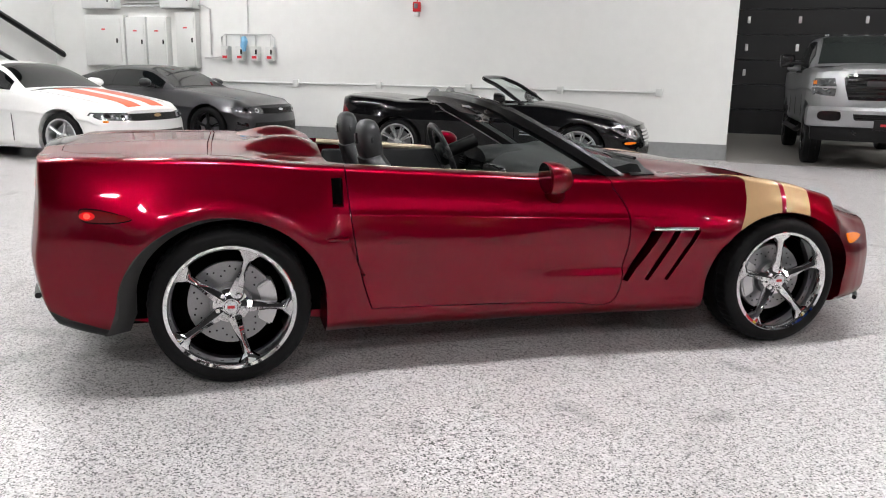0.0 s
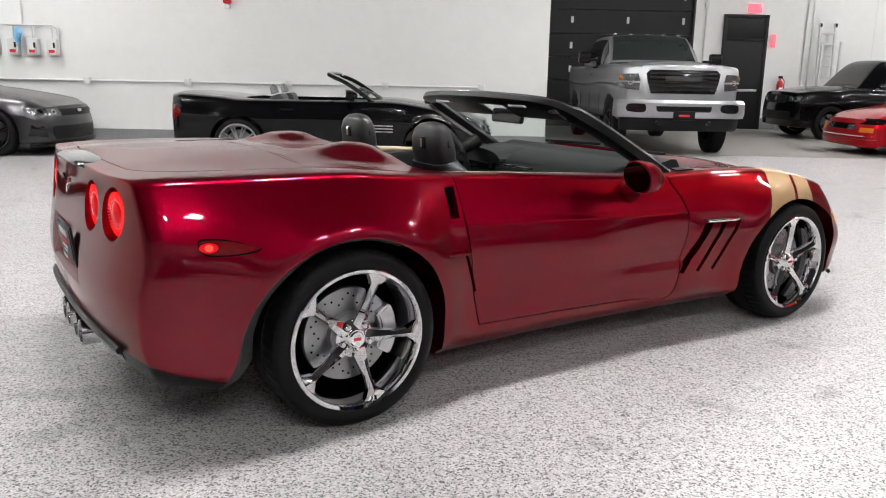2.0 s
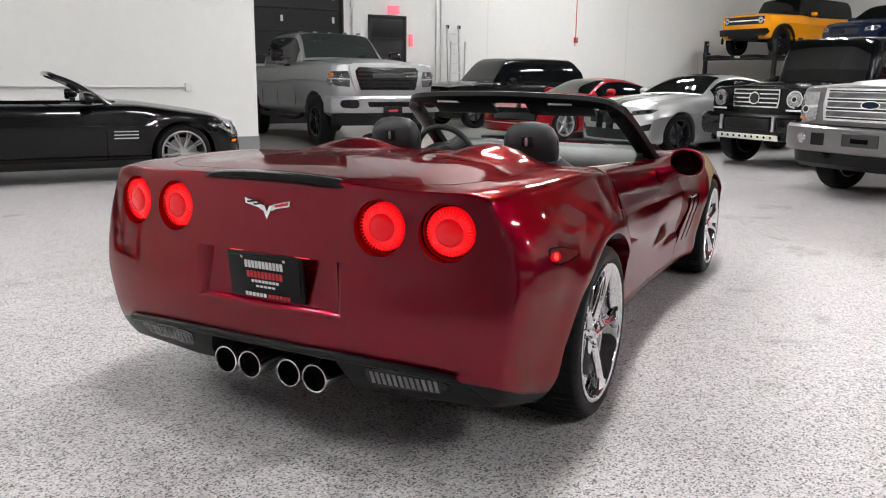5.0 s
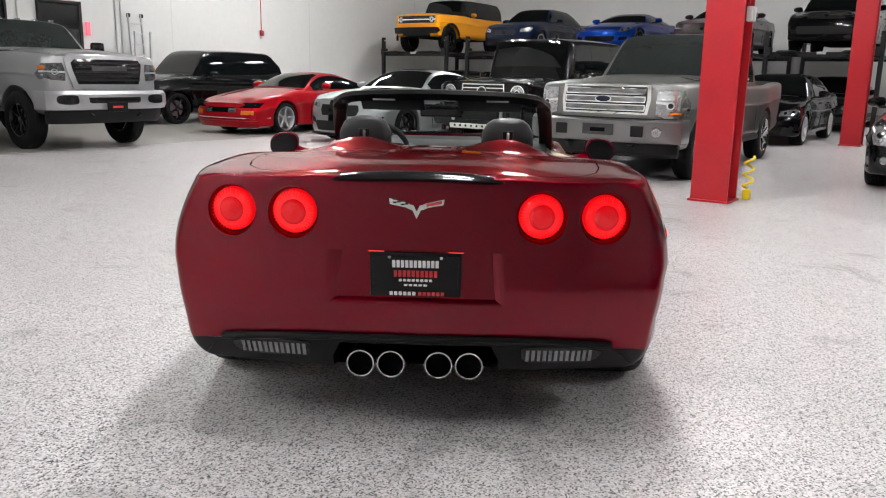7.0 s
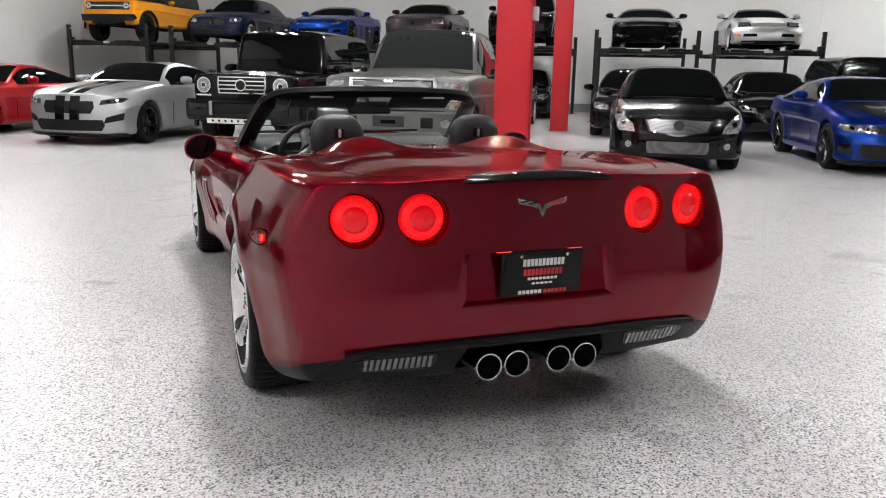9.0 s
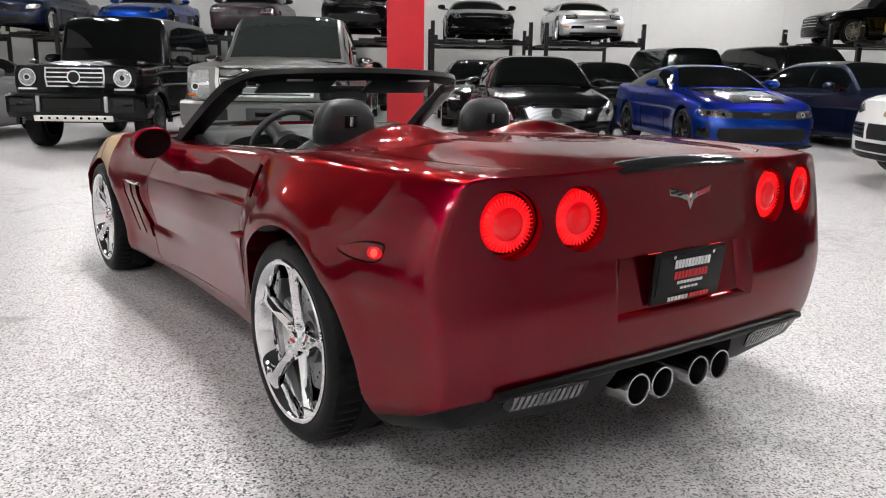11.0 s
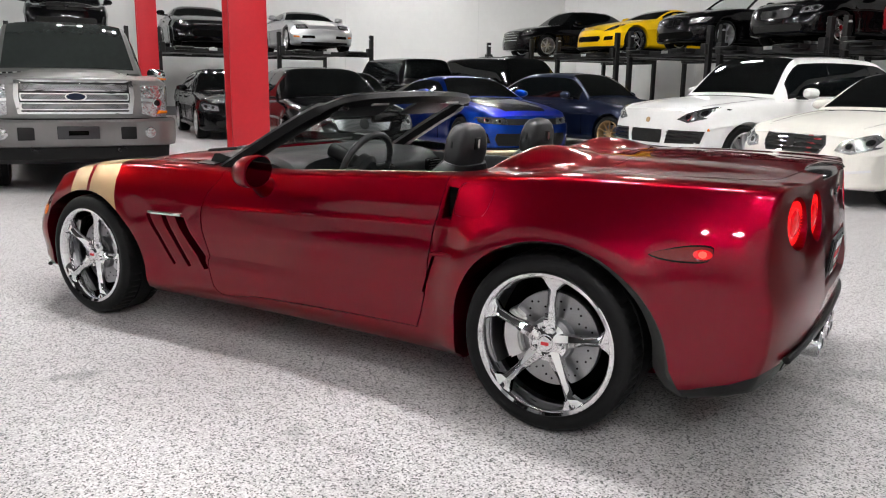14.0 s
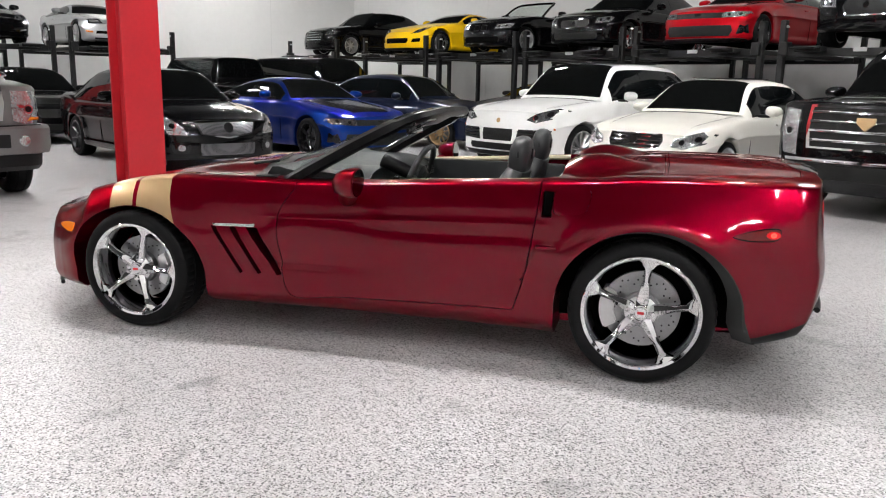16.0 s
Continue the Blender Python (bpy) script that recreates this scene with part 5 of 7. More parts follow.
    for sgn in (1, -1):
        part("latch_pad", box((-0.145, sgn * 0.33, 1.158), (0.05, 0.13, 0.014), 0.005), ALU, T)
        part("latch_hook", box((-0.11, sgn * 0.555, 1.150), (0.05, 0.05, 0.04), 0.012), BLKG, T)
        part("visor", box((-0.03, sgn * 0.29, 1.130), (0.15, 0.38, 0.014), 0.006, 2, Matrix.Rotation(0.5, 4, "Y")), LEATHER, T)
    gv, gf = [], []
    NU, NV = 24, 12
    for i in range(NU + 1):
        s = 2 * i / NU - 1
        for j in range(NV + 1):
            t = j / NV
            lo = Vector((0.56 + 0.26 * (1 - s * s), 0.665 * s, 0.795 + 0.06 * (1 - s * s)))
            hi = Vector((-0.12 - 0.045 * (1 - s * s), 0.545 * s, 1.152 + 0.033 * (1 - s * s)))
            gv.append(lo.lerp(hi, t) + Vector((0.03, 0, 0.04)) * (4 * t * (1 - t)) * 0.6)
    gf = [(i * (NV + 1) + j, (i + 1) * (NV + 1) + j, (i + 1) * (NV + 1) + j + 1, i * (NV + 1) + j + 1) for i in range(NU) for j in range(NV)]
    wg = part("windscreen", fix((gv, gf)), GLASS, T, "clear raked windscreen")
    wg.visible_shadow = False
    part("cowl_panel", strip(base, list(np.linspace(-0.72, 0.72, 25)), lambda y: 0.575 + 0.09 * (1 - (y / 0.72) ** 2), lambda y: 0.70 + 0.12 * (1 - (y / 0.72) ** 2), 3, 0.006), BLK, T)
    for y0 in (0.55, -0.05):
        part("wiper", fix(tube([(0.80, y0, 0.895), (0.70, y0 - 0.10, 0.905), (0.62 + 0.18 * (1 - ((y0 - 0.5) / 0.7) ** 2), y0 - 0.48, 0.91)], 0.009, 6)), BLK, T)
    for sgn in (1, -1):
        vs, fs = [], []
        st = [(x - 0.09, q) for x, q in ((0.115, 0.86), (0.12, 0.96), (0.145, 1.0), (0.18, 0.94), (0.215, 0.72), (0.235, 0.40), (0.24, 0.05))]
        for x, q in st:
            for i in range(28):
                a = 2 * math.pi * i / 28
                c, s = math.cos(a), math.sin(a)
                vs.append((x, sgn * (0.968 + 0.088 * q * math.copysign(abs(c) ** 0.8, c)), 0.872 + 0.070 * q * math.copysign(abs(s) ** 0.8, s) - 0.01 * c))
        for i in range(len(st) - 1):
            fs += [(i * 28 + j, i * 28 + (j + 1) % 28, (i + 1) * 28 + (j + 1) % 28, (i + 1) * 28 + j) for j in range(28)]
        fs += [tuple(range(28)), tuple(range((len(st) - 1) * 28, len(st) * 28))]
        mr = part("door_mirror", fix((vs, fs)), RED, T, "red door mirror")
        part("mirror_glass", fix([(0.0225, sgn * (0.968 + 0.080 * math.cos(2 * math.pi * i / 24)), 0.872 + 0.065 * math.sin(2 * math.pi * i / 24) - 0.01 * math.cos(2 * math.pi * i / 24)) for i in range(24)] and ([(0.0225, sgn * (0.968 + 0.080 * math.cos(2 * math.pi * i / 24)), 0.872 + 0.065 * math.sin(2 * math.pi * i / 24) - 0.01 * math.cos(2 * math.pi * i / 24)) for i in range(24)], [tuple(range(24))])), MIRROR, mr, "mirror glass with a dark reflection in its colour")
        part("mirror_foot", fix(tube([(0.14, sgn * 0.80, 0.775), (0.125, sgn * 0.86, 0.80), (0.11, sgn * 0.905, 0.825), (0.10, sgn * 0.95, 0.85)], [0.055, 0.042, 0.034, 0.034], 14)), RED, mr)
    part("rear_view_mirror", box((0.04, 0.0, 1.09), (0.03, 0.26, 0.075), 0.022, 3, Matrix.Rotation(0.15, 4, "Y")), BLKG, T)
    part("mirror_mount", fix(tube([(0.05, 0, 1.095), (0.09, 0, 1.14)], 0.014, 8)), BLK, T)
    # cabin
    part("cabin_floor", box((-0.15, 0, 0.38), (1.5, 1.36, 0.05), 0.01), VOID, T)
    part("rear_bulkhead", box((-0.90, 0, 0.64), (0.04, 1.30, 0.52), 0.015), LEATHER, T)
    dash = prism(smooth_poly([(0.64, 0.42), (0.66, 0.860), (0.50, 0.880), (0.30, 0.876), (0.17, 0.848), (0.12, 0.785), (0.15, 0.66), (0.28, 0.56), (0.32, 0.42)], 4), "y", -0.66, 0.66)
    db = part("dashboard", dash, DASHM, T, "charcoal dashboard with round vents", sharp=50)
    part("cluster_hood", fix(moved(prism(smooth_poly([(0.20, 0.0), (0.18, 0.055), (0.0, 0.075), (-0.18, 0.055), (-0.20, 0.0)], 4), "x", 0.10, 0.36), Matrix.Translation((0, 0.37, 0.815)))), DASHM, db)
    part("cluster_face", box((0.115, 0.37, 0.815), (0.02, 0.33, 0.09), 0.01), BLKG, db)
    part("centre_panel", box((0.13, 0.0, 0.66), (0.10, 0.30, 0.30), 0.02, 3), BLK, db)
    for y in (0.62, 0.075, -0.075, -0.56):
        v = part("air_vent", box((0.105, y, 0.785), (0.03, 0.13, 0.07), 0.012, 2), BLKG, db)
        for q in range(4):
            part("vent_slat", box((0.088, y, 0.762 + 0.015 * q), (0.01, 0.11, 0.004)), BLK, v)
    part("console", box((-0.30, 0, 0.50), (0.95, 0.22, 0.20), 0.04, 3), DASHM, T)
    part("shift_knob", fix(moved(lathe([(0.0, 0.10), (0.022, 0.095), (0.026, 0.07), (0.012, 0.04), (0.018, 0.0), (0.04, -0.02)], 16, "z", False), Matrix.Translation((-0.08, 0, 0.62)))), LEATHER, T)
    sw = new("steering_wheel")
    sw.parent = T
    sw.matrix_basis = pose(-0.10, 0.37, 0.845, 0, -22, 0)
    part("wheel_rim", fix(tube([(0, 0.182 * math.cos(2 * math.pi * i / 36), 0.182 * math.sin(2 * math.pi * i / 36)) for i in range(36)], 0.0165, 10, True)), LEATHER, sw)
    part("airbag_pad", fix(lathe([(0.0, -0.035), (0.05, -0.03), (0.072, -0.01), (0.07, 0.03), (0.0, 0.03)], 24, "x", False)), DASHM, sw)
    for a in (0.0, math.pi, -math.pi / 2):
        part("wheel_spoke", fix(tube([(0.0, 0.06 * math.cos(a), 0.06 * math.sin(a)), (0.0, 0.175 * math.cos(a), 0.175 * math.sin(a))], 0.017, 8)), ALU if a == -math.pi / 2 else DASHM, sw)
    part("column", fix(tube([(0.02, 0, 0), (0.22, 0, 0.0)], 0.04, 12)), BLK, sw)
    for y in (0.37, -0.37):
        s = seat(None)
        s.name = "bucket_seat"
        s.parent = T
        s.matrix_basis = pose(0, y, 0)
    # wheels
    rr = wheel_meshes("hero_rear", 0.339, 0.264, 0.315, 5, "star", 156)
    ff = wheel_meshes("hero_front", 0.325, 0.250, 0.275, 5, "star", 156)
    add_wheel(T, rr, RA, 0.945, 0.339, CHROME, True, -6, brake=0)
    add_wheel(T, rr, RA, -0.945, 0.339, CHROME, True, -20, brake=180)
    add_wheel(T, ff, FA, 0.925, 0.325, CHROME, True, -17, brake=180)
    add_wheel(T, ff, FA, -0.925, 0.325, CHROME, True, 4, brake=0)
    return T

# ---- the parked cars ----
def dense(poly, step=0.07):
    """Points added along a polygon's edges."""
    out = []
    for a, b in zip(poly, list(poly[1:]) + [poly[0]]):
        k = max(1, int(math.hypot(b[0] - a[0], b[1] - a[1]) / step))
        out += [(lerp(a[0], b[0], i / k), lerp(a[1], b[1], i / k)) for i in range(k)]
    return out


def car(name, label, cat, m, L, W, H, wb, fo, R, body, nose=0.66, hood=0.95, belt=0.95, deck=0.98, cowl=0.85, rf=0.15, rr=-0.9, gx=-1.7, zb=0.22, sq=0.0, bow=0.22, bowr=0.14, roofw=0.66, rim=None, finish=None,
        spokes=5, style="solid", glassm=None, pillars=(-0.35,), front=(), roof=None, bed=None, open_top=False, hoodm=None, mirror=None, seams=(), group="parked cars", lean=0.10, arch_gap=0.05, arch_trim=None, crown=0.03, tail=None, handles=True, stripes=(), boxtail=0.0):
    """One parked car: a lofted body with cut wheel arches, a glazed cabin, wheels and fitted lamps and grilles. x runs forward from mid-wheelbase."""
    T = thing(name, label, cat, m, group)
    xf = wb / 2 + fo
    xr = xf - L
    ra, fa, hw = -wb / 2, wb / 2, W / 2
    kx = [xr, xr + 0.18, lerp(xr, ra, 0.75), ra, lerp(ra, fa, 0.35), lerp(ra, fa, 0.75), fa, lerp(fa, xf, 0.55), xf - 0.1, xf]
    fW = curve(kx, [hw * lerp(0.92, 0.97, sq), hw * 0.97, hw * 0.995, hw, hw * 0.985, hw * 0.985, hw, hw * 0.985, hw * lerp(0.94, 0.97, sq), hw * lerp(0.88, 0.95, sq)])
    tz = [deck - 0.03, deck, lerp(deck, belt, 0.5), belt, belt, lerp(belt, hood, 0.8), lerp(hood, nose, 0.28), lerp(hood, nose, 0.62), nose + 0.02, nose]
    fT = curve(kx, tz)
    fB = curve([xr, xr + 0.3, ra, fa, xf - 0.25, xf], [zb + 0.10, zb + 0.04, zb, zb, zb, zb + 0.03])

    def section(x):
        w, zt, z0 = float(fW(x)), float(fT(x)), float(fB(x))
        w *= min(1.0, 0.95 + 0.05 * math.sqrt(min(1.0, max(0.0, x - xr) / 0.10))) * min(1.0, 0.95 + 0.05 * math.sqrt(min(1.0, max(0.0, xf - x) / 0.10)))
        h = zt - z0
        a, b = lerp(0.80, 0.90, sq), lerp(0.91, 0.965, sq)
        k = float(smoothstep(cowl - 0.15, cowl + 0.25, x)) * float(1 - smoothstep(xf - 0.40, xf - 0.12, x))
        cr = crown + lerp(0.008, 0.045, sq) * k
        dip = lerp(0.005, 0.018, sq) * k
        c = z0 + 0.66 * h
        return [(0, zt + cr), (0.30 * w, zt + cr * 0.92), (0.44 * w, zt + cr * 0.80), (0.51 * w, zt + cr * 0.80 - dip * 1.2), ((a - 0.10) * w, zt + 0.008 - dip), (a * w, zt + 0.006), (b * w, zt - lerp(0.024, 0.014, sq)), (lerp(0.955, 0.988, sq) * w, zt - lerp(0.085, 0.05, sq)),
                (lerp(0.990, 0.996, sq) * w, c + 0.03), (w, c), (0.989 * w, c - 0.018), (0.983 * w, c - 0.05), (0.967 * w, z0 + 0.32 * h), (0.957 * w, z0 + 0.19 * h), (0.968 * w, z0 + 0.12 * h), (0.952 * w, z0 + 0.04 * h), (0.90 * w, z0), (0.5 * w, z0 - 0.005), (0, z0 - 0.005)]

    def flare(A):
        """Lips swelling out round the wheel arches."""
        x, y, z = A[..., 0], A[..., 1], A[..., 2]
        out = np.sign(y) * smoothstep(0.72 * hw, 0.90 * hw, np.abs(y))
        for cx in (ra, fa):
            r = np.hypot(x - cx, z - R)
            A[..., 1] += out * lerp(0.024, 0.030, sq) * np.exp(-((r - R - 0.09) / 0.075) ** 2) * smoothstep(zb, zb + 0.05, z) * (1 - smoothstep(belt - 0.14, belt - 0.02, z))
        return A[..., 2]

    lo, hi = zb, max(nose, 0.4)

    def front_f(y, z):
        t = np.clip((z - lo) / (hi - lo), 0, 1)
        return xf - bow * (np.abs(y) / hw) ** 2.4 - lean * t ** 2.5 - 0.05 * (1 - t) ** 3

    def rear_f(y, z):
        t = np.clip((z - lo) / (deck - lo), 0, 1)
        return xr + bowr * (np.abs(y) / hw) ** 2.6 + 0.06 * t ** 2 + 0.08 * (1 - t) ** 2
    xs = np.concatenate([np.linspace(xr, xr + 0.2, 7), np.linspace(xr + 0.27, xf - 0.27, 56), np.linspace(xf - 0.2, xf, 7)])
    sh = Shell(loft(xs, section, (2, 2, 1, 2, 2, 2, 2, 2, 2, 2, 2, 2, 2, 2, 1, 2, 2, 1), rear_f, front_f, xr + 0.45, xf - 0.45, flare), front_f)
    steps = []
    for s in (1, -1):
        for c in (ra, fa):
            steps.append(("DIFFERENCE", prism(arch(c, R, R + arch_gap, R + arch_gap, 18), "y", s * hw * 0.62, s * (hw + 0.4))))
    if bed:
        steps.append(("DIFFERENCE", box(((bed[0] + bed[1]) / 2, 0, deck), (bed[1] - bed[0], W - 0.28, 0.9))))
    if open_top:
        steps.append(("DIFFERENCE", prism(smooth_poly([(gx, 0.0), (gx, hw * 0.72), (cowl - 0.05, hw * 0.70), (cowl + 0.05, 0.0), (cowl - 0.05, -hw * 0.70), (gx, -hw * 0.72)], 4), "z", 0.42, 2.0)))
    bd = part("body", sh.dress(cut(sh.me.copy(), steps)), body, T)
    # underbody and well boxes: near-black, with the shade under the car in their colour
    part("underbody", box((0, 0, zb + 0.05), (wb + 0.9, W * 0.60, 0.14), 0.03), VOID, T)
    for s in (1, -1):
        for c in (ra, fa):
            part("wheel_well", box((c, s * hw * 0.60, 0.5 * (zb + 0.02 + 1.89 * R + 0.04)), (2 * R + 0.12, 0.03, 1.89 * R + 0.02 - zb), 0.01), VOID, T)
            if arch_trim:
                part("arch_flare", fix(tube([(c + (R + arch_gap + 0.025) * math.cos(a), s * (hw + 0.012), R + (R + arch_gap + 0.025) * math.sin(a)) for a in np.linspace(-0.1, math.pi + 0.1, 16)], 0.045, 6)), arch_trim, T)
    # cabin
    bw, zbelt = hw * 0.915, belt
    if not open_top:
        zr = curve(sorted((gx, rr, lerp(rr, rf, 0.5), rf, cowl)), [belt + 0.01 + boxtail, H - 0.025, H, H - 0.03, hood + 0.01])

        def G(x, u):
            """u: 0 top middle, 0.5 roof edge, 1 belt; its sign is the side."""
            z = float(zr(x))
            t = min(1.0, max(0.0, (z - belt) / (H - belt)))
            zb2 = min(belt - 0.03, z - 0.02)
            ww = min(bw, float(fW(x)) * 0.925)
            rw = lerp(ww * 0.97, hw * roofw, t)
            a = abs(u)
            k = a / 0.5 if a < 0.5 else 1.0
            if a <= 0.5:
                y, zz = rw * 0.965 * k, z + 0.03 * (1 - k ** 2) * 0.6 - 0.035 * t * k ** 6
            else:
                q = (a - 0.5) / 0.5
                bulge = 0.03 * math.sin(math.pi * q) * t
                y, zz = lerp(rw * 0.965 + 0.02 * min(1, q * 6) * t, ww, q ** 0.85) + bulge, lerp(z - 0.035 * t, zb2, q)
            return Vector((x, math.copysign(y, u) if u else 0.0, zz))

        def sheet(x0, x1, u0, u1, nx, nu, off, skew=0.0):
            vs = []
            for i in range(nx + 1):
                for j in range(nu + 1):
                    x, u = lerp(x0, x1, i / nx), lerp(u0, u1, j / nu)
                    p = G(x, u)
                    if off:
                        e = 0.01
                        d = (G(x + e, u) - G(x - e, u)).cross(G(x, u + e) - G(x, u - e))
                        d.normalize()
                        if d.z < 0 and abs(d.z) > abs(d.y) or d.y * p.y < 0 and abs(d.y) >= abs(d.z):
                            d = -d
                        p = p + d * off
                    vs.append(p)
            fs = [(i * (nu + 1) + j, (i + 1) * (nu + 1) + j, (i + 1) * (nu + 1) + j + 1, i * (nu + 1) + j + 1) for i in range(nx) for j in range(nu)]
            return vs, fs

        def pane(nm, x0, x1, u0, u1, mt, nx=10, nu=8, off=0.005):
            a, b = sheet(x0, x1, u0, u1, nx, nu, off), sheet(x0, x1, u0, u1, nx, nu, -0.01)
            k = len(a[0])
            n1 = nu + 1
            rim_ = [j for j in range(n1)] + [i * n1 + nu for i in range(1, nx + 1)] + [nx * n1 + j for j in range(nu - 1, -1, -1)] + [i * n1 for i in range(nx - 1, 0, -1)]
            fs = list(a[1]) + [tuple(q + k for q in f[::-1]) for f in b[1]] + [(p, q, q + k, p + k) for p, q in zip(rim_, rim_[1:] + rim_[:1])]
            return part(nm, fix((a[0] + b[0], fs)), mt, T)
        part("cabin", fix(sheet(gx, cowl, -1.0, 1.0, 44, 40, 0)), roof or body, T)
        gm = glassm or TINT
        pane("windscreen", rf + 0.03, cowl - 0.05, -0.47, 0.47, TINTL if glassm is None else gm, 10, 12)
        pane("rear_window", gx + 0.06 + (0.10 if boxtail else 0), rr - 0.02, -0.42, 0.42, gm)
        ends = [cowl - 0.24] + list(pillars) + [gx + 0.22 if not boxtail else gx + 0.16]
        for s in (1, -1):
            pane("window_trim", ends[-1] - 0.01, ends[0] + 0.02, s * 0.545, s * 0.94, BLKG, 24, 5, 0.003)
            for a, b in zip(ends, ends[1:]):
                if a - b > 0.15:
                    pane("side_window", b + 0.02, a - 0.02, s * 0.56, s * 0.92, gm, 10, 4, 0.006)
    else:
        fr = smooth_poly([(cowl + 0.02, hw * 0.80, hood - 0.02), (lerp(cowl, rf, 0.55), hw * 0.74, lerp(hood, H, 0.62)), (rf + 0.06, hw * 0.68, H - 0.04), (rf, hw * 0.56, H - 0.01), (rf - 0.02, 0, H)], 4, False)
        fr = fr + [(p[0], -p[1], p[2]) for p in fr[-2::-1]]
        part("windscreen_frame", fix(tube(fr, 0.028, 8)), BLKG, T)
        vs = []
        for i in range(13):
            s = i / 6 - 1
            for j in range(7):
                vs.append(Vector((cowl + 0.03 + 0.16 * (1 - s * s), hw * 0.78 * s, hood - 0.01)).lerp(Vector((rf - 0.01, hw * 0.58 * s, H - 0.01)), j / 6))
        w = part("windscreen", fix((vs, [(i * 7 + j, (i + 1) * 7 + j, (i + 1) * 7 + j + 1, i * 7 + j + 1) for i in range(12) for j in range(6)])), GLASS, T)
        w.visible_shadow = False
        part("dashboard", box((cowl - 0.25, 0, hood - 0.14), (0.4, W * 0.68, 0.25), 0.06, 3), DASHM, T)
        part("cabin_floor", box(((gx + cowl) / 2, 0, 0.45), (cowl - gx - 0.1, W * 0.66, 0.05), 0.01), VOID, T)
        for y in (0.37, -0.37):
            part("seat_back", box((gx + 0.36, y, 0.74), (0.20, 0.48, 0.50), 0.08, 4, Matrix.Rotation(-0.28, 4, "Y")), LEATHER, T)
            part("head_restraint", fix(tube([(gx + 0.26, y - 0.11, 1.0), (gx + 0.24, y - 0.09, 1.07), (gx + 0.23, y, 1.09), (gx + 0.24, y + 0.09, 1.07), (gx + 0.26, y + 0.11, 1.0)], 0.035, 8)), BASEM, T, "pale grey padded head hoop")
    # mirrors, handles
    mx = mirror or (cowl - 0.42)
    for s in (1, -1):
        mm = part("door_mirror", mirror_shell(mx, s * (hw + 0.105), belt + 0.085, s), body if body is not GUNP else CHROME, T)
        part("mirror_arm", box((mx + 0.02, s * (hw - 0.01), belt + 0.02), (0.07, 0.16, 0.04), 0.012), BLK, mm)
        if handles:
            for hx in [p - 0.02 + 0.14 for p in pillars[:2]]:
                loc, nn = sh.ray((hx, s * 3, belt - 0.12), (0, -s, 0))
                part("door_handle", box(loc + nn * 0.012, (0.19, 0.03, 0.03), 0.010, 2), body, T)
        for sx in seams:
            zt = float(fT(sx)) - 0.03
            part("door_seam", sh.patch([(sx - 0.004, zb + 0.10), (sx + 0.004, zb + 0.10), (sx + 0.004, zt * 0.7), (sx + 0.004, zt), (sx - 0.004, zt), (sx - 0.004, zt * 0.7)], "y", s, rings=1, off=0.0015, thick=0.004), VOID, T)
    # lamps, grilles and trim laid on the nose: (name, outline in y and z, material, both sides, raise, label)
    for nm, poly, mt, both, off, lab in front:
        for s in ((1, -1) if both else (1,)):
            pp = poly if s > 0 else mirror_y(poly)
            ob = part(nm, sh.patch(dense(pp), "x", 1, off=off, thick=0.02, rings=4), mt, T, lab)
            if nm == "headlight" and mt in (LENS, LENSD):
                q = np.array(pp)
                c, h = q.mean(0), np.ptp(q[:, 1])
                w = np.ptp(q[:, 0])
                for k in ((-0.2, 0.2) if w > 1.5 * h else (0.0,)):
                    cc = (c[0] + k * w, c[1] + k * s * (np.polyfit(q[:, 0] * s, q[:, 1], 1)[0] if w > 0.1 else 0) * w)
                    part("lamp_ring", sh.patch(circle(cc[0], cc[1], 0.30 * min(h, 0.16), 14), "x", 1, off=off + 0.002, thick=0.004, rings=2), CHROME, ob)
                    part("lamp_bulb", sh.patch(circle(cc[0], cc[1], 0.21 * min(h, 0.16), 14), "x", 1, off=off + 0.005, thick=0.004, rings=2), BLKG, ob)
    for nm, poly, mt, both, off, lab in stripes:
        for s in ((1, -1) if both else (1,)):
            pp = poly if s > 0 else [(p[0], -p[1]) for p in poly][::-1]
            part(nm, sh.patch(dense(pp), "z", 1, off=off + 0.002, thick=0.004, rings=8), mt, T, lab)
    if not open_top:
        part("cowl_panel", sh.patch(dense([(cowl - 0.06, -0.66 * hw), (cowl + 0.07, -0.60 * hw), (cowl + 0.12, 0.0), (cowl + 0.07, 0.60 * hw), (cowl - 0.06, 0.66 * hw)]), "z", 1, off=0.006, thick=0.006), BLK, T)
    for s in (1, -1):
        a, b = (cowl + 0.05, 0.80 * hw), (xf - 0.42, 0.66 * hw)
        part("hood_seam", sh.patch(dense([(a[0], s * a[1]), (b[0], s * b[1]), (b[0], s * (b[1] - 0.008)), (a[0], s * (a[1] - 0.008))]), "z", 1, off=0.0015, thick=0.004, rings=1), VOID, T)
    tl = tail or [(hw * 0.55, deck - 0.22), (hw * 0.90, deck - 0.24), (hw * 0.92, deck - 0.10), (hw * 0.6, deck - 0.10)]
    for s in (1, -1):
        part("tail_lamp", sh.patch(tl if s > 0 else mirror_y(tl), "x", -1, off=0.004, thick=0.02), REDLENS, T, "red tail lamp")
    # wheels
    rim = rim or R * 0.74
    me = wheel_meshes((round(R, 3), round(rim, 3), spokes, style), R, rim, 0.26, spokes, style, 32)
    for c in (fa, ra):
        for s in (1, -1):
            add_wheel(T, me, c, s * (hw - 0.015), R, finish or ALU, spin=random.uniform(0, 70))
    return T, sh


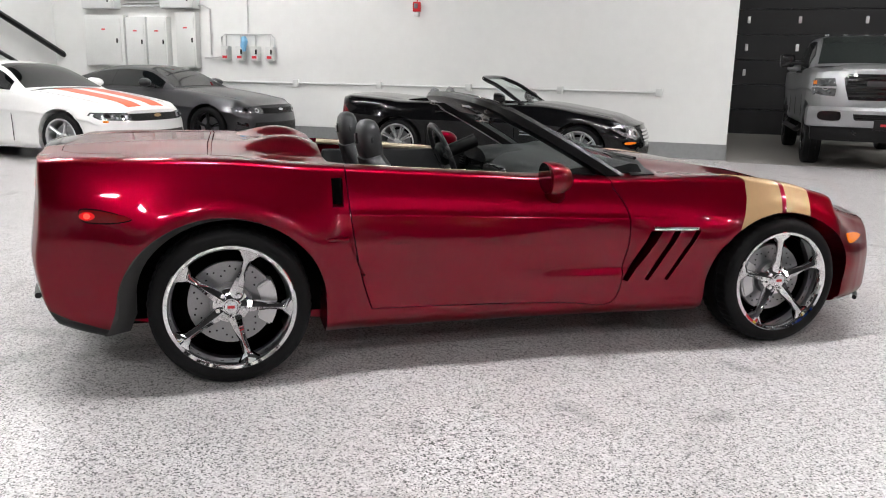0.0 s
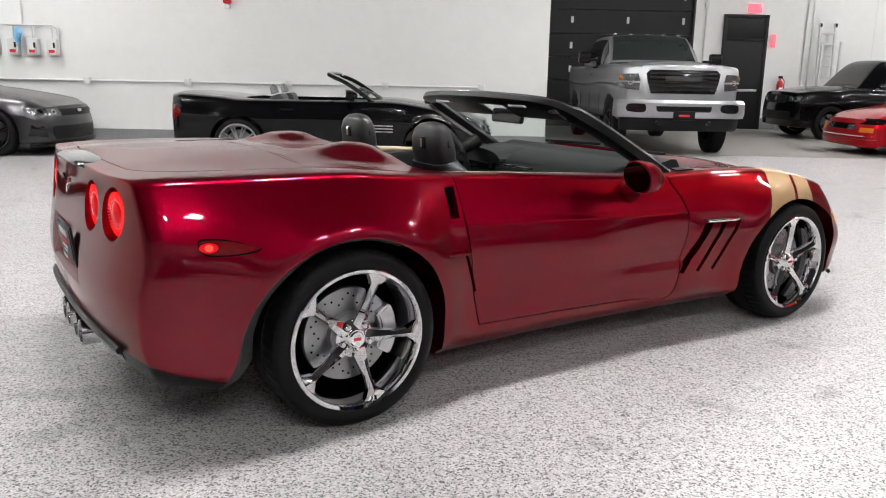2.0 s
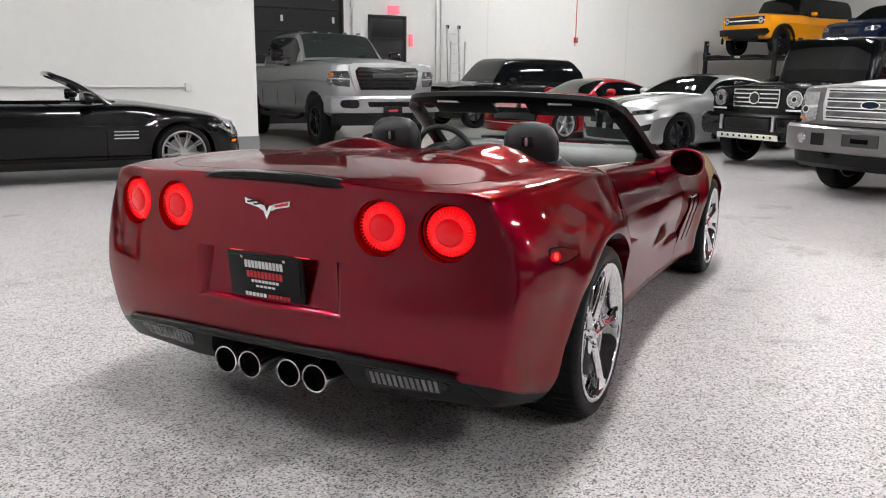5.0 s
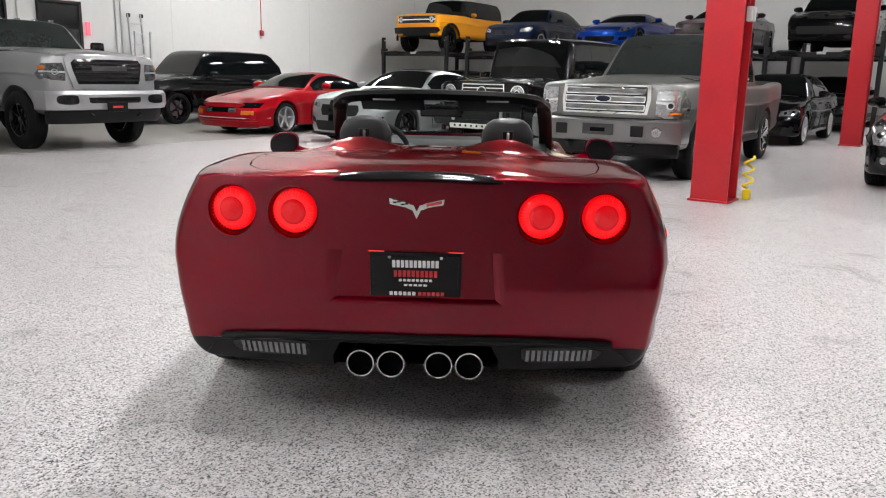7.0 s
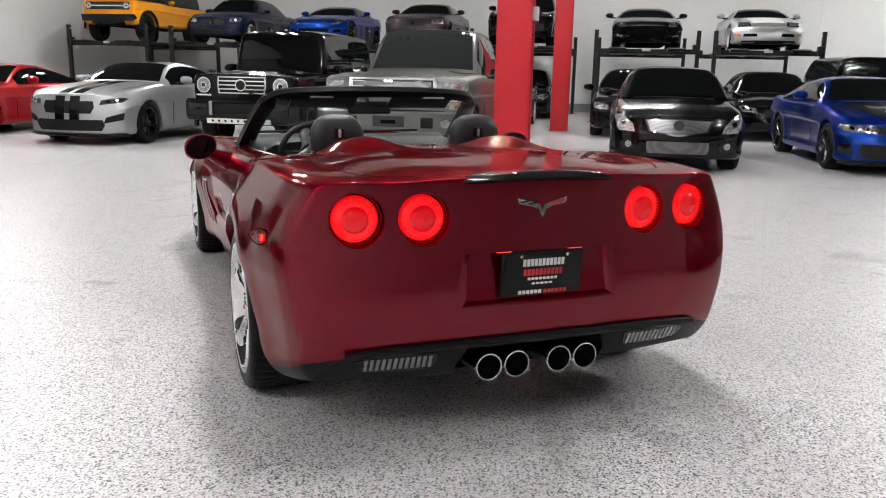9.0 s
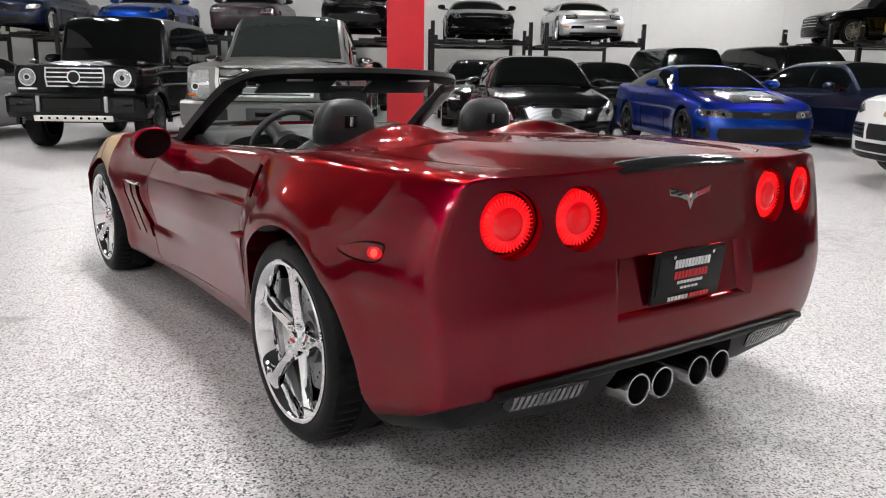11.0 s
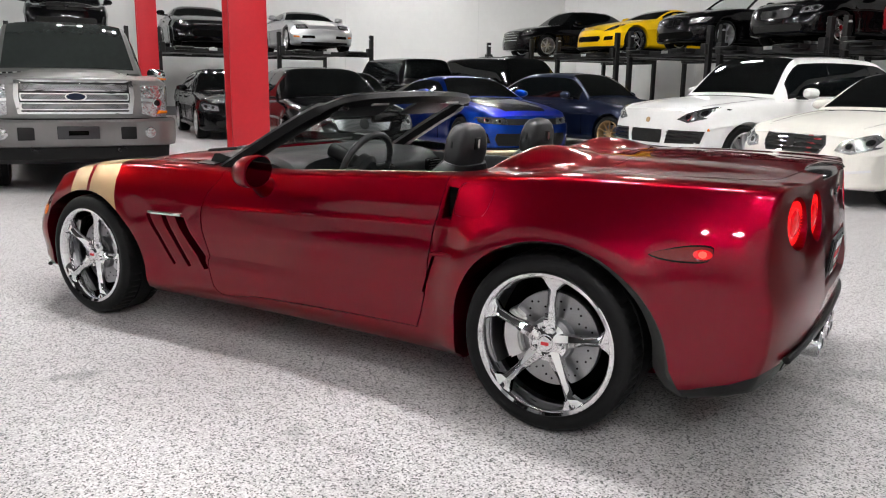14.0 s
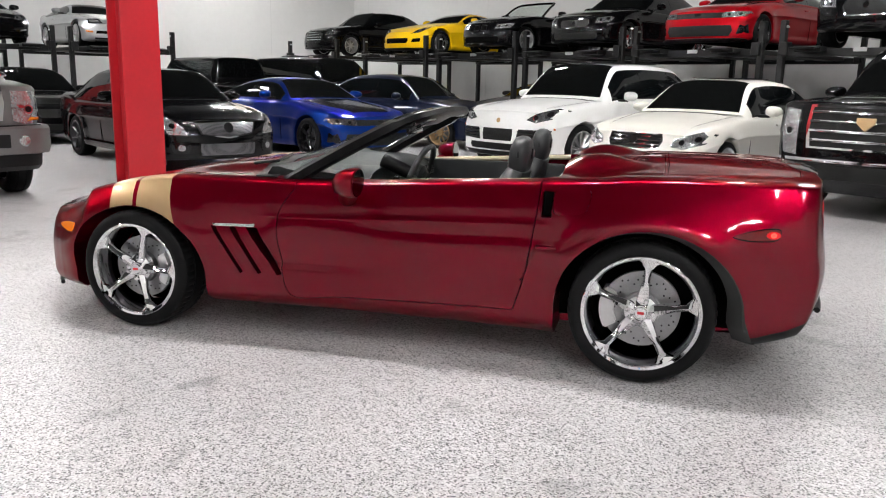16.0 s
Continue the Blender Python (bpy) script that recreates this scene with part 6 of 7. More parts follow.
def mirror_shell(x, y, z, s):
    """A rounded mirror housing with a flat rear face and a tapered nose."""
    vs, fs, n = [], [], 20
    st = [(-0.055, 0.90), (-0.045, 1.0), (0.0, 1.0), (0.05, 0.86), (0.09, 0.55), (0.105, 0.12)]
    for dx, q in st:
        for i in range(n):
            a = 2 * math.pi * i / n
            c, k = math.cos(a), math.sin(a)
            vs.append((x + dx + 0.02 * c * q, y + s * 0.115 * q * math.copysign(abs(c) ** 0.75, c), z + 0.072 * q * math.copysign(abs(k) ** 0.75, k) * (1 - 0.18 * c)))
    for i in range(len(st) - 1):
        fs += [(i * n + j, i * n + (j + 1) % n, (i + 1) * n + (j + 1) % n, (i + 1) * n + j) for j in range(n)]
    fs += [tuple(range(n)), tuple(range((len(st) - 1) * n, len(st) * n))]
    return fix((vs, fs))


def bars(y0, y1, z0, z1, n, mt, th=0.022, off=0.012, nm="grille_bar", lab=""):
    """Horizontal grille bars."""
    out = []
    for i in range(n):
        z = lerp(z0, z1, (i + 0.5) / n)
        out.append((nm, [(y0, z - th / 2), (y1, z - th / 2), (y1, z + th / 2), (y0, z + th / 2)], mt, False, off, lab))
    return out


def ring_poly(y0, y1, z0, z1, c=0.0):
    return [(y0 + c, z0), (y1 - c, z0), (y1, (z0 + z1) / 2), (y1 - c * 0.5, z1), (y0 + c * 0.5, z1), (y0, (z0 + z1) / 2)]


def grille(y, z0, z1, mt, off=0.004, c=0.03, lab="", nm="grille"):
    return (nm, ring_poly(-y, y, z0, z1, c), mt, False, off, lab)


def badge(z, mt, r=0.05, off=0.02, ry=None):
    return ("badge", circle(0, z, r, 14, ry), mt, False, off, "")


def plate(z, mt=BLKG, w=0.16, h=0.08, off=0.025):
    return ("front_plate", [(-w, z - h), (w, z - h), (w, z + h), (-w, z + h)], mt, False, off, "")


def swept(prof, xf, bow, hw, back, n=26):
    """A profile of (forward, z) points swept along the nose's plan curve and round both corners."""
    plan = [(xf - bow - back, -hw, 0.3)] + [(xf - bow * abs(q) ** 2.4 - (0.06 if abs(q) > 0.99 else 0), hw * q, 1.0) for q in np.linspace(-1, 1, n)] + [(xf - bow - back, hw, 0.3)]
    vs, k = [], len(prof)
    for x, y, f in plan:
        q = y / hw
        for dx, z in prof:
            vs.append((x + dx * f, y + (dx * 0.35 * math.copysign(1, q) if abs(q) > 0.95 else 0), z))
    fs = [(i * k + j, i * k + (j + 1) % k, i * k + k + (j + 1) % k, i * k + k + j) for i in range(len(plan) - 1) for j in range(k)]
    fs += [tuple(range(k)), tuple(range(len(vs) - k, len(vs)))]
    return fix((vs, fs))


def hexgrille(y, z0, z1):
    m = (z0 + z1) / 2
    return [(-y * 0.86, z0), (y * 0.86, z0), (y * 0.96, m), (y, z1 - 0.06), (y * 0.90, z1), (-y * 0.90, z1), (-y, z1 - 0.06), (-y * 0.96, m)]


# lifted silver pickup in the loading bay
ram_front = [("grille_surround", hexgrille(0.70, 0.99, 1.49), RAMP, False, 0.030, "silver grille surround"), ("grille", hexgrille(0.61, 1.05, 1.43), BLKG, False, 0.040, "black grille")] + bars(-0.55, 0.55, 1.08, 1.41, 5, BLK, 0.030, 0.054) + [
    ("grille_badge", ring_poly(-0.30, 0.30, 1.255, 1.325, 0.0), GREYP, False, 0.066, ""),
    ("headlight", [(0.71, 1.10), (0.98, 1.12), (1.0, 1.20), (0.98, 1.36), (0.73, 1.37), (0.70, 1.25)], LENSD, True, 0.018, "clear dark headlight"), ("lamp_divider", [(0.70, 1.215), (0.99, 1.225), (0.99, 1.25), (0.70, 1.245)], RAMP, True, 0.030, ""), ("amber_lamp", [(0.955, 1.27), (0.99, 1.27), (0.99, 1.33), (0.96, 1.33)], AMBER, True, 0.026, ""),
    ("hood_lip", [(-0.80, 1.475), (0.80, 1.475), (0.70, 1.515), (-0.70, 1.515)], RAMP, False, 0.022, "")]
RX, RB = 3.79 / 2 + 1.02, 0.14
ram, _ = car("pickup_truck", "lifted silver crew cab pickup truck with black wheels", "pickup truck", room(3.68, 12.05, 0, -90), 5.95, 2.04, 2.12, 3.79, 1.02, 0.47, RAMP, nose=1.47, hood=1.56, belt=1.46, deck=1.52, cowl=0.95, rf=0.35, rr=-1.05, gx=-1.22, zb=0.58, sq=1.0, bow=RB, bowr=0.03, roofw=0.74,
             rim=0.26, finish=BLKG, spokes=8, glassm=TRUCKG, pillars=(-0.25,), front=ram_front, bed=(-2.85, -1.30), lean=0.06, arch_gap=0.08, crown=0.03, boxtail=0.4, seams=(0.80, -0.25, -1.22))
part("bumper", swept([(0.0, 0.93), (0.10, 0.95), (0.15, 0.90), (0.16, 0.74), (0.13, 0.66), (0.0, 0.64)], RX, RB, 1.015, 0.30), RAMP, ram, "silver steel bumper")
part("air_dam", swept([(0.0, 0.655), (0.115, 0.655), (0.10, 0.50), (0.05, 0.44), (-0.02, 0.44)], RX - 0.02, RB, 0.96, 0.10), BLK, ram)
part("bumper_intake", swept([(0.10, 0.85), (0.168, 0.85), (0.168, 0.76), (0.10, 0.76)], RX, RB * 0.35, 0.55, 0.0, 12), BLK, ram)
for k in range(3):
    part("intake_slat", swept([(0.15, 0.79 + 0.022 * k), (0.174, 0.79 + 0.022 * k), (0.174, 0.80 + 0.022 * k), (0.15, 0.80 + 0.022 * k)], RX, RB * 0.35, 0.54, 0.0, 10), BLKG, ram)
for s in (1, -1):
    part("fog_lamp", fix(moved(prism(smooth_poly([(-0.14, -0.055), (0.13, -0.065), (0.15, 0.04), (0.10, 0.07), (-0.14, 0.06)], 3), "x", -0.03, 0.012), pose(RX - RB * 0.52 + 0.155, s * 0.775, 0.815, 0, 0, s * 14))), BLKG, ram, "dark fog lamp recess")
    part("tow_hook", fix(tube([(RX + 0.10, s * 0.44, 0.60), (RX + 0.17, s * 0.44, 0.58), (RX + 0.17, s * 0.40, 0.56), (RX + 0.10, s * 0.40, 0.56)], 0.018, 6)), BLK, ram)
    part("tow_mirror", box((0.62, s * 1.26, 1.66), (0.13, 0.24, 0.22), 0.05, 3), BLKG, ram)
    part("mirror_bracket", box((0.66, s * 1.10, 1.62), (0.06, 0.20, 0.05), 0.015, 2), BLK, ram)
    part("side_step", fix(tube([(1.2, s * 0.98, 0.56), (1.05, s * 1.04, 0.50), (-1.1, s * 1.04, 0.50), (-1.25, s * 0.98, 0.56)], 0.045, 8)), BLK, ram)
    part("hood_vent", box((1.35, s * 0.40, 1.575), (0.30, 0.12, 0.02), 0.008, 1, Matrix.Rotation(0.05, 4, "Y")), BLK, ram)
part("front_plate", box((RX + 0.175, 0, 0.70), (0.02, 0.36, 0.15), 0.006), BLK, ram)
part("plate_print", box((RX + 0.187, 0, 0.70), (0.006, 0.18, 0.035)), PRINTR, ram)
for y in (-0.62, -0.32, 0.0, 0.32, 0.62):
    part("roof_marker", box((0.22, y, 2.125), (0.10, 0.07, 0.04), 0.012), LENS, ram)

# grey pickup beside the column
ford_front = [("grille_frame", ring_poly(-0.60, 0.60, 0.86, 1.22, 0.03), CHROME, False, 0.012, "chrome grille frame"), ("grille_void", ring_poly(-0.55, 0.55, 0.885, 1.195, 0.02), MESHM, False, 0.022, "")]
for zz in (0.94, 1.04, 1.14):
    ford_front += [("bar_frame", ring_poly(-0.54, 0.54, zz - 0.040, zz + 0.040, 0.01), CHROME, False, 0.034, "chrome grille bar"), ("mesh_bar", ring_poly(-0.525, 0.525, zz - 0.027, zz + 0.027, 0.01), WEAVE, False, 0.040, "bright mesh insert")]
ford_front += [badge(1.04, NAVYP, 0.095, 0.062, 0.036), badge(1.04, CHROME, 0.11, 0.056, 0.045),
    ("grille_shell", [(-0.66, 0.83), (0.66, 0.83), (0.66, 1.25), (-0.66, 1.25)], GUNP, False, 0.004, ""),
    ("headlight", [(0.67, 0.86), (0.80, 0.82), (0.96, 0.84), (0.98, 1.0), (0.96, 1.17), (0.67, 1.17)], LENS, True, 0.010, "large clear headlight"), ("lamp_step", [(0.665, 1.00), (0.80, 0.99), (0.80, 1.02), (0.665, 1.03)], CHROME, True, 0.016, ""), ("turn_lamp", [(0.82, 0.85), (0.94, 0.86), (0.95, 0.895), (0.85, 0.895)], AMBER, True, 0.017, "")]
FX, FB = 3.68 / 2 + 0.95, 0.12
f150, _ = car("pickup_truck", "dark grey crew cab pickup truck with chrome grille", "pickup truck", room(8.44, 1.5, 0, 181), 5.9, 2.0, 1.97, 3.68, 0.95, 0.41, GUNP, nose=1.21, hood=1.29, belt=1.22, deck=1.28, cowl=0.95, rf=0.25, rr=-1.05, gx=-1.2, zb=0.42, sq=0.95, bow=FB, bowr=0.03, roofw=0.74,
              rim=0.27, finish=CHROME, spokes=6, glassm=TRUCKG, pillars=(-0.3,), front=ford_front, bed=(-2.8, -1.30), lean=0.06, arch_gap=0.06, crown=0.03, boxtail=0.4, seams=(0.80, -0.3, -1.2), arch_trim=None)
part("bumper", swept([(0.0, 0.80), (0.11, 0.815), (0.14, 0.78), (0.14, 0.60), (0.11, 0.52), (0.0, 0.50)], FX, FB, 0.975, 0.28), GUNP, f150, "grey painted bumper")
part("air_dam", swept([(0.0, 0.51), (0.08, 0.51), (0.06, 0.38), (0.0, 0.33), (-0.05, 0.33)], FX - 0.02, FB, 0.93, 0.10), BLK, f150)
part("bumper_step", swept([(0.06, 0.822), (0.125, 0.822), (0.125, 0.806), (0.06, 0.806)], FX, FB, 0.90, 0.0, 18), BLK, f150, "black bumper top pad")
for s in (1, -1):
    part("bumper_inset", fix(moved(box((0, 0, 0), (0.03, 0.34, 0.14), 0.012), pose(FX + 0.128 - 0.02, s * 0.42, 0.66, 0, 0, -s * 4))), BLK, f150)
    part("fog_lamp", fix(moved(lathe([(0.0, 0.012), (0.05, 0.010), (0.062, 0.0), (0.062, -0.03), (0.0, -0.03)], 20, "x", False), pose(FX - FB * 0.47 + 0.135, s * 0.74, 0.66, 0, 0, s * 13))), LENS, f150, "round fog lamp")
    part("tow_hook", fix(tube([(FX + 0.02, s * 0.46, 0.50), (FX + 0.13, s * 0.46, 0.48), (FX + 0.13, s * 0.40, 0.47), (FX + 0.02, s * 0.40, 0.47)], 0.016, 6)), BLK, f150)
    part("mirror_turn_lamp", box((0.62, s * 1.16, 1.24), (0.03, 0.12, 0.03), 0.008), AMBER, f150)
    part("side_step", fix(tube([(1.2, s * 0.95, 0.42), (-1.3, s * 0.95, 0.42)], 0.06, 8)), BLK, f150)
part("winch_plate", box((FX + 0.135, 0, 0.67), (0.025, 0.42, 0.14), 0.02, 3), GREYP, f150)
part("winch_slot", box((FX + 0.147, 0, 0.665), (0.012, 0.20, 0.05), 0.004), VOID, f150)

# boxy black off-roader
g_front = [("grille_frame", ring_poly(-0.42, 0.42, 0.90, 1.17, 0.02), CHROME, False, 0.014, ""), ("grille_void", ring_poly(-0.395, 0.395, 0.92, 1.15, 0.02), MESHM, False, 0.02, "")] + bars(-0.39, 0.39, 0.94, 1.13, 3, CHROME, 0.02, 0.03) + [("badge", circle(0, 1.035, 0.095, 20), CHROME, False, 0.045, "round chrome badge"), ("badge_inner", circle(0, 1.035, 0.075, 20), BLKG, False, 0.05, ""),
    ("headlight", circle(0.66, 1.03, 0.105, 20), LENS, True, 0.03, "round headlight"), ("headlight_rim", circle(0.66, 1.03, 0.125, 20), CHROME, True, 0.024, ""), ("led_strip", [(0.54, 0.86), (0.80, 0.86), (0.80, 0.885), (0.54, 0.885)], PAPER, True, 0.02, ""), ]
GX = 2.85 / 2 + 0.72
gw, _ = car("off_road_car", "tall boxy black off-road car with chrome grille", "suv", room(9.65, 4.45, 0, 180), 4.55, 1.86, 1.98, 2.85, 0.72, 0.40, BLACKP, nose=1.17, hood=1.23, belt=1.22, deck=1.24, cowl=0.64, rf=0.45, rr=-2.05, gx=-2.22, zb=0.40, sq=1.0, bow=0.05, bowr=0.03, roofw=0.82, rim=0.27, finish=GREYP, spokes=5, style="twin",
            pillars=(-0.25, -1.15), front=g_front, lean=0.02, boxtail=0.5, arch_trim=BLKG, crown=0.03, mirror=0.40)
part("bumper", swept([(0.0, 0.80), (0.12, 0.81), (0.16, 0.77), (0.16, 0.54), (0.12, 0.47), (0.0, 0.45)], GX, 0.10, 0.93, 0.25), BLACKP, gw, "black bumper")
part("intake", box((GX + 0.155, 0, 0.66), (0.03, 0.80, 0.16), 0.012), MESHM, gw)
part("skid_plate", box((GX + 0.135, 0, 0.47), (0.03, 1.10, 0.085), 0.015, 2, Matrix.Rotation(0.25, 4, "Y")), CREAM, gw, "pale skid plate with holes")
for i in range(9):
    part("skid_hole", fix(moved(lathe([(0.0, 0.004), (0.020, 0.004), (0.020, -0.02), (0.0, -0.02)], 12, "x", False), Matrix.Translation((GX + 0.152, -0.44 + 0.11 * i, 0.475)))), VOID, gw)
for s in (1, -1):
    part("bumper_strut", box((GX + 0.155, s * 0.47, 0.67), (0.03, 0.05, 0.22), 0.008), ALU, gw)
    part("side_intake", box((GX + 0.13, s * 0.70, 0.65), (0.05, 0.32, 0.20), 0.02, 2, Matrix.Rotation(-s * 0.10, 4, "Z")), BLKG, gw)
    part("turn_pod", box((1.62, s * 0.78, 1.25), (0.12, 0.10, 0.05), 0.02, 2), LENSD, gw)
    part("side_pipe", fix(tube([(0.9, s * 0.90, 0.42), (-0.9, s * 0.90, 0.42)], 0.05, 8)), CHROME, gw)


def sport(label, m, body, fr, **k):
    """A low two-door coupe of usual size."""
    d = dict(L=4.8, W=1.9, H=1.36, wb=2.81, fo=0.95, R=0.345, nose=0.70, hood=0.96, belt=0.98, deck=1.02, cowl=0.72, rf=0.02, rr=-0.75, gx=-1.85, zb=0.17, bow=0.30, bowr=0.16, roofw=0.62, pillars=(-0.55,), seams=(0.55, -0.62), spokes=5, style="twin", finish=BLKG)
    d.update(k)
    return car("coupe_car", label, "car", m, body=body, front=fr, **d)


def camaro_front(body, lens=LENSD, bowtie=CHROME, low=0.24):
    return [grille(0.52, 0.58, 0.68, MESHM, 0.006, 0.04), ("headlight", [(0.50, 0.58), (0.86, 0.60), (0.92, 0.66), (0.90, 0.70), (0.52, 0.69), (0.48, 0.63)], lens, True, 0.010, "narrow headlight"), badge(0.645, bowtie, 0.07, 0.02, 0.022),
            grille(0.70, low, low + 0.20, MESHM, 0.006, 0.06, "dark lower intake", "lower_intake"), ("side_intake", [(0.76, 0.28), (0.90, 0.30), (0.90, 0.46), (0.80, 0.44)], BLKG, True, 0.008, ""), ("splitter", ring_poly(-0.88, 0.88, 0.17, 0.205, 0.02), BLK, False, 0.05, "")]


def hood_stripe(x0, x1, y0, y1, mt, lab):
    return [("stripe", [(x0, y0), (x1, y0 * 0.9), (x1, y1 * 0.9), (x0, y1)], mt, True, 0.002, lab)]


wc, _ = sport("white coupe with twin orange hood stripes", room(-8.65, 5.46, 0, 0), WHITEP, camaro_front(WHITEP, LENSD, GOLD), finish=ALU, style="solid", stripes=hood_stripe(0.85, 2.10, 0.12, 0.42, STRIPE_O, "orange hood stripe"))
part("side_lamp", box((2.05, -0.83, 0.58), (0.16, 0.03, 0.03), 0.008), AMBER, wc)
sport("dark metallic grey coupe parked by the wall", room(-8.27, 8.3, 0, 0), GREYP, camaro_front(GREYP, LENSD), H=1.35, finish=BLKG)
bc, _ = sport("bright blue coupe with a black hood panel", room(9.85, -5.4, 0, 183), BLUEP, camaro_front(BLUEP, LENSD), finish=BLKG, stripes=[("hood_panel", [(0.78, -0.60), (1.50, -0.56), (2.02, -0.40), (2.02, 0.40), (1.50, 0.56), (0.78, 0.60)], BLACKP, False, 0.003, "black hood panel")])
mf = [grille(0.46, 0.52, 0.72, MESHM, 0.008, 0.05, "dark grille"), ("headlight", [(0.54, 0.66), (0.84, 0.70), (0.90, 0.76), (0.84, 0.78), (0.56, 0.74)], LENSD, True, 0.012, "slim headlight"), grille(0.62, 0.24, 0.42, MESHM, 0.006, 0.06, "", "lower_intake"), ("side_intake", [(0.60, 0.36), (0.86, 0.42), (0.88, 0.54), (0.64, 0.46)], BLK, True, 0.008, ""), ("splitter", ring_poly(-0.88, 0.88, 0.16, 0.20, 0.02), BLK, False, 0.05, ""),
      ("nose_stripe", [(0.05, 0.42), (0.22, 0.42), (0.22, 0.80), (0.05, 0.80)], BLACKP, True, 0.012, "")]
mu, _ = sport("silver coupe with twin black racing stripes", room(9.5, 7.45, 0, 181), SILVERP, mf, nose=0.80, hood=1.0, H=1.38, W=1.92, finish=BLKG, stripes=hood_stripe(0.74, 2.18, 0.05, 0.24, BLACKP, "black racing stripe"))
part("roof_stripe", box((-0.3, 0.145, 1.396), (0.62, 0.19, 0.012), 0.004), BLACKP, mu)
part("roof_stripe", box((-0.3, -0.145, 1.396), (0.62, 0.19, 0.012), 0.004), BLACKP, mu)
iroc_f = [grille(0.40, 0.46, 0.56, VOID, 0.006, 0.02), ("headlight", [(0.50, 0.56), (0.86, 0.56), (0.86, 0.66), (0.50, 0.66)], VOID, True, 0.006, "recessed headlight"), ("fog_lamp", [(0.24, 0.46), (0.44, 0.46), (0.44, 0.54), (0.24, 0.54)], LENSD, True, 0.012, ""), ("turn_lamp", [(0.56, 0.42), (0.82, 0.42), (0.82, 0.50), (0.56, 0.50)], AMBER, True, 0.008, ""), ("air_dam", ring_poly(-0.86, 0.86, 0.18, 0.30, 0.03), BRED, False, 0.03, ""), ("trim_line", ring_poly(-0.9, 0.9, 0.345, 0.36), PAPER, False, 0.006, "")]
sport("bright red older coupe with silver wheels", room(9.4, 10.75, 0, 183), BRED, iroc_f, L=4.88, W=1.85, H=1.29, wb=2.57, fo=1.05, nose=0.62, hood=0.92, belt=0.92, deck=0.94, cowl=0.55, rf=-0.15, rr=-0.75, gx=-1.9, bow=0.16, R=0.33, finish=ALU, style="solid", spokes=5, pillars=(-0.7,), seams=(0.45, -0.8))


def saloon(label, m, body, fr, **k):
    d = dict(L=4.85, W=1.86, H=1.46, wb=2.87, fo=0.88, R=0.335, nose=0.74, hood=0.98, belt=0.96, deck=1.04, cowl=0.85, rf=0.18, rr=-0.95, gx=-1.85, zb=0.19, bow=0.26, bowr=0.16, roofw=0.64, pillars=(-0.28, -1.18), seams=(0.75, -0.28, -1.2), spokes=7, finish=ALU)
    d.update(k)
    return car("saloon_car", label, "car", m, body=body, front=fr, **d)


cts = [("grille_frame", [(-0.46, 0.72), (-0.40, 0.56), (0.0, 0.50), (0.40, 0.56), (0.46, 0.72), (0.0, 0.74)], CHROME, False, 0.008, ""), ("grille_mesh", [(-0.43, 0.71), (-0.375, 0.575), (0.0, 0.52), (0.375, 0.575), (0.43, 0.71), (0.0, 0.725)], WEAVE, False, 0.014, "bright woven mesh grille"), badge(0.645, CHROME, 0.07, 0.03),
       ("headlight", [(0.58, 0.55), (0.80, 0.56), (0.86, 0.70), (0.86, 0.80), (0.76, 0.78), (0.62, 0.66)], LENS, True, 0.010, "tall clear headlight"), ("lower_mesh", ring_poly(-0.42, 0.42, 0.27, 0.43, 0.02), WEAVE, False, 0.012, "bright mesh lower grille"), ("fog_lamp", circle(0.66, 0.38, 0.045, 14), LENS, True, 0.014, ""), ("fog_recess", ring_poly(0.54, 0.78, 0.30, 0.45, 0.03), BLKG, True, 0.008, "")]
saloon("glossy black saloon with bright mesh grilles", room(9.2, -2.3, 0, 180), BLACKP, cts, finish=GREYP, glassm=TINTL)
plain = [grille(0.40, 0.52, 0.68, MESHM, 0.008, 0.05), badge(0.60, CHROME, 0.05, 0.02), ("headlight", [(0.54, 0.60), (0.82, 0.62), (0.86, 0.72), (0.80, 0.75), (0.56, 0.70)], LENS, True, 0.010, "clear headlight"), grille(0.62, 0.26, 0.40, MESHM, 0.006, 0.06, "", "lower_intake")]
saloon("black saloon parked in the second row", room(15.6, -4.9, 0, 180), BLACKP, plain, glassm=TINTL)
saloon("black saloon parked behind another black car", room(15.2, -1.85, 0, 180), BLACKP, plain)
saloon("black saloon with silver wheels behind the column", room(15.5, 1.55, 0, 180), BLACKP, plain)
saloon("navy saloon with gold wheels", room(10.2, -8.3, 0, 195), NAVYP, plain, finish=GOLD, spokes=10, H=1.47)
ef = [("grille_frame", ring_poly(-0.40, 0.40, 0.56, 0.76, 0.05), CHROME, False, 0.008, ""), ("grille_void", ring_poly(-0.375, 0.375, 0.575, 0.745, 0.045), MESHM, False, 0.014, "")] + bars(-0.37, 0.37, 0.59, 0.735, 3, CHROME, 0.018, 0.024) + [badge(0.665, CHROME, 0.055, 0.035),
      ("headlight", [(0.50, 0.60), (0.66, 0.57), (0.86, 0.64), (0.90, 0.76), (0.80, 0.79), (0.54, 0.70)], LENS, True, 0.010, "clear angular headlight"), grille(0.60, 0.27, 0.40, MESHM, 0.006, 0.05, "", "lower_intake"), ("led_lamp", [(0.62, 0.36), (0.84, 0.40), (0.84, 0.425), (0.62, 0.39)], PAPER, True, 0.012, "")]
eclass, _ = saloon("pearl white saloon with a dark windscreen", room(2.63, -8.06, 0, 93), CREAM, ef, H=1.47, style="twin", spokes=7)
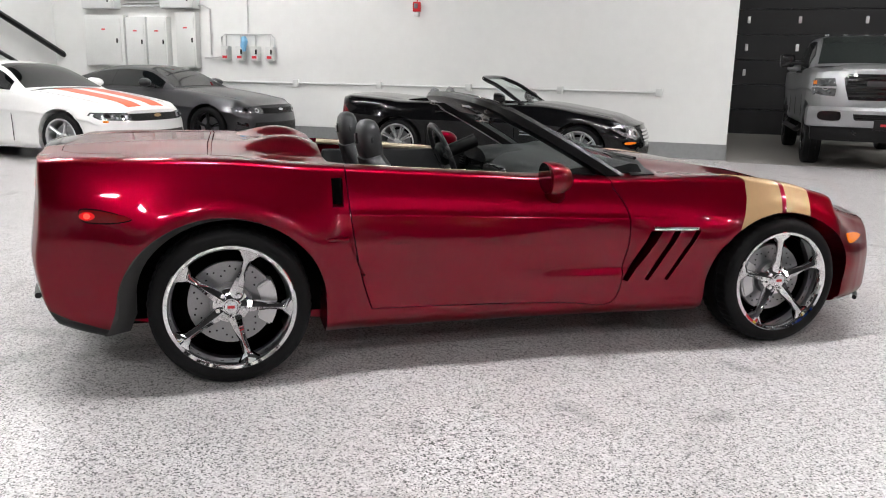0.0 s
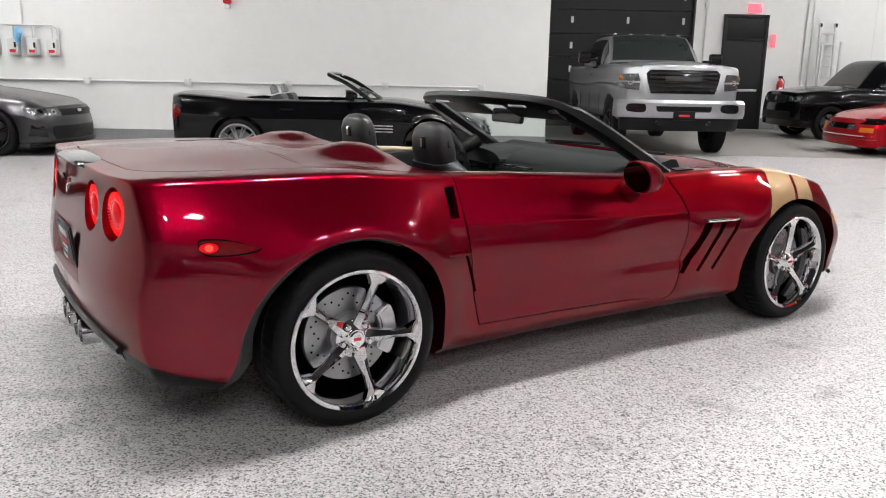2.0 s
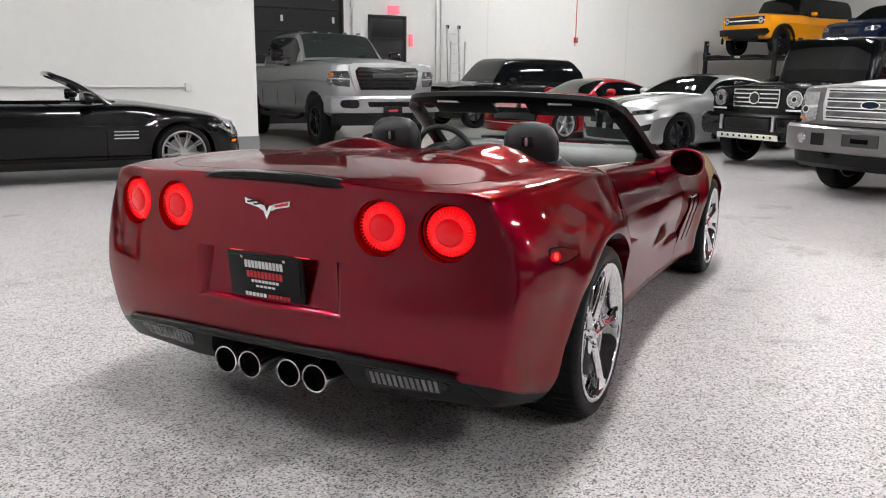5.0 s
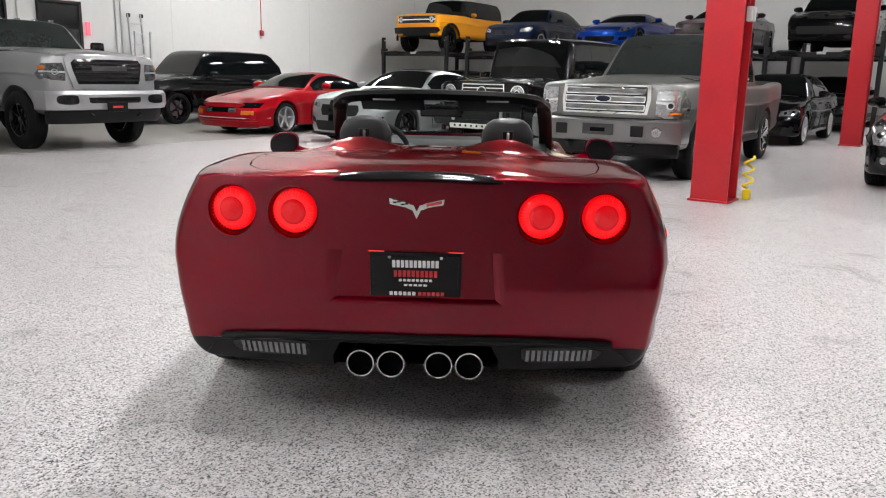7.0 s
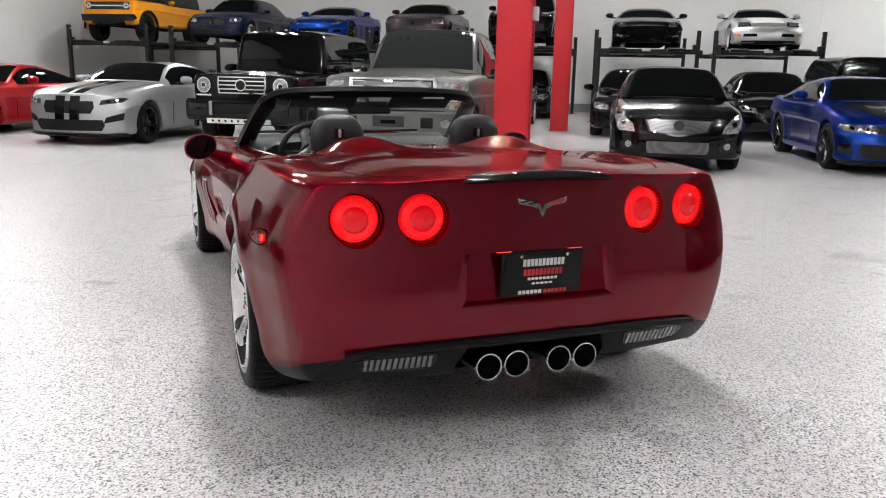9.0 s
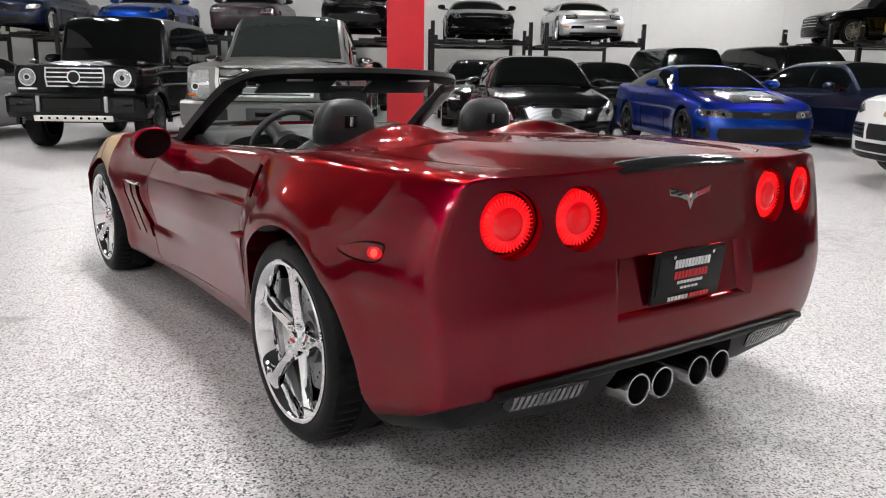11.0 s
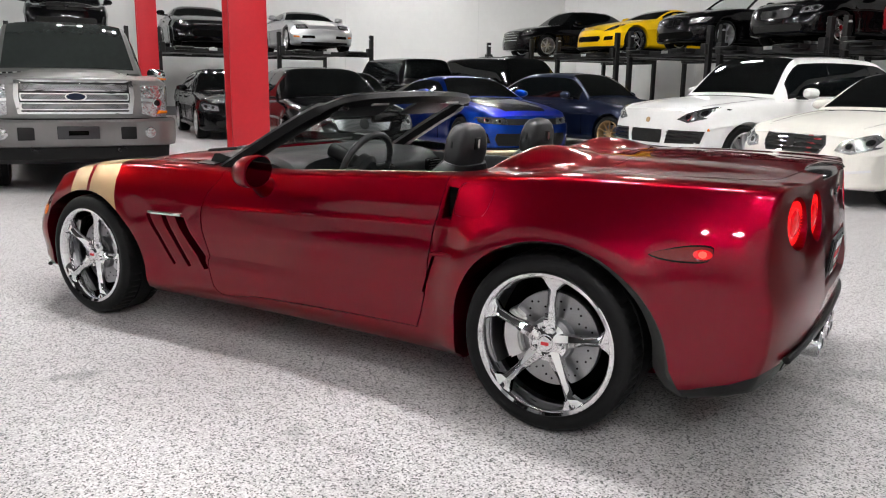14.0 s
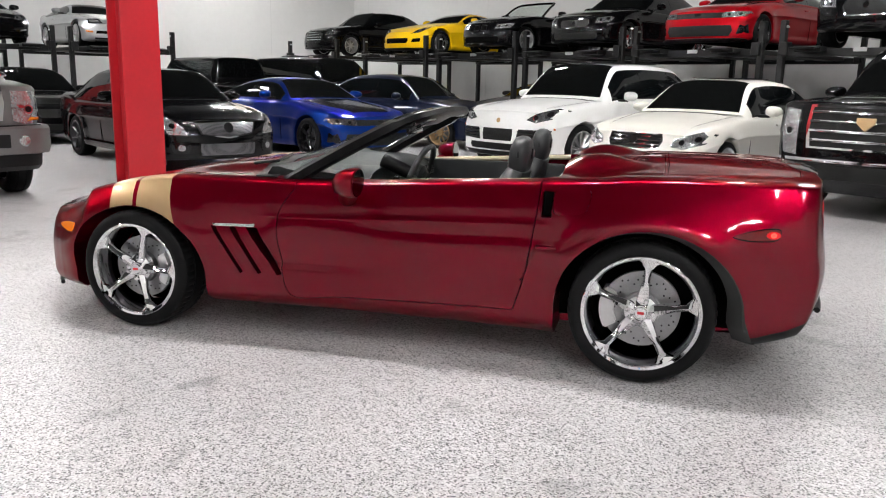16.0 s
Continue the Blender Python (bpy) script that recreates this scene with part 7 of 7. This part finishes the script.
part("sunroof", box((-0.35, 0, 1.488), (0.75, 0.85, 0.012), 0.004), TINT, eclass)


def suv(label, m, body, fr, **k):
    d = dict(L=4.9, W=1.95, H=1.72, wb=2.9, fo=0.92, R=0.38, nose=0.86, hood=1.10, belt=1.10, deck=1.16, cowl=0.85, rf=0.25, rr=-1.6, gx=-2.1, zb=0.26, sq=0.35, bow=0.24, bowr=0.14, roofw=0.68, pillars=(-0.25, -1.15), seams=(0.72, -0.25, -1.2), spokes=5, style="twin", finish=ALU, boxtail=0.15)
    d.update(k)
    return car("suv_car", label, "suv", m, body=body, front=fr, **d)


cay = [("side_intake", [(0.36, 0.50), (0.84, 0.52), (0.88, 0.68), (0.40, 0.68)], MESHM, True, 0.008, "dark slatted intake"), grille(0.30, 0.50, 0.68, MESHM, 0.008, 0.02), ("headlight", [(0.50, 0.82), (0.66, 0.78), (0.86, 0.84), (0.92, 0.96), (0.84, 0.99), (0.62, 0.90)], LENSD, True, 0.010, "dark angular headlight"), ("lower_intake", ring_poly(-0.60, 0.60, 0.36, 0.46, 0.04), BLK, False, 0.010, ""), ("lower_lip", ring_poly(-0.86, 0.86, 0.27, 0.34, 0.05), BLK, False, 0.02, ""), badge(0.80, GOLD, 0.035, 0.012)]
for zz in (0.55, 0.60, 0.65):
    cay.append(("intake_slat", [(0.38, zz - 0.008), (0.84, zz - 0.004), (0.84, zz + 0.010), (0.38, zz + 0.006)], BLKG, True, 0.018, ""))
cy, _ = suv("white sloping-roof suv with a black roof panel", room(5.0, -8.05, 0, 92), WHITEP, cay, H=1.70, nose=0.92, rr=-1.35, gx=-2.15, boxtail=0.02, sq=0.1, spokes=10)
part("roof_panel", box((-0.5, 0, 1.716), (1.35, 1.02, 0.012), 0.005), TINT, cy)
for s in (1, -1):
    part("side_lamp", box((2.02, s * 0.90, 0.70), (0.16, 0.03, 0.035), 0.010), AMBER, cy)
esc = [("grille_frame", ring_poly(-0.62, 0.62, 0.74, 1.20, 0.03), CHROME, False, 0.010, ""), ("grille_void", ring_poly(-0.58, 0.58, 0.76, 1.17, 0.03), MESHM, False, 0.016, "")] + bars(-0.58, 0.58, 0.78, 1.17, 4, CHROME, 0.026, 0.034) + [("badge", [(-0.09, 1.02), (0.0, 0.94), (0.09, 1.02), (0.09, 1.07), (-0.09, 1.07)], GOLD, False, 0.05, "gold shield badge"), ("headlight", [(0.70, 0.66), (0.86, 0.68), (0.90, 0.92), (0.88, 1.16), (0.72, 1.14)], LENS, True, 0.012, "tall headlight"), grille(0.66, 0.42, 0.58, MESHM, 0.006, 0.05, "", "lower_intake"), ("trim_bar", ring_poly(-0.92, 0.92, 0.60, 0.635), CHROME, False, 0.02, "")]
suv("large black suv with a bright chrome grille", room(-0.37, -8.05, 0, 91), BLACKP, esc, L=5.18, W=2.04, H=1.90, wb=2.95, fo=1.0, R=0.41, nose=1.20, hood=1.28, belt=1.24, deck=1.28, sq=0.8, bow=0.16, rr=-2.0, gx=-2.2, boxtail=0.4, finish=CHROME, glassm=TINTL)
jeep = [grille(0.46, 0.80, 0.98, MESHM, 0.006, 0.02), ("headlight", [(0.54, 0.84), (0.88, 0.84), (0.90, 0.95), (0.54, 0.95)], LENSD, True, 0.010, "slim dark headlight"), ("intake", ring_poly(-0.70, 0.70, 0.42, 0.62, 0.05), MESHM, False, 0.008, ""), badge(0.90, BLKG, 0.05, 0.02)]
suv("glossy black suv parked near the ladder", room(9.85, 14.75, 0, 182), BLACKP, jeep, L=5.15, H=1.80, nose=1.02, hood=1.16, belt=1.12, sq=0.55, bow=0.14, rr=-1.85, gx=-2.2, boxtail=0.35, finish=BLKG)
suv("large black suv in the back row", room(15.2, -9.6, 0, 188), BLACKP, jeep, L=5.6, W=2.04, H=1.92, wb=3.3, nose=1.1, hood=1.25, belt=1.22, deck=1.26, sq=0.85, bow=0.1, rr=-2.3, gx=-2.55, boxtail=0.5, glassm=TINTL, pillars=(-0.2, -1.3))
suv("dark upright off-roader in the back corner", room(16.2, -7.15, 0, 183), BLACKP, jeep, L=4.7, W=1.88, H=1.86, nose=1.1, hood=1.18, belt=1.16, deck=1.2, sq=1.0, bow=0.05, rr=-2.0, gx=-2.15, boxtail=0.5, cowl=0.6, rf=0.35, glassm=GLASS)

# black roadster along the white wall
slf = [("grille_frame", ring_poly(-0.36, 0.36, 0.46, 0.62, 0.05), CHROME, False, 0.008, "")] + bars(-0.34, 0.34, 0.47, 0.61, 3, BLKG, 0.02, 0.016) + [("headlight", [(0.46, 0.54), (0.62, 0.50), (0.82, 0.55), (0.90, 0.68), (0.80, 0.72), (0.56, 0.66)], LENS, True, 0.010, "clear oval headlight"), grille(0.60, 0.24, 0.38, MESHM, 0.006, 0.06, "", "lower_intake")]
sl, slsh = car("roadster_car", "glossy black open roadster with silver multi-spoke wheels", "car", room(-1.75, 7.35, 0, 0), 4.54, 1.83, 1.28, 2.60, 0.88, 0.335, BLACKP, nose=0.66, hood=0.92, belt=0.92, deck=0.98, cowl=0.50, rf=-0.12, rr=-0.6, gx=-1.15, zb=0.17, bow=0.28, bowr=0.2, rim=0.262, finish=ALU, spokes=9, style="twin", front=slf, open_top=True, seams=(0.42, -0.85), pillars=(-0.75,), mirror=0.22, tail=[(0.45, 0.66), (0.82, 0.62), (0.85, 0.86), (0.50, 0.86)])
for s in (1, -1):
    part("side_lamp", slsh.patch(smooth_poly([(1.92, 0.47), (2.0, 0.475), (2.05, 0.455), (1.98, 0.44), (1.92, 0.445)], 2), "y", s, off=0.004), AMBER, sl)
    part("tail_wrap", slsh.patch(smooth_poly([(-2.27, 0.66), (-2.26, 0.84), (-2.12, 0.82), (-2.05, 0.74), (-2.14, 0.66)], 3), "y", s, off=0.004), REDLENS, sl, "red tail lamp wrapping the corner")
    for z in (0.60, 0.56, 0.52):
        part("fender_strake", slsh.patch([(0.50, z), (0.78, z), (0.78, z + 0.012), (0.50, z + 0.012)], "y", s, off=0.006, rings=1), CHROME, sl)

# cars up on the lifts: row one faces the hall's length
UPZ = DECK
bron = [grille(0.78, 0.96, 1.20, BLKG, 0.010, 0.03), ("headlight", circle(0.66, 1.08, 0.10, 16), LENS, True, 0.02, "round headlight"), ("grille_bar", ring_poly(-0.80, 0.80, 1.06, 1.095), PAPER, False, 0.018, ""), ("bumper", ring_poly(-0.90, 0.90, 0.62, 0.82, 0.04), BLK, False, 0.10, "black steel bumper"), ("skid", ring_poly(-0.60, 0.60, 0.50, 0.62, 0.1), BLK, False, 0.04, "")]
car("off_road_car", "orange-yellow boxy off-roader with a black roof", "suv", room(LA + 2.3, ROW1[0], UPZ, 180), 4.7, 1.95, 1.86, 2.95, 0.75, 0.43, ORAP, nose=1.22, hood=1.28, belt=1.24, deck=1.26, cowl=0.62, rf=0.40, rr=-1.9, gx=-2.05, zb=0.50, sq=1.0, bow=0.05, bowr=0.03, roofw=0.78, rim=0.24, finish=BLKG, spokes=6, pillars=(-0.3, -1.2), front=bron, roof=BLK, boxtail=0.5, arch_trim=BLK, arch_gap=0.07, lean=0.02, group="cars on lifts")
saloon("dark blue sports saloon on a lift", room(LA + 2.3, ROW1[1], UPZ, 180), NAVYP, plain, group="cars on lifts", glassm=TINTL)
vet = [("headlight", [(0.52, 0.56), (0.70, 0.58), (0.86, 0.68), (0.84, 0.74), (0.60, 0.66)], LENS, True, 0.010, "swept headlight"), grille(0.48, 0.30, 0.44, VOID, 0.006, 0.05), ("side_intake", [(0.58, 0.32), (0.80, 0.34), (0.80, 0.44), (0.60, 0.42)], VOID, True, 0.006, ""), ("splitter", ring_poly(-0.85, 0.85, 0.15, 0.18, 0.02), BLK, False, 0.05, "")]
lowk = dict(L=4.5, H=1.24, wb=2.7, fo=0.95, nose=0.58, hood=0.90, belt=0.92, deck=0.98, cowl=0.62, rf=-0.08, rr=-0.6, gx=-1.75, zb=0.15, bow=0.36, seams=(0.45, -0.75), pillars=(-0.7,), group="cars on lifts")
sport("bright blue low sports car on a lift", room(LA + 2.3, ROW1[2], UPZ, 180), BLUEP, vet, **lowk)
sport("plum-black low saloon on a lift", room(LA + 2.3, ROW1[3], UPZ, 180), PLUMP, plain, L=4.75, H=1.34, nose=0.74, group="cars on lifts")
suv("black truck-like car on a lift", room(LA + 2.3, ROW1[4], UPZ, 180), BLACKP, jeep, H=1.75, sq=0.7, bow=0.12, group="cars on lifts")
vip = [grille(0.52, 0.28, 0.46, VOID, 0.006, 0.08, "wide dark intake"), ("headlight", [(0.56, 0.58), (0.74, 0.58), (0.88, 0.68), (0.80, 0.73), (0.62, 0.68)], LENS, True, 0.010, "hooked headlight"), ("lip_lamp", [(0.66, 0.30), (0.84, 0.32), (0.84, 0.36), (0.68, 0.34)], LENS, True, 0.010, "")]
sport("black low sports car on a lift", room(LA + 2.3, ROW1[5], UPZ, 180), BLACKP, vip, W=1.94, **lowk)
c5 = [("headlight", [(0.46, 0.62), (0.78, 0.60), (0.80, 0.72), (0.48, 0.74)], VOID, True, 0.012, "raised pop-up lamp"), ("lens", [(0.50, 0.63), (0.74, 0.62), (0.75, 0.70), (0.52, 0.71)], LENS, True, 0.02, ""), ("side_intake", [(0.30, 0.34), (0.66, 0.34), (0.64, 0.42), (0.32, 0.42)], VOID, True, 0.006, ""), ("air_dam", ring_poly(-0.7, 0.7, 0.15, 0.24, 0.05), BLK, False, 0.01, ""), ("amber_lamp", [(0.72, 0.36), (0.86, 0.38), (0.86, 0.42), (0.72, 0.41)], AMBER, True, 0.008, "")]
cf, cfs = sport("silver-white low sports car with raised headlights", room(LA + 2.3, ROW1[6], UPZ, 180), SILVERP, c5, stripes=[("hood_cover", [(0.75, -0.5), (1.9, -0.40), (1.9, 0.40), (0.75, 0.5)], WHITEP, False, 0.004, "white hood panel")], finish=ALU, **{k: v for k, v in lowk.items()})
# row two faces across the hall
gen = [grille(0.44, 0.40, 0.78, MESHM, 0.008, 0.08, "tall dark grille")] + bars(-0.40, 0.40, 0.45, 0.76, 4, CHROME, 0.014, 0.016) + [("headlight", [(0.54, 0.62), (0.84, 0.66), (0.88, 0.76), (0.58, 0.74)], LENS, True, 0.010, "")]
saloon("black saloon with a tall grille on a lift", room(ROW2[0], LB - 2.3, UPZ, 90), BLACKP, gen, group="cars on lifts")
sport("bright yellow low sports car on a lift", room(ROW2[1], LB - 2.3, UPZ, 90), YELP, vet, finish=CHROME, style="star", **lowk)
bmw = [("kidney", [(0.03, 0.54), (0.22, 0.54), (0.22, 0.68), (0.03, 0.70)], CHROME, True, 0.010, ""), ("kidney_void", [(0.05, 0.555), (0.205, 0.555), (0.205, 0.665), (0.05, 0.68)], VOID, True, 0.016, ""), ("headlight", [(0.46, 0.58), (0.82, 0.60), (0.86, 0.72), (0.50, 0.70)], LENS, True, 0.010, ""), grille(0.6, 0.26, 0.40, VOID, 0.006, 0.05, "", "lower_intake")]
car("roadster_car", "black open-top car on a lift", "car", room(ROW2[2], LB - 2.3, UPZ, 90), 4.6, 1.82, 1.36, 2.76, 0.82, 0.335, BLACKP, nose=0.72, hood=0.96, belt=0.95, deck=1.0, cowl=0.62, rf=0.0, rr=-0.6, gx=-1.35, zb=0.17, bow=0.24, rim=0.25, finish=ALU, front=bmw, open_top=True, pillars=(-0.7,), group="cars on lifts")
saloon("black saloon with bright wheels on a lift", room(ROW2[3], LB - 2.3, UPZ, 90), BLACKP, plain, finish=CHROME, spokes=5, style="solid", group="cars on lifts")
sport("bright red coupe with a black grille on a lift", room(ROW2[4], LB - 2.3, UPZ, 90), BRED, camaro_front(BRED, LENS), group="cars on lifts")
jag = [("grille_frame", [(-0.34, 0.50), (0.34, 0.50), (0.40, 0.66), (0.34, 0.82), (-0.34, 0.82), (-0.40, 0.66)], CHROME, False, 0.008, ""), ("grille_void", [(-0.31, 0.52), (0.31, 0.52), (0.37, 0.66), (0.31, 0.80), (-0.31, 0.80), (-0.37, 0.66)], MESHM, False, 0.014, ""), badge(0.67, CHROME, 0.05, 0.03), ("headlight", [(0.52, 0.66), (0.84, 0.68), (0.88, 0.80), (0.54, 0.78)], LENS, True, 0.010, "")]
suv("black suv with a chrome-framed grille on a lift", room(ROW2[5], LB - 2.3, UPZ, 90), BLACKP, jag, group="cars on lifts")
# dark cars in the shade under the lifts
for v in (ROW1[0], ROW1[2], ROW1[4]):
    saloon("dark saloon stored under a lift", room(LA + 2.6, v, 0, 180), GREYP if v > 10 else BLACKP, plain, group="cars under lifts", seams=())
for u in (ROW2[2], ROW2[5]):
    sport("dark coupe stored under a lift", room(u, LB - 2.6, 0, 90), GREYP, vet, group="cars under lifts", seams=())
build_hero()
